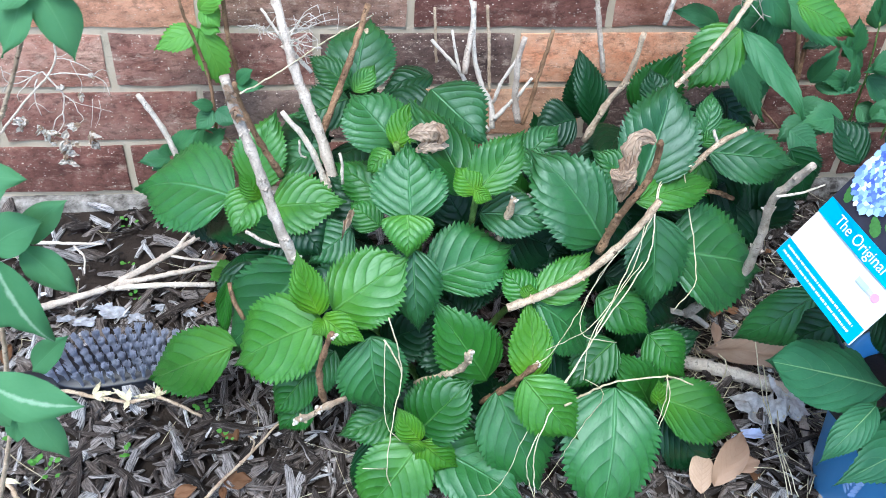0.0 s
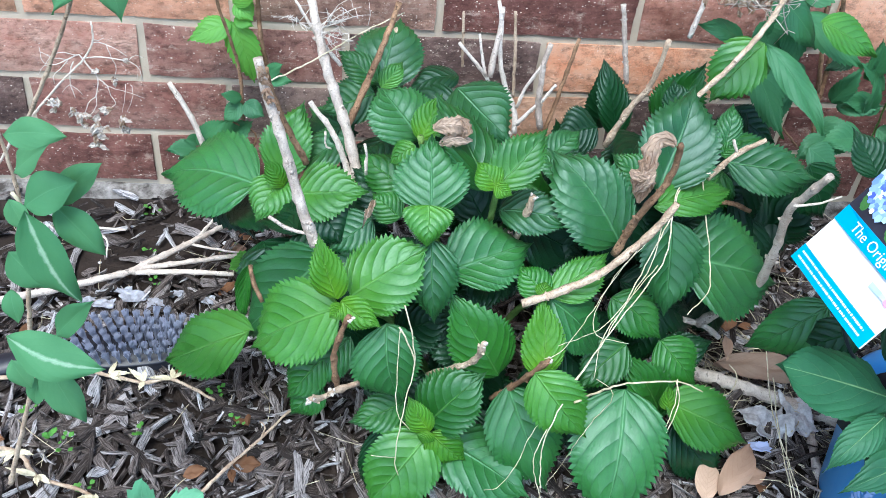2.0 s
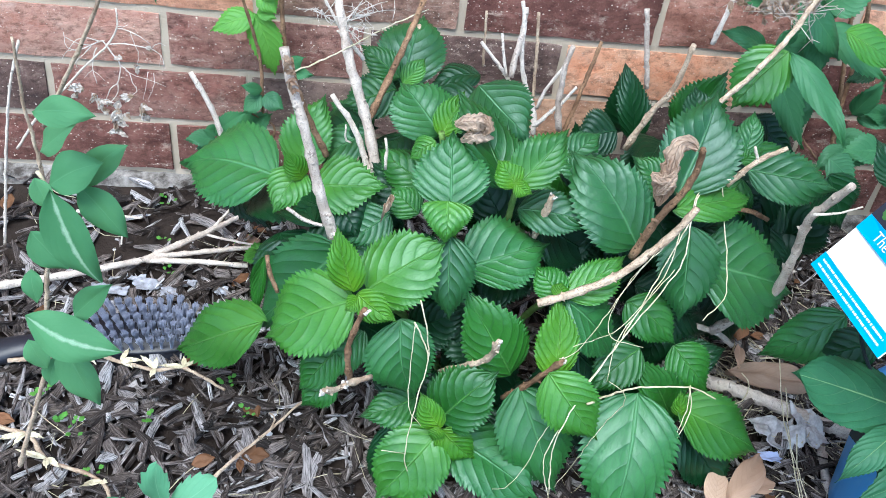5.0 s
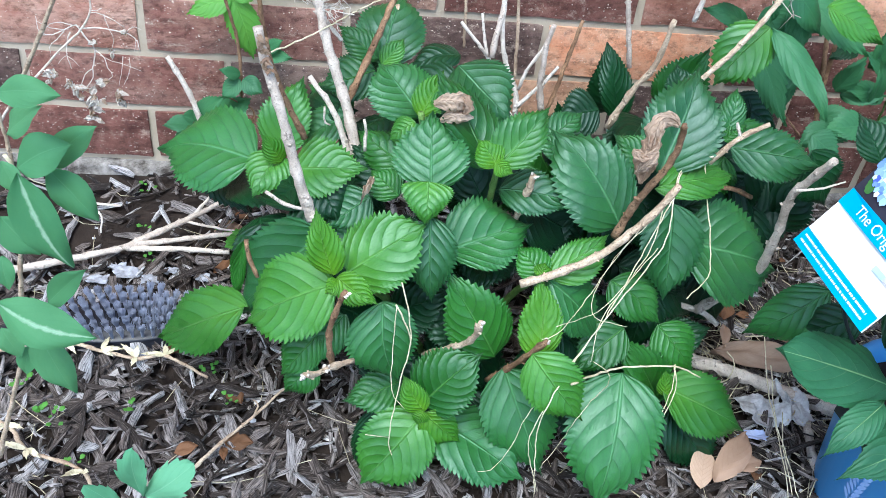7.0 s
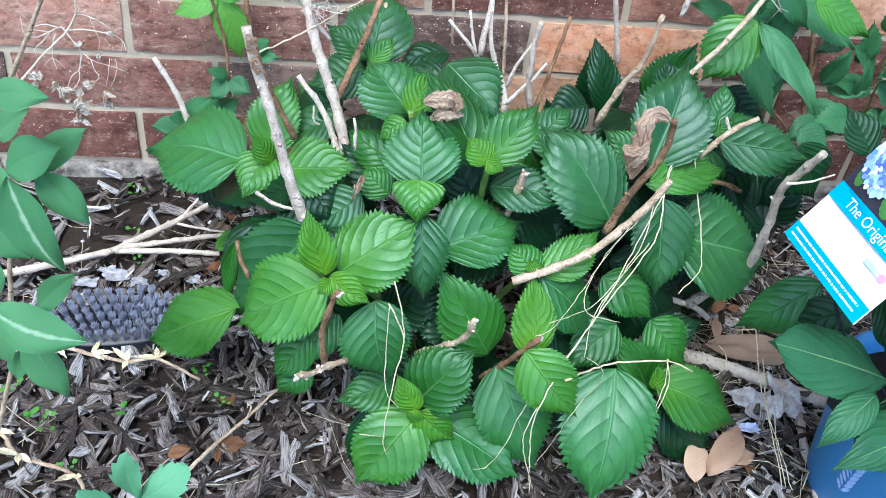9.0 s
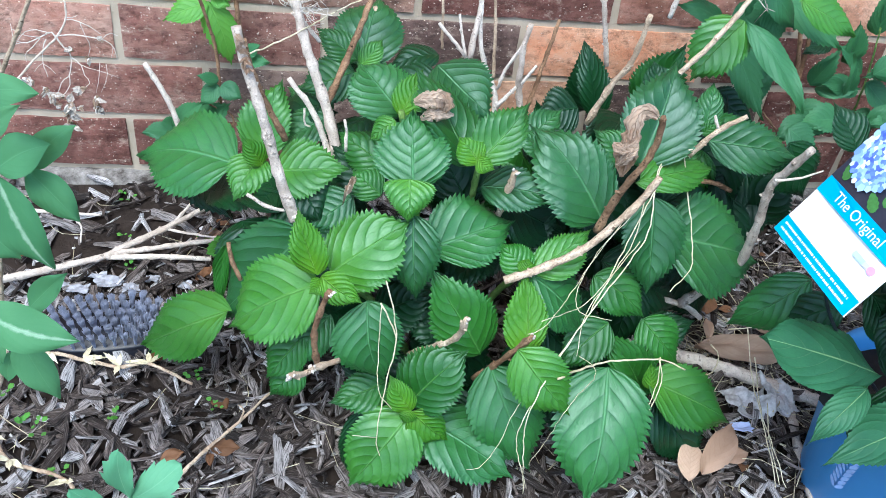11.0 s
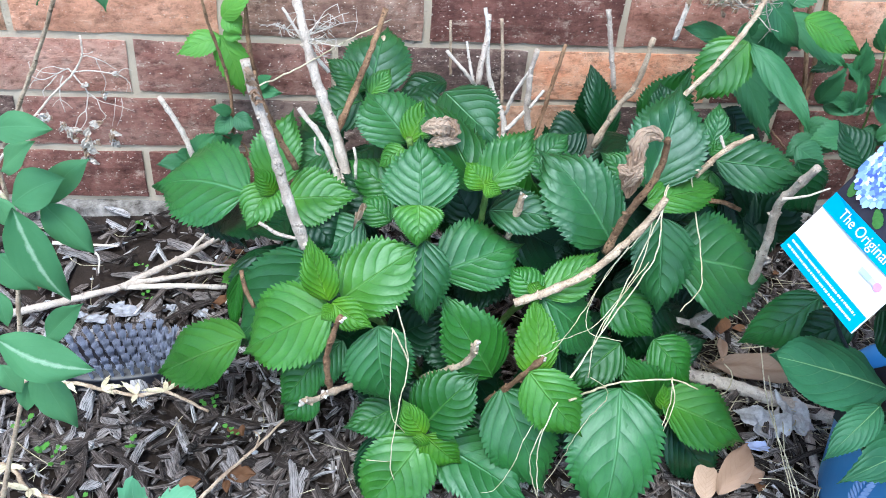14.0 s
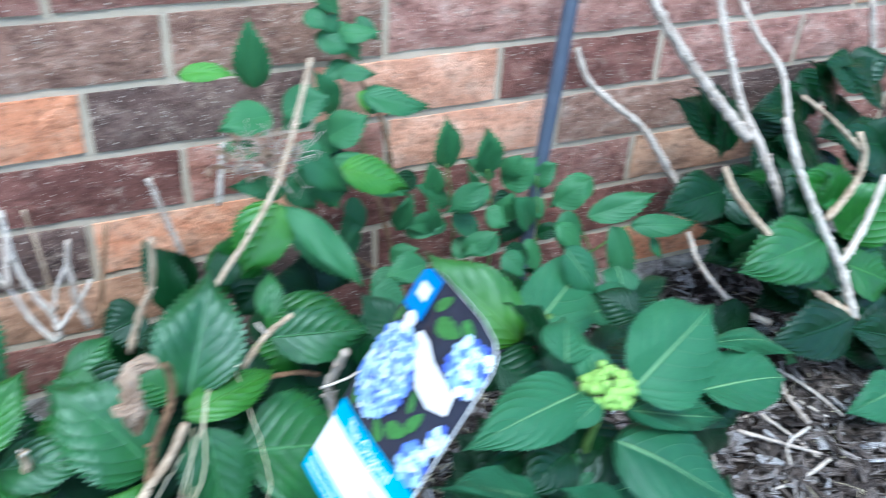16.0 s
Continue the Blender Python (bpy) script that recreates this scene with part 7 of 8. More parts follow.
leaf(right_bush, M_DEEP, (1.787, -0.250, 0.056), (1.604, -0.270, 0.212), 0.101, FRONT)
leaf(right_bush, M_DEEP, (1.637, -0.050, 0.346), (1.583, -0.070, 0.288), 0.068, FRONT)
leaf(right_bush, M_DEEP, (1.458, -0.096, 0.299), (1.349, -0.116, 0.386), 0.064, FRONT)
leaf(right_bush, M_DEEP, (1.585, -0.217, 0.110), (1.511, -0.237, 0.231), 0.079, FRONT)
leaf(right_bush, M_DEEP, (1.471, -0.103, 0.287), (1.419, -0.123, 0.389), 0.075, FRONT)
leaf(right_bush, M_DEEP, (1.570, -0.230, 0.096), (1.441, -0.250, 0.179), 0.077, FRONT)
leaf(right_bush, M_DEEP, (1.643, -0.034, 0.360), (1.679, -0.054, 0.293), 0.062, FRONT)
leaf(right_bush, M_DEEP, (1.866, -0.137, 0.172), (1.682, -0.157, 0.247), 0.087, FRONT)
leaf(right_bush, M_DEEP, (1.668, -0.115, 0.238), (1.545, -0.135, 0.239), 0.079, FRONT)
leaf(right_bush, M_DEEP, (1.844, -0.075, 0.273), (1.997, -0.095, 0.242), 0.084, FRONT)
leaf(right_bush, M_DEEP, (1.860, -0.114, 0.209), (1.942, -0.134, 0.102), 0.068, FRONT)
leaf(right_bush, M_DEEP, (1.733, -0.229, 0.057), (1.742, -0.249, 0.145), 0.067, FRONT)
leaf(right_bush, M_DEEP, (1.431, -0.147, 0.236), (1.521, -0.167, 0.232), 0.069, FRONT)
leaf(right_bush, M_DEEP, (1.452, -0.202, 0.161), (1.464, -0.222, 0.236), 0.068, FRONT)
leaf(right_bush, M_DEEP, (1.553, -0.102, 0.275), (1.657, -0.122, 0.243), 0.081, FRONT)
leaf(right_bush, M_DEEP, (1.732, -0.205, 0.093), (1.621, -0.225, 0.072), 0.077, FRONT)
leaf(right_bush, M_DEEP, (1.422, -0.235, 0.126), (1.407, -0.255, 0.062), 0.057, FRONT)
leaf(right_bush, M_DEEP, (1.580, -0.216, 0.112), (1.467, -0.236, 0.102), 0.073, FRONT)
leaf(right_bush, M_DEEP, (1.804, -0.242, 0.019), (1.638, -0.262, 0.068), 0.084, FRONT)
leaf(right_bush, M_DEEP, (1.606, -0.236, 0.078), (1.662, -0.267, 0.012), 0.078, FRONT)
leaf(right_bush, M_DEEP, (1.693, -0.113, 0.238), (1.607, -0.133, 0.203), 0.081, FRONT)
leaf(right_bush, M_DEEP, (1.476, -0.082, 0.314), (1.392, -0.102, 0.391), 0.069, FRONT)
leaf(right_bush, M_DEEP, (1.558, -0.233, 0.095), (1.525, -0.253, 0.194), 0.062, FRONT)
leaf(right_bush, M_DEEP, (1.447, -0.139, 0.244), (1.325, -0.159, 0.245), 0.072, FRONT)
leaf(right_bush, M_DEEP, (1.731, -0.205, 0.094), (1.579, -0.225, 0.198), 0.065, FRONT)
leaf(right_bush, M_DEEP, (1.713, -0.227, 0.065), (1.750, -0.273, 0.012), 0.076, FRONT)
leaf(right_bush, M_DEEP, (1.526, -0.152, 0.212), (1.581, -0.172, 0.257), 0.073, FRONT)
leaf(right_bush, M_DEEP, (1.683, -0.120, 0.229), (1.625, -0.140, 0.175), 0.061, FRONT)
cane(right_bush, M_GREY, [(1.444, -0.160, 0.336), (1.401, -0.145, 0.381), (1.342, -0.130, 0.444), (1.291, -0.115, 0.509), (1.282, -0.100, 0.539)], 0.0076, 0.0061)
cane(right_bush, M_GREY, [(1.518, -0.200, 0.216), (1.466, -0.170, 0.317), (1.433, -0.140, 0.383), (1.409, -0.110, 0.468), (1.404, -0.080, 0.525)], 0.0068, 0.0047)
cane(right_bush, M_GREY, [(1.584, -0.200, 0.193), (1.515, -0.165, 0.333), (1.505, -0.130, 0.410), (1.477, -0.095, 0.456), (1.466, -0.060, 0.496)], 0.0053, 0.0038)
cane(right_bush, M_TAN, [(1.550, -0.330, 0.129), (1.480, -0.316, 0.177), (1.411, -0.302, 0.246), (1.349, -0.288, 0.308), (1.327, -0.274, 0.336), (1.315, -0.260, 0.364)], 0.0054, 0.0040)
cane(right_bush, M_PALE, [(1.544, -0.330, 0.132), (1.509, -0.315, 0.205), (1.454, -0.300, 0.286), (1.403, -0.285, 0.367), (1.380, -0.270, 0.423)], 0.0066, 0.0043)
cane(right_bush, M_PALE, [(1.510, -0.310, 0.216), (1.549, -0.295, 0.256), (1.576, -0.280, 0.320)], 0.0048, 0.0044)
cane(right_bush, M_TAN, [(1.466, -0.300, 0.284), (1.499, -0.297, 0.325), (1.506, -0.293, 0.362), (1.487, -0.290, 0.398)], 0.0047, 0.0038)
cane(right_bush, M_TAN, [(1.500, -0.290, 0.373), (1.436, -0.285, 0.422), (1.387, -0.280, 0.454)], 0.0031, 0.0023)
cane(right_bush, M_GREY, [(1.764, -0.050, 0.386), (1.741, -0.040, 0.464)], 0.0052, 0.0046)

# a leaning dead branch beside the steel stake
dead = thing("dead_branch", (1.5, -0.06, 0.0), "bleached dead branch leaning on the brick wall", "branch")
cane(dead, M_GREY, [(1.476, -0.260, 0.088), (1.432, -0.227, 0.107), (1.383, -0.193, 0.165), (1.377, -0.160, 0.202)], 0.0040, 0.0036)
cane(dead, M_GREY, [(1.474, -0.100, 0.152), (1.397, -0.090, 0.243), (1.332, -0.080, 0.329), (1.275, -0.070, 0.374), (1.241, -0.060, 0.406), (1.224, -0.050, 0.446)], 0.0064, 0.0040)

sprout = thing("sprout", (0.2, -0.6, 0.0), "small pale green sprout of serrated leaves in mulch", "seedling")
leaf(sprout, M_MINT, (0.239, -0.700, 0.251), (0.237, -0.700, 0.297), 0.018, FRONT, **SPROUT_BLADE)
leaf(sprout, M_MINT, (0.240, -0.700, 0.251), (0.272, -0.700, 0.285), 0.023, FRONT, **SPROUT_BLADE)
leaf(sprout, M_MINT, (0.219, -0.690, 0.224), (0.201, -0.695, 0.253), 0.016, FRONT, **SPROUT_BLADE)
leaf(sprout, M_MINT, (0.240, -0.690, 0.224), (0.258, -0.695, 0.252), 0.015, FRONT, **SPROUT_BLADE)
cane(sprout, M_STEM, [(0.190, -0.580, 0.002), (0.202, -0.600, 0.083)], 0.0013, 0.0010, name="stem")

# ---------------------------------------------------------------- dried flower head before the wall
head_one = thing("dried_flower_head", (-0.03, -0.15, 0.0), "bleached skeleton of a dried hydrangea flower head on its cane", "dried flower")

cane(head_one, M_PALE, [(-0.051, -0.150, 0.159), (-0.018, -0.150, 0.207), (0.011, -0.150, 0.238), (0.042, -0.150, 0.273), (0.071, -0.150, 0.302), (0.084, -0.150, 0.324), (0.086, -0.150, 0.347)], 0.0017, 0.0010, name="stalk", knots=0.05)
cane(head_one, M_BONE, [(0.071, -0.150, 0.302), (0.066, -0.150, 0.308), (0.054, -0.150, 0.301), (0.039, -0.150, 0.294), (0.028, -0.150, 0.297), (0.027, -0.150, 0.315)], 0.0009, 0.0003, name="stalk", knots=0.05)
cane(head_one, M_BONE, [(0.054, -0.150, 0.301), (0.043, -0.150, 0.302), (0.035, -0.150, 0.305), (0.028, -0.150, 0.309)], 0.0006, 0.0003, name="stalk", knots=0.05)
cane(head_one, M_BONE, [(0.054, -0.150, 0.300), (0.043, -0.150, 0.288), (0.035, -0.150, 0.281), (0.035, -0.150, 0.272)], 0.0006, 0.0004, name="stalk", knots=0.05)
cane(head_one, M_BONE, [(0.038, -0.146, 0.292), (0.026, -0.146, 0.290), (0.019, -0.146, 0.280)], 0.0005, 0.0003, name="stalk", knots=0.05)
cane(head_one, M_BONE, [(0.066, -0.154, 0.309), (0.052, -0.154, 0.312), (0.039, -0.154, 0.307), (0.030, -0.154, 0.295)], 0.0005, 0.0003, name="stalk", knots=0.05)
cane(head_one, M_BONE, [(0.060, -0.150, 0.299), (0.055, -0.150, 0.289), (0.052, -0.150, 0.272), (0.054, -0.150, 0.254)], 0.0007, 0.0004, name="stalk", knots=0.05)
cane(head_one, M_BONE, [(0.052, -0.150, 0.270), (0.058, -0.150, 0.265), (0.063, -0.150, 0.258)], 0.0004, 0.0002, name="stalk", knots=0.05)
cane(head_one, M_BONE, [(0.052, -0.150, 0.271), (0.045, -0.150, 0.265), (0.041, -0.150, 0.260)], 0.0004, 0.0002, name="stalk", knots=0.05)
cane(head_one, M_BONE, [(0.071, -0.150, 0.304), (0.090, -0.150, 0.306), (0.107, -0.150, 0.304), (0.121, -0.150, 0.301), (0.129, -0.150, 0.293), (0.131, -0.150, 0.279)], 0.0008, 0.0004, name="stalk", knots=0.05)
cane(head_one, M_BONE, [(0.118, -0.150, 0.302), (0.126, -0.150, 0.310), (0.135, -0.150, 0.307)], 0.0005, 0.0003, name="stalk", knots=0.05)
cane(head_one, M_BONE, [(0.120, -0.147, 0.299), (0.127, -0.147, 0.294), (0.124, -0.147, 0.279)], 0.0003, 0.0002, name="stalk", knots=0.05)
cane(head_one, M_BONE, [(0.084, -0.150, 0.323), (0.097, -0.150, 0.322), (0.109, -0.150, 0.315), (0.118, -0.150, 0.308)], 0.0006, 0.0003, name="stalk", knots=0.05)
cane(head_one, M_BONE, [(0.084, -0.150, 0.326), (0.091, -0.150, 0.326), (0.097, -0.150, 0.329)], 0.0005, 0.0003, name="stalk", knots=0.05)
cane(head_one, M_BONE, [(0.097, -0.146, 0.320), (0.099, -0.146, 0.308), (0.103, -0.146, 0.295), (0.103, -0.146, 0.288), (0.099, -0.146, 0.277)], 0.0004, 0.0003, name="stalk", knots=0.05)
cane(head_one, M_BONE, [(0.071, -0.150, 0.302), (0.076, -0.150, 0.292), (0.082, -0.150, 0.284), (0.082, -0.150, 0.275), (0.077, -0.150, 0.257), (0.068, -0.150, 0.249), (0.062, -0.150, 0.236)], 0.0009, 0.0005, name="stalk", knots=0.05)
cane(head_one, M_BONE, [(0.077, -0.150, 0.257), (0.075, -0.150, 0.243), (0.061, -0.150, 0.225)], 0.0006, 0.0004, name="stalk", knots=0.05)
cane(head_one, M_BONE, [(0.083, -0.150, 0.279), (0.091, -0.150, 0.272), (0.093, -0.150, 0.258), (0.098, -0.150, 0.250), (0.092, -0.150, 0.243)], 0.0006, 0.0004, name="stalk", knots=0.05)
cane(head_one, M_BONE, [(0.086, -0.146, 0.271), (0.097, -0.146, 0.265), (0.108, -0.146, 0.262), (0.129, -0.146, 0.254)], 0.0004, 0.0002, name="stalk", knots=0.05)
cane(head_one, M_BONE, [(0.110, -0.144, 0.270), (0.107, -0.144, 0.253), (0.101, -0.144, 0.233)], 0.0004, 0.0002, name="stalk", knots=0.05)
cane(head_one, M_BONE, [(0.116, -0.142, 0.268), (0.115, -0.142, 0.252), (0.106, -0.142, 0.233)], 0.0004, 0.0002, name="stalk", knots=0.05)
for fx, fz, fs in ((0.034, 0.247, 0.013), (0.028, 0.239, 0.008), (0.049, 0.237, 0.009), (0.053, 0.232, 0.010), (0.059, 0.234, 0.010), (0.087, 0.240, 0.011), (0.059, 0.219, 0.008), (0.072, 0.221, 0.014), (0.070, 0.207, 0.012), (0.070, 0.194, 0.012), (0.082, 0.216, 0.007), (0.100, 0.279, 0.008), (0.102, 0.229, 0.011), (0.101, 0.219, 0.012), (0.082, 0.289, 0.009), (0.116, 0.303, 0.007)):
    for k in range(6):
        d = RNG.normal(0, 1, 3) * fs * 0.45
        leaf(head_one, M_BONE if k % 3 else M_WITHER, (fx, -0.15, fz), (fx + d[0], -0.15 + d[1] * 0.6, fz + d[2] - fs * 0.25), fs * 0.6, (0, -0.9, 0.4), name="dry_floret", crumple=0.35, fold=0.5, teeth=4, serrate=0.0)

twig = thing("bare_twig", (0.25, -0.5, 0.0), "thin tan dry twig lying on bark mulch", "twig")
cane(twig, M_TAN, [(0.220, -0.517, 0.024), (0.248, -0.479, 0.024), (0.276, -0.445, 0.024), (0.298, -0.415, 0.024), (0.308, -0.404, 0.024)], 0.0019, 0.0012, name="stem")
cane(twig, M_TAN, [(0.276, -0.446, 0.026), (0.279, -0.432, 0.026), (0.272, -0.425, 0.026)], 0.0012, 0.0006, name="stem")

# ---------------------------------------------------------------- the nursery pot, parts of the potted hydrangea
def lathe(profile, centre, sides=48, squash=1.0):
    v, f = [], []
    for r, z in profile:
        for k in range(sides):
            a = 2 * math.pi * k / sides
            v.append((centre[0] + r * math.cos(a), centre[1] + r * math.sin(a) * squash, centre[2] + z))
    for i in range(len(profile) - 1):
        for k in range(sides):
            j = (k + 1) % sides
            f.append((i * sides + k, i * sides + j, (i + 1) * sides + j, (i + 1) * sides + k))
    f.append(tuple(range(sides))[::-1])
    return v, f


POT = (0.952, -0.53, 0.0)
pot = mesh_part("pot", *lathe([(0.078, 0.0), (0.081, 0.004), (0.096, 0.135), (0.102, 0.138), (0.103, 0.152), (0.1, 0.155), (0.096, 0.153), (0.092, 0.135), (0.09, 0.12)], POT), M_BLUE, pot_plant, "glossy blue plastic nursery pot with pale leaf print")
sv, sf = lathe([(0.0, 0.13), (0.05, 0.132), (0.09, 0.128)], POT, 40)
soil = mesh_part("potting_soil", sv, sf, M_SOIL, pot_plant, "dark potting soil")
# pale leaf emblem and lettering bars printed on the pot
def on_pot(angle, z, out=0.0012):
    r = 0.081 + 0.015 * (z - 0.004) / 0.131 + out
    return (POT[0] + r * math.cos(angle), POT[1] + r * math.sin(angle), z)


def pot_patch(name, a0, a1, z0, z1, n=6):
    v, f = [], []
    for i in range(n + 1):
        a = a0 + (a1 - a0) * i / n
        v += [on_pot(a, z0), on_pot(a, z1)]
    for i in range(n):
        f.append((2 * i, 2 * i + 2, 2 * i + 3, 2 * i + 1))
    return mesh_part(name, v, f, M_PRINT, pot)


for row, (start, tall, low) in enumerate(((212, 0.026, 0.02), (226, 0.016, 0.062))):
    for k in range(7):
        a = radians(start + k * 8.5)
        pot_patch("letter_bar", a, a + radians(3.2 + 2.2 * (k % 3 == 1)), low, low + tall, 3)
# a sprig of small leaves in pale print
for k in range(18):
    stem_a, stem_z = 201 + 0.5 * (k // 2), 0.056 + (k // 2) * 0.0075
    turn = 1 if k % 2 else -1
    v = [on_pot(radians(stem_a + turn * q[0]), stem_z + q[1]) for q in ((0.3, 0), (2.0, 0.001), (4.8, 0.006), (5.6, 0.0115), (3.0, 0.0095), (0.9, 0.005))]
    mesh_part("leaf_print", v, [(0, 1, 2, 3, 4, 5)], M_PRINT, pot)
clip = bmesh.new()
bmesh.ops.create_cube(clip, size=1.0, matrix=Matrix.Translation((0.848, -0.524, 0.148)) @ Matrix.Rotation(radians(12), 4, "Z") @ Matrix.Diagonal((0.011, 0.017, 0.024, 1)))
bmesh.ops.bevel(clip, geom=clip.edges[:], offset=0.0015, segments=2, affect="EDGES")
part("rim_clip", clip, M_BLACK, pot_plant, "small black plastic clip on the rim")

# ---------------------------------------------------------------- the plant tag
TAG0, TAGU, TAGV = Vector((0.723, -0.519, 0.347)), Vector((0.0122, -0.103, -0.001)), Vector((0.106, 0.0255, 0.141))
TAGN = TAGU.cross(TAGV).normalized()
if TAGN.y > 0:
    TAGN = -TAGN
tag = thing("plant_tag", tuple(TAG0 + TAGU * 0.5 + TAGV * 0.5 - Vector((0, 0, 0.3))), "large printed plastic plant label leaning over the potted hydrangea", "plant label")


def tag_point(u, v, lift=0.0):
    bow = 0.006 * (1 - (2 * u - 1) ** 2) * (0.3 + v)
    return TAG0 + TAGU * u + TAGV * v + TAGN * (lift + bow)


def tag_shape(name, outline, material, lift, label="", parent=None):
    """A printed area: a fan-filled outline in tag coordinates."""
    c = (sum(p[0] for p in outline) / len(outline), sum(p[1] for p in outline) / len(outline))
    v = [tag_point(*c, lift)] + [tag_point(u, w, lift) for u, w in outline]
    f = [(0, i, i % len(outline) + 1) for i in range(1, len(outline) + 1)]
    return mesh_part(name, [tuple(p) for p in v], f, material, parent or tag, label, smooth=False)


def strip(u0, u1, v0, v1, n=10):
    return [(u0 + (u1 - u0) * i / n, v0) for i in range(n + 1)] + [(u1 + (u0 - u1) * i / n, v1) for i in range(n + 1)]


top_edge = [(1.0, 0.86), (0.97, 0.92), (0.9, 0.96), (0.75, 0.99), (0.5, 1.0), (0.25, 1.0), (0.1, 0.985), (0.03, 0.96), (0.0, 0.9)]
card = [(0.0, 0.0), (0.25, 0), (0.5, 0), (0.75, 0), (1.0, 0.0)] + top_edge
front = [tag_point(u, v, 0.0) for u, v in card]
back = [tag_point(u, v, -0.0012) for u, v in card]
m = len(card)
cv = [tuple(p) for p in front + back]
cf = [tuple(range(m)), tuple(range(2 * m - 1, m - 1, -1))] + [(i, i + m, (i + 1) % m + m, (i + 1) % m) for i in range(m)]
mesh_part("card", cv, cf, M_WHITE, tag, "white plastic card", smooth=False)
photo = tag_shape("photo", [(0.0, 0.335), (0.25, 0.335), (0.5, 0.335), (0.75, 0.335), (1.0, 0.335)] + top_edge, M_NIGHT, 0.0008, "dark printed photo of blue flower heads")
band = tag_shape("bottom_band", strip(0, 1, 0.0, 0.085), M_CYAN, 0.0008, "cyan printed band")
title = tag_shape("title_band", strip(0, 1, 0.25, 0.335), M_CYAN, 0.0008, "cyan printed title band")
badge = tag_shape("badge", [(0.02, 0.8), (0.3, 0.8), (0.3, 0.985), (0.1, 0.983), (0.03, 0.96), (0.01, 0.9)], M_ROYAL, 0.0014, "royal blue printed corner badge")
tag_shape("badge_mark", strip(0.1, 0.24, 0.87, 0.93), M_WHITE, 0.0019, "", badge)
tag_shape("badge_dot", [(0.2 + 0.07 * math.cos(a / 3), 0.78 + 0.035 * math.sin(a / 3)) for a in range(19)], M_WHITE, 0.0019, "", badge)
tag_shape("logo_shape", [(0.32, 0.74), (0.36, 0.68), (0.5, 0.67), (0.58, 0.62), (0.75, 0.6), (0.9, 0.63), (0.88, 0.7), (0.76, 0.72), (0.6, 0.74), (0.48, 0.78), (0.36, 0.79)], M_WHITE, 0.0016, "white printed emblem shape", photo)
for cu, cv_, size, wide, turn in ((0.62, 0.44, 0.2, 0.5, 0.4), (0.48, 0.38, 0.16, 0.5, 2.6), (0.72, 0.52, 0.17, 0.5, 1.2), (0.56, 0.87, 0.24, 0.5, 0.2), (0.42, 0.93, 0.16, 0.5, 0.9), (0.72, 0.92, 0.17, 0.45, -0.4), (0.1, 0.4, 0.16, 0.5, 2.2), (0.05, 0.76, 0.13, 0.5, 1.4), (0.62, 0.57, 0.14, 0.4, 2.0)):
    rim = []
    for q in range(24):   # a toothed leaf, pointed at both ends
        a = q * math.pi / 12
        reach = size / 2 * math.cos(a)
        girth = size / 2 * wide * math.sin(a) * (1 - 0.3 * math.cos(a)) * (1.08 if q % 2 else 0.94)
        rim.append((min(0.985, max(0.015, cu + reach * math.cos(turn) - girth * math.sin(turn))), min(0.97, max(0.345, cv_ + 0.62 * (reach * math.sin(turn) + girth * math.cos(turn))))))
    tag_shape("printed_leaf", rim, M_PHOTOLEAF, 0.0013, "", photo)
for k, (cu, cv_, ru, rv, num) in enumerate(((0.26, 0.57, 0.28, 0.19, 260), (0.86, 0.82, 0.17, 0.1, 70), (0.88, 0.41, 0.13, 0.065, 50), (0.94, 0.54, 0.06, 0.05, 20))):
    pv, pf = [], []
    for j in range(num):
        a, r = j * 2.39996, math.sqrt((j + 0.5) / num)
        u, v = cu + ru * r * math.cos(a), cv_ + rv * r * math.sin(a)
        if not (0.015 < u < 0.985):
            continue
        o = len(pv)
        s = RNG.uniform(0.022, 0.042)
        t0 = RNG.uniform(0, 6.28)
        for q in range(5):
            pv.append(tuple(tag_point(u + s * math.cos(t0 + q * 1.2566), v + 0.6 * s * math.sin(t0 + q * 1.2566), 0.0017 + 0.000004 * j)))
        pf.append(tuple(range(o, o + 5)))
    mesh_part("printed_flower_head", pv, pf, M_PETAL, photo, "printed blue and white flower head", smooth=False)
for row in range(2):
    u = 0.05
    while u < 0.92:
        w = RNG.uniform(0.006, 0.024)
        tag_shape("text_bar", strip(u, min(u + w, 0.95), 0.026 + row * 0.028, 0.035 + row * 0.028, 2), M_WHITE, 0.0016, "", band)
        u += w + (0.012 if RNG.random() < 0.25 else 0.005)
tag_shape("swatch", strip(0.68, 0.8, 0.185, 0.208, 3), plain_material("mint_print", (0.42, 0.7, 0.64), 0.35), 0.0012, "small printed mint bar")
tag_shape("swatch", strip(0.8, 0.86, 0.186, 0.207, 3), plain_material("grey_print", (0.5, 0.5, 0.52), 0.35), 0.0012, "small printed grey bar")
tag_shape("swatch", [(0.885 + 0.035 * math.cos(a / 3), 0.196 + 0.018 * math.sin(a / 3)) for a in range(19)], plain_material("pink_print", (0.75, 0.3, 0.48), 0.35), 0.0013, "small printed pink dot")
txt = bpy.data.curves.new("lettering", "FONT")
txt.body, txt.size, txt.align_x, txt.align_y = "The Original", 0.0122, "LEFT", "CENTER"
tmp = new("lettering", txt)
dg = bpy.context.evaluated_depsgraph_get()
tm = bpy.data.meshes.new_from_object(tmp.evaluated_get(dg))
bpy.data.objects.remove(tmp)
mesh_v = [tuple(tag_point(0.2 + p.co.x / TAGU.length, 0.292 + p.co.y / TAGV.length, 0.0018)) for p in tm.vertices]
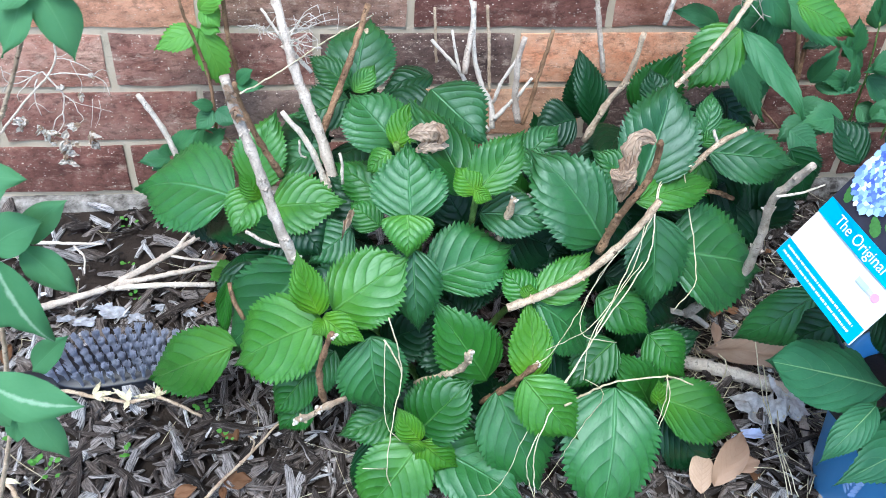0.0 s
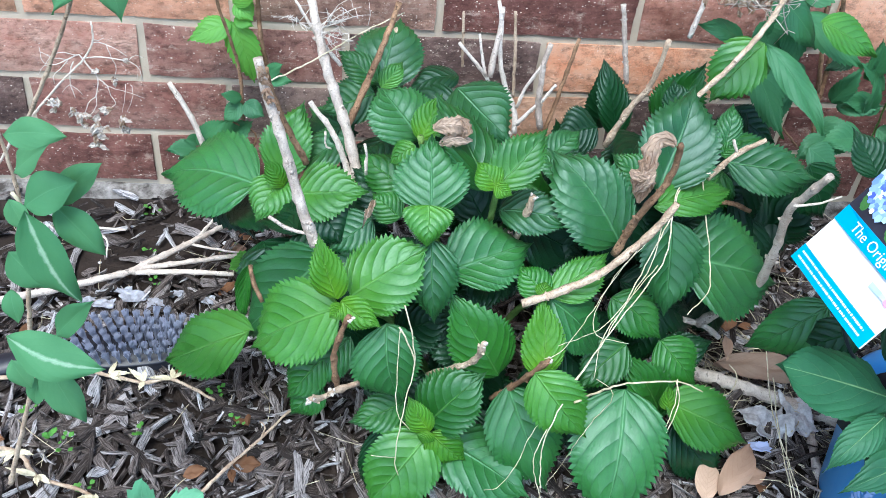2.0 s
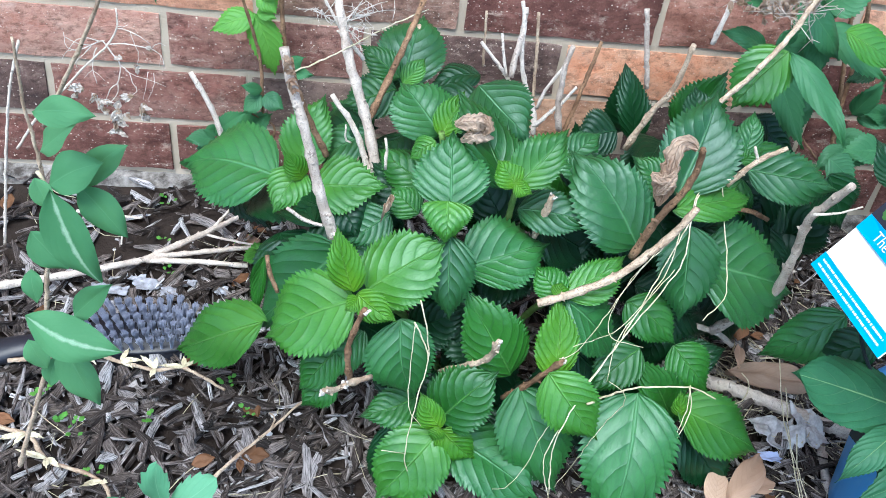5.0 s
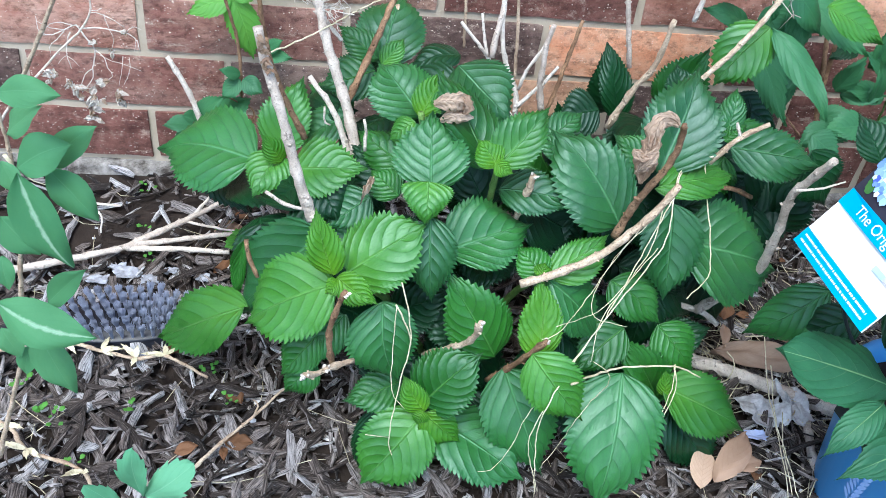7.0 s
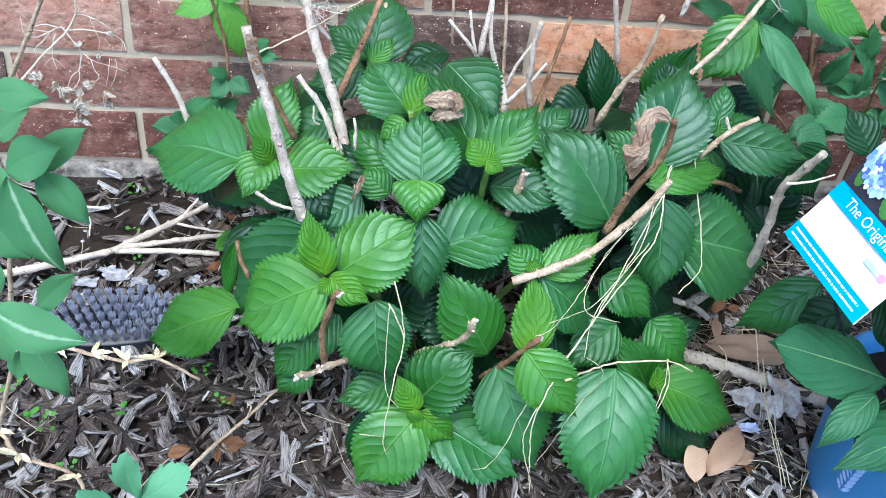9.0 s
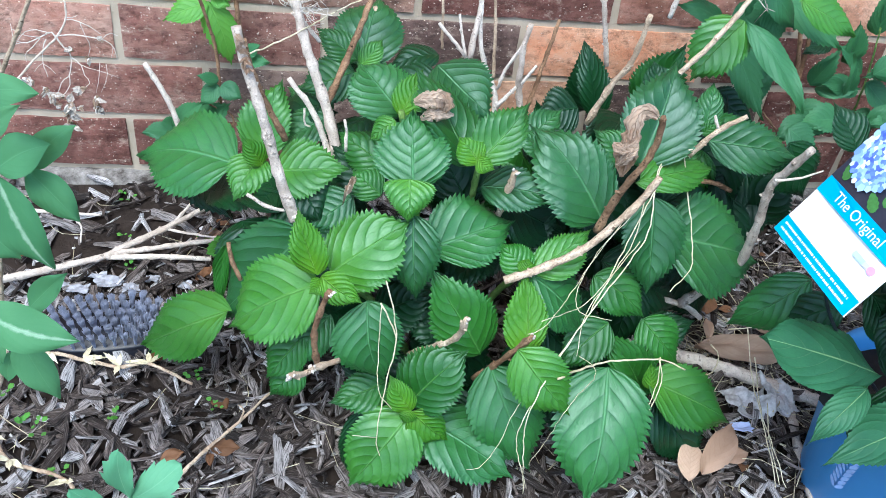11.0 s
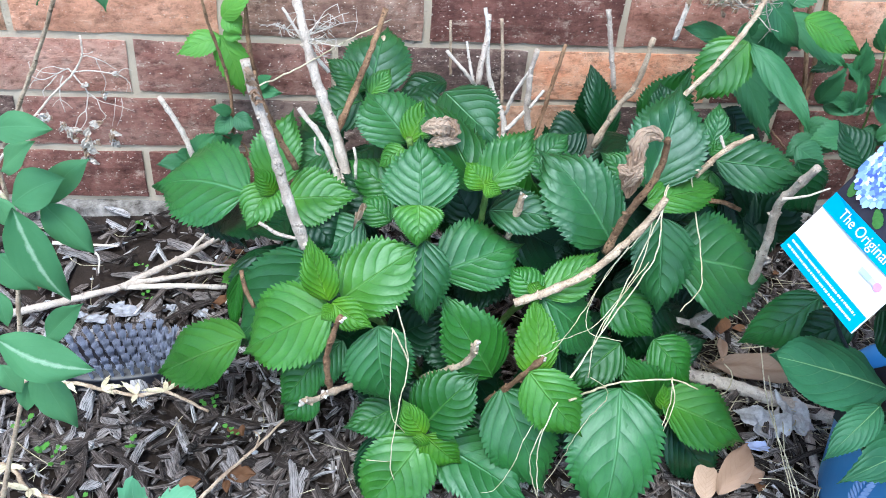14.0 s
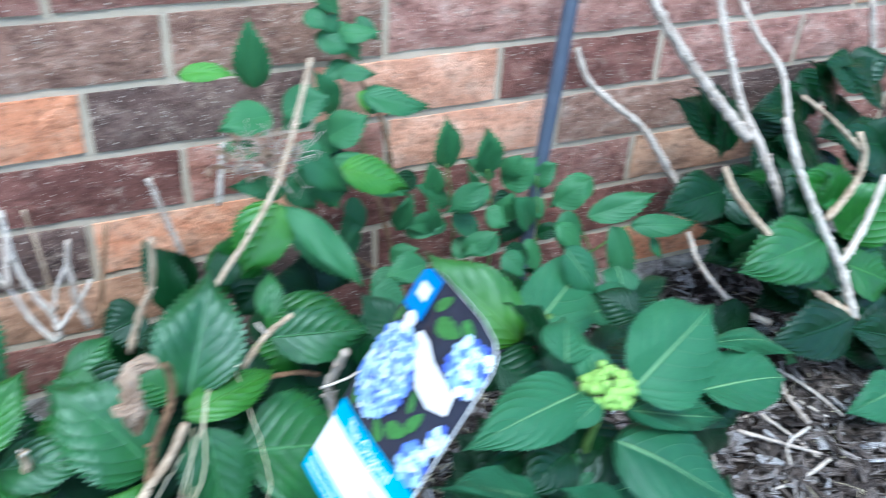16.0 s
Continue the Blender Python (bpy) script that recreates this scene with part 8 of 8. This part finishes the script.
mesh_part("lettering", mesh_v, [tuple(p.vertices) for p in tm.polygons], M_WHITE, title, "white lettering", smooth=False)
mesh_part("tag_stake", *tube_mesh([tuple(tag_point(0.5, 0.08, -0.003)), (0.79, -0.55, 0.27), (0.88, -0.54, 0.17)], 0.0016, 0.0016, 6), M_BLACK, tag, "slim dark plastic stem")

# ---------------------------------------------------------------- the scrubbing brush
brush = thing("scrub_brush", (0.117, -0.306, 0.0), "upturned scrubbing brush with grey bristles lying in mulch", "brush")
BR = Matrix.Translation((0.117, -0.308, 0.004)) @ Matrix.Rotation(radians(7), 4, "Z") @ Matrix.Rotation(radians(4), 4, "X")


def oval(r, k, n=48):
    a = 2 * math.pi * k / n
    c, s = math.cos(a), math.sin(a)
    return (0.07 * r * math.copysign(abs(c) ** 0.75, c), 0.033 * (r if r < 1 else 1 + (r - 1) * 2) * math.copysign(abs(s) ** 0.8, s))


bv, bf = [], []
for r, z in ((0.0, -0.012), (0.96, -0.012), (1.03, -0.006), (1.04, 0.006), (1.0, 0.014), (0.98, 0.016), (1.0, 0.018), (0.96, 0.021), (0.0, 0.021)):
    for k in range(48):
        x, y = oval(r, k)
        bv.append(tuple(BR @ Vector((x, y, z))))
for i in range(8):
    for k in range(48):
        j = (k + 1) % 48
        bf.append((i * 48 + k, i * 48 + j, i * 48 + 48 + j, i * 48 + 48 + k))
block = mesh_part("block", bv, bf, M_BLACK, brush, "black plastic brush block")
# the grip runs on from the block, flattened and gently arched
gv, gf = [], []
for i in range(15):
    t = i / 14
    c, wide, high = Vector((-0.055 - 0.13 * t, -0.006 - 0.012 * t, 0.004 + 0.012 * math.sin(math.pi * t))), 0.022 - 0.006 * math.sin(math.pi * t), 0.012
    for k in range(16):
        a = 2 * math.pi * k / 16
        gv.append(tuple(BR @ (c + Vector((0, wide * math.cos(a), high * math.sin(a))))))
for i in range(14):
    for k in range(16):
        j = (k + 1) % 16
        gf.append((i * 16 + k, i * 16 + j, i * 16 + 16 + j, i * 16 + 16 + k))
gf += [tuple(range(16))[::-1], tuple(range(14 * 16, 15 * 16))]
mesh_part("grip", gv, gf, M_BLACK, brush, "black plastic brush grip")
for iy in range(6):
    for ix in range(13):
        x, y = -0.066 + ix * 0.0108 + (iy % 2) * 0.0054, -0.0272 + iy * 0.0108
        if abs(x / 0.069) ** 2.6 + abs(y / 0.0315) ** 2.6 > 1:
            continue
        chunks = []
        lean_x, lean_y = 0.09 * x, (0.2 if y < 0 else 0.12) * y
        tall = 0.044 + RNG.normal(0, 0.0017)
        for b in range(84):
            a, r = RNG.uniform(0, 6.28), math.sqrt(RNG.random())
            c, q = r * math.cos(a), r * math.sin(a)
            h = tall + RNG.normal(0, 0.0011) - 0.0022 * r * r
            p0 = Vector((x + 0.0013 * c, y + 0.0013 * q, 0.019))
            p1 = Vector((x + 0.0022 * c + lean_x * 0.4, y + 0.0022 * q + lean_y * 0.4, 0.019 + (h - 0.019) * 0.6))
            p2 = Vector((x + 0.0044 * c + lean_x + RNG.normal(0, 0.0003), y + 0.0044 * q + lean_y + RNG.normal(0, 0.0004), h))
            chunks.append(tube_mesh([tuple(BR @ p) for p in (p0, p1, p2)], 0.0004, 0.00036, 3, spacing=0.014))
        mesh_part("bristle_tuft", *merged(chunks), M_BRISTLE, block, smooth=False)

# ---------------------------------------------------------------- steel stake against the wall
stake = thing("steel_stake", (1.13, -0.115, 0.0), "grey painted steel rod leaning against the brick wall", "stake")
mesh_part("rod", *tube_mesh([(1.13, -0.115, 0.0), (1.163, -0.09, 0.26), (1.226, -0.05, 0.78)], 0.0095, 0.0095, 14, spacing=0.05), M_STEEL, stake)
mesh_part("sleeve", *tube_mesh([(1.135, -0.112, 0.02), (1.162, -0.091, 0.245)], 0.0068, 0.0068, 12, spacing=0.05), plain_material("dull_zinc", (0.3, 0.33, 0.38), 0.4, 0.5, 0.6), stake, "paler lower section")

# ---------------------------------------------------------------- fallen branches, dead leaves and litter on the mulch
fallen = thing("fallen_branch", (0.1, -0.13, 0.0), "forked bleached branch lying on mulch", "branch")
cane(fallen, M_GREY, [(-0.16, -0.275, 0.024), (-0.034, -0.235, 0.026), (0.05, -0.205, 0.028), (0.102, -0.184, 0.03), (0.16, -0.168, 0.03), (0.226, -0.152, 0.03)], 0.0058, 0.0028)
cane(fallen, M_PALE, [(0.095, -0.188, 0.028), (0.16, -0.186, 0.028), (0.218, -0.187, 0.027)], 0.0036, 0.003)
cane(fallen, M_GREY, [(0.092, -0.19, 0.03), (0.12, -0.163, 0.031), (0.15, -0.137, 0.032), (0.2, -0.094, 0.036)], 0.0048, 0.003)
cane(fallen, M_PALE, [(0.163, -0.126, 0.033), (0.175, -0.108, 0.04), (0.184, -0.09, 0.044)], 0.0024, 0.0014)
cane(fallen, M_PALE, [(0.155, -0.132, 0.03), (0.19, -0.142, 0.03), (0.232, -0.15, 0.03)], 0.0018, 0.0014)
cane(fallen, M_PALE, [(-0.02, -0.088, 0.022), (0.02, -0.094, 0.024), (0.066, -0.098, 0.024)], 0.0026, 0.0014)
cane(fallen, M_BONE, [(0.03, -0.1, 0.024), (0.048, -0.125, 0.026), (0.052, -0.15, 0.02)], 0.0014, 0.001)

litter = thing("fallen_branch", (0.85, -0.37, 0.0), "thick pale dry stalk lying on mulch", "branch")
cane(litter, M_PALE, [(0.72, -0.31, 0.015), (0.76, -0.334, 0.018), (0.83, -0.364, 0.018), (0.94, -0.42, 0.016)], 0.0085, 0.0075, knots=0.1)
cane(litter, M_GREY, [(0.9, -0.41, 0.012), (0.885, -0.47, 0.012), (0.87, -0.55, 0.01)], 0.005, 0.004)

litter = thing("fallen_branch", (1.45, -0.33, 0.0), "tangle of bleached dry twigs on mulch", "branch")
for k in range(18):
    a = RNG.uniform(0, 6.28)
    c = np.array([RNG.normal(1.46, 0.08), RNG.normal(-0.36, 0.07), RNG.uniform(0.012, 0.035)])
    d = np.array([math.cos(a), math.sin(a), RNG.normal(0, 0.1)]) * RNG.uniform(0.03, 0.08)
    r = RNG.uniform(0.0014, 0.0032)
    cane(litter, M_PALE if k % 3 else M_GREY, [tuple(c - d), tuple(c + RNG.normal(0, 0.008, 3)), tuple(c + d)], r, r * 0.7, name="twig", sides=6)


M_BEIGE = leaf_material("beige_dead_leaf", (0.22, 0.15, 0.11), (0.48, 0.37, 0.29), (0.4, 0.28, 0.2), rough=0.75, relief=0.2, through_light=0.1, spec=0.2)
M_DRY = leaf_material("brown_dead_leaf", (0.1, 0.05, 0.025), (0.34, 0.17, 0.09), (0.25, 0.13, 0.07), rough=0.7, relief=0.15, spec=0.2)


def fallen_leaf(base, tip, width, label="dry tan fallen leaf lying on bark mulch", material=None, **how):
    verts, faces, uvs = blade(base, tip, width, (0.05, -0.15, 1.0), teeth=10, pucker=0.004, shape=(0.8, 0.8), point=0.2, serrate=0.0, **how)
    ob = mesh_part("fallen_leaf", verts, faces, material or M_LITTER, None, "", base, True, uvs)
    return tagged(ob, label, "leaf", "fallen leaves on the mulch")


fallen_leaf((0.752, -0.524, 0.03), (0.806, -0.462, 0.032), 0.03, curl=0.06, fold=0.1)
fallen_leaf((0.736, -0.53, 0.026), (0.757, -0.478, 0.028), 0.026, curl=0.06, fold=0.1)
fallen_leaf((0.78, -0.502, 0.022), (0.816, -0.492, 0.022), 0.02, "reddish brown fallen leaf lying on bark mulch")
fallen_leaf((0.808, -0.33, 0.02), (0.925, -0.352, 0.028), 0.04, "broad beige dead leaf lying on mulch", M_BEIGE, crumple=0.05, fold=0.2)
fallen_leaf((0.858, -0.235, 0.02), (0.842, -0.272, 0.022), 0.028, "rusty brown fallen leaf lying on mulch", M_DRY, crumple=0.03)
fallen_leaf((0.838, -0.285, 0.024), (0.826, -0.326, 0.026), 0.013, "narrow tan fallen leaf lying on mulch", fold=0.3)
fallen_leaf((0.872, -0.29, 0.03), (0.905, -0.33, 0.04), 0.016, "narrow tan fallen leaf lying on mulch", M_BEIGE, crumple=0.08)
fallen_leaf((0.19, -0.13, 0.014), (0.225, -0.125, 0.02), 0.03, "small reddish brown fallen leaf on mulch")
pick = random.Random(11)
for k in range(34):
    x, y, a = pick.uniform(-0.2, 1.9), pick.uniform(-0.62, -0.06), pick.uniform(0, 6.28)
    s = pick.uniform(0.014, 0.034)
    fallen_leaf((x, y, 0.012), (x + s * math.cos(a), y + s * math.sin(a), 0.016 + pick.uniform(0, 0.006)), s * pick.uniform(0.4, 0.7), "small brown fallen leaf on bark mulch", M_DRY, crumple=0.05)

# straw-coloured creeping stem with split sheaths
for pts in ([(-0.02, -0.36), (0.06, -0.345), (0.1, -0.355), (0.14, -0.365), (0.17, -0.36), (0.22, -0.39)], [(-0.05, -0.44), (0.03, -0.46), (0.06, -0.49), (0.12, -0.515), (0.14, -0.56)]):
    runner = thing("dead_runner", (pts[2][0], pts[2][1], 0.0), "dead straw-coloured creeping stem with split sheaths on mulch", "dead stem", "dead runners")
    cane(runner, M_TAN, [(x, y, 0.02) for x, y in pts], 0.0026, 0.0016, name="stem")
    for x, y in pts[1:-1]:
        for k in range(3):
            a = RNG.uniform(0, 6.28)
            s = RNG.uniform(0.014, 0.03)
            leaf(runner, M_STRAW, (x, y, 0.022), (x + s * math.cos(a), y + s * 0.7 * math.sin(a), 0.02 + RNG.uniform(0, 0.016)), 0.006, (0, -0.3, 1), name="sheath", teeth=4, pucker=0, fold=0.4)


def crumple(name, at, size, seed, label, material=M_PAPER, category="litter"):
    """A crushed scrap of film: a folded, jittered sheet with thickness."""
    r = np.random.default_rng(seed)
    n = 34
    g = np.linspace(-1, 1, n)
    folds = [(r.uniform(0, 6.28), r.uniform(2.0, 9.0), r.uniform(0, 6.28)) for k in range(9)]
    rag = r.uniform(0.75, 1.15, 13)
    v = []
    for y in g:
        for x in g:
            a = (math.atan2(y, x) / 6.2832 + 0.5) * 12
            q = rag[int(a)] * (1 - a % 1) + rag[(int(a) + 1) % 12] * (a % 1)
            z, dx, dy = 0.0, 0.0, 0.0
            for w, k, p in folds:
                e = k * (x * math.cos(w) + y * math.sin(w)) + p
                tri = abs((e / 3.1416) % 2 - 1)
                z += (tri - 0.5) / k * 1.6
                dx += math.cos(w) * math.sin(e * 1.3) * 0.05
                dy += math.sin(w) * math.sin(e * 1.3) * 0.05
            v.append((at[0] + (x * q + dx) * size[0] * 0.8, at[1] + (y * q + dy) * size[1] * 0.8, at[2] + (0.5 + z * 0.55 + r.normal(0, 0.02)) * size[2]))
    f = [(j * n + i, j * n + i + 1, j * n + n + i + 1, j * n + n + i) for j in range(n - 1) for i in range(n - 1)]
    ob = mesh_part(name, v, f, material, None, "", (at[0], at[1], at[2]))
    mod = ob.modifiers.new("thickness", "SOLIDIFY")
    mod.thickness = 0.0008
    return tagged(ob, label, category)


M_SILVER = plain_material("silvery_weathered_leaf", (0.62, 0.62, 0.63), 0.6, 0.4, 0, 0.4, 120)
M_DIRTY = plain_material("dirty_white_plastic", (0.32, 0.33, 0.37), 0.6, 0.4, 0, 0.7, 140)
crumple("crumpled_wrapper", (0.845, -0.42, 0.006), (0.034, 0.028, 0.03), 3, "crumpled silvery grey scrap lying on mulch", M_SILVER)
crumple("crumpled_wrapper", (0.885, -0.41, 0.006), (0.02, 0.035, 0.03), 8, "crumpled silvery grey scrap lying on mulch", M_SILVER)
crumple("plastic_scrap", (0.822, -0.452, 0.008), (0.024, 0.01, 0.012), 5, "torn pale bluish plastic scrap on mulch", plain_material("bluish_film", (0.5, 0.58, 0.85), 0.35))
for x, y, a, b, k in ((0.1, -0.222, 0.02, 0.01, 6), (0.068, -0.235, 0.015, 0.009, 16), (0.128, -0.232, 0.013, 0.01, 18), (0.045, -0.228, 0.012, 0.007, 19), (0.15, -0.215, 0.01, 0.008, 20), (0.19, -0.225, 0.011, 0.009, 21), (0.085, -0.21, 0.012, 0.006, 22)):
    crumple("plastic_scrap", (x, y, 0.014), (a, b, 0.007), k, "flattened dirty white plastic scrap on mulch", M_DIRTY)
crumple("plastic_scrap", (0.225, -0.32, 0.006), (0.014, 0.012, 0.012), 7, "torn white plastic scrap on mulch")
crumple("plastic_scrap", (1.43, -0.27, 0.006), (0.035, 0.02, 0.016), 9, "torn white plastic scrap on mulch")
pick = random.Random(21)
for k in range(34):
    x, y = pick.uniform(-0.25, 1.7), pick.uniform(-0.6, -0.05)
    if k < 6:
        x, y = pick.uniform(0.0, 0.28), pick.uniform(-0.35, -0.06)
    s = pick.uniform(0.0015, 0.0036)
    pebble = bmesh.new()
    bmesh.ops.create_icosphere(pebble, subdivisions=2, radius=1.0, matrix=Matrix.Translation((x, y, 0.012 + s * 0.3)) @ Matrix.Diagonal((s * pick.uniform(0.8, 1.5), s, s * 0.6, 1)))
    for vert in pebble.verts:
        vert.co += Vector((pick.uniform(-1, 1), pick.uniform(-1, 1), pick.uniform(-1, 1))) * s * 0.22
    tagged(part("pale_stone_chip", pebble, M_PAPER, None), "small white stone chip on mulch", "stone", "white chips on the mulch")

# tiny clover seedlings
pick = random.Random(31)
SPOTS = [(0.1, -0.13), (0.12, -0.2), (0.2, -0.145), (0.21, -0.13), (0.235, -0.17), (0.15, -0.43), (0.06, -0.44), (0.075, -0.45), (0.11, -0.5), (0.245, -0.42), (0.09, -0.05), (0.22, -0.38), (0.79, -0.45), (0.03, -0.4)]
for k, (x, y) in enumerate(SPOTS):
    weed = thing("clover_seedling", (x, y, 0.0), "tiny bright green clover seedling in mulch", "weed", "seedlings in the mulch")
    for j in range(pick.randint(4, 7)):
        a = pick.uniform(0, 6.28)
        s = pick.uniform(0.0035, 0.007)
        r = pick.uniform(0.001, 0.009)
        c = (x + r * math.cos(a), y + r * math.sin(a), 0.016 + pick.uniform(0, 0.008))
        leaf(weed, M_LIME, c, (c[0] + s * math.cos(a), c[1] + s * math.sin(a), c[2] + 0.002), s * 0.9, (0, -0.2, 1), teeth=4, pucker=0, shape=(0.6, 0.5))
weed = thing("clover_seedling", (0.226, -0.17, 0.0), "pale green three-lobed seedling in mulch", "weed", "seedlings in the mulch")
for a, s in ((0.4, 0.02), (2.0, 0.02), (4.0, 0.026)):
    leaf(weed, M_LIME, (0.23, -0.165, 0.03), (0.23 + s * math.cos(a), -0.165 + s * math.sin(a), 0.034), s * 0.9, (0, -0.5, 0.8), teeth=5, pucker=0.004)

# ---------------------------------------------------------------- dried flower skeletons
def spray(plant, centre, spread, count, seed, material, droop=0.0, radius=0.0008):
    """A dry branched flower head: forked hair-thin stalks with shrivelled tips."""
    r = np.random.default_rng(seed)
    for k in range(count):
        d = r.normal(0, 1, 3)
        d[2] = abs(d[2]) * 0.6 - droop
        d[1] *= 0.5
        d = d / np.linalg.norm(d) * spread * r.uniform(0.6, 1.0)
        c = np.array(centre)
        mid = c + d * 0.55 + r.normal(0, 0.004, 3)
        chunks = [tube_mesh([tuple(c), tuple(mid)], radius, radius * 0.8, 4, spacing=0.012)]
        for j in range(4):
            e = mid + d * r.uniform(0.25, 0.5) + r.normal(0, 0.011, 3)
            chunks.append(tube_mesh([tuple(mid), tuple((mid + e) / 2 + r.normal(0, 0.002, 3)), tuple(e)], radius * 0.75, radius * 0.45, 4, spacing=0.008))
            for i in range(2):
                g = e + r.normal(0, 0.006, 3)
                chunks.append(tube_mesh([tuple(e), tuple(g)], radius * 0.5, radius * 0.4, 3, spacing=0.01))
        mesh_part("stalk", *merged(chunks), material, plant)


stick = thing("bare_twig", (-0.06, -0.12, 0.0), "short thin bare twig before the brick wall", "twig")
cane(stick, M_PALE, [(-0.1, -0.14, 0.0), (-0.06, -0.13, 0.2), (-0.035, -0.12, 0.285)], 0.002, 0.0015)
head = thing("dried_flower_head", (0.345, -0.24, 0.3), "bleached skeleton of a small dried flower head", "dried flower")
cane(head, M_BONE, [(0.352, -0.24, 0.355), (0.33, -0.24, 0.385), (0.308, -0.235, 0.42)], 0.002, 0.0012)
spray(head, (0.325, -0.238, 0.39), 0.04, 8, 14, M_BONE, droop=0.5)
head = thing("dried_flower_head", (0.79, -0.22, 0.42), "grey dried flower head with shrivelled florets on a twig", "dried flower")
cane(head, M_TAN, [(0.7, -0.27, 0.33), (0.75, -0.26, 0.39), (0.79, -0.235, 0.44), (0.83, -0.2, 0.53)], 0.0028, 0.0025)
cane(head, M_BONE, [(0.74, -0.15, 0.36), (0.75, -0.15, 0.43)], 0.003, 0.0025)
spray(head, (0.78, -0.21, 0.425), 0.05, 16, 24, M_GREY)
for k in range(60):
    d = RNG.normal(0, 1, 3)
    d /= np.linalg.norm(d)
    c = np.array((0.775, -0.2, 0.435)) + d * RNG.uniform(0.012, 0.04) * np.array((1.3, 0.7, 0.6))
    e = c + RNG.normal(0, 0.006, 3)
    leaf(head, M_WITHER, tuple(c), tuple(e), 0.006, (0, -0.7, 0.7), name="dry_floret", crumple=0.3, teeth=3, pucker=0)
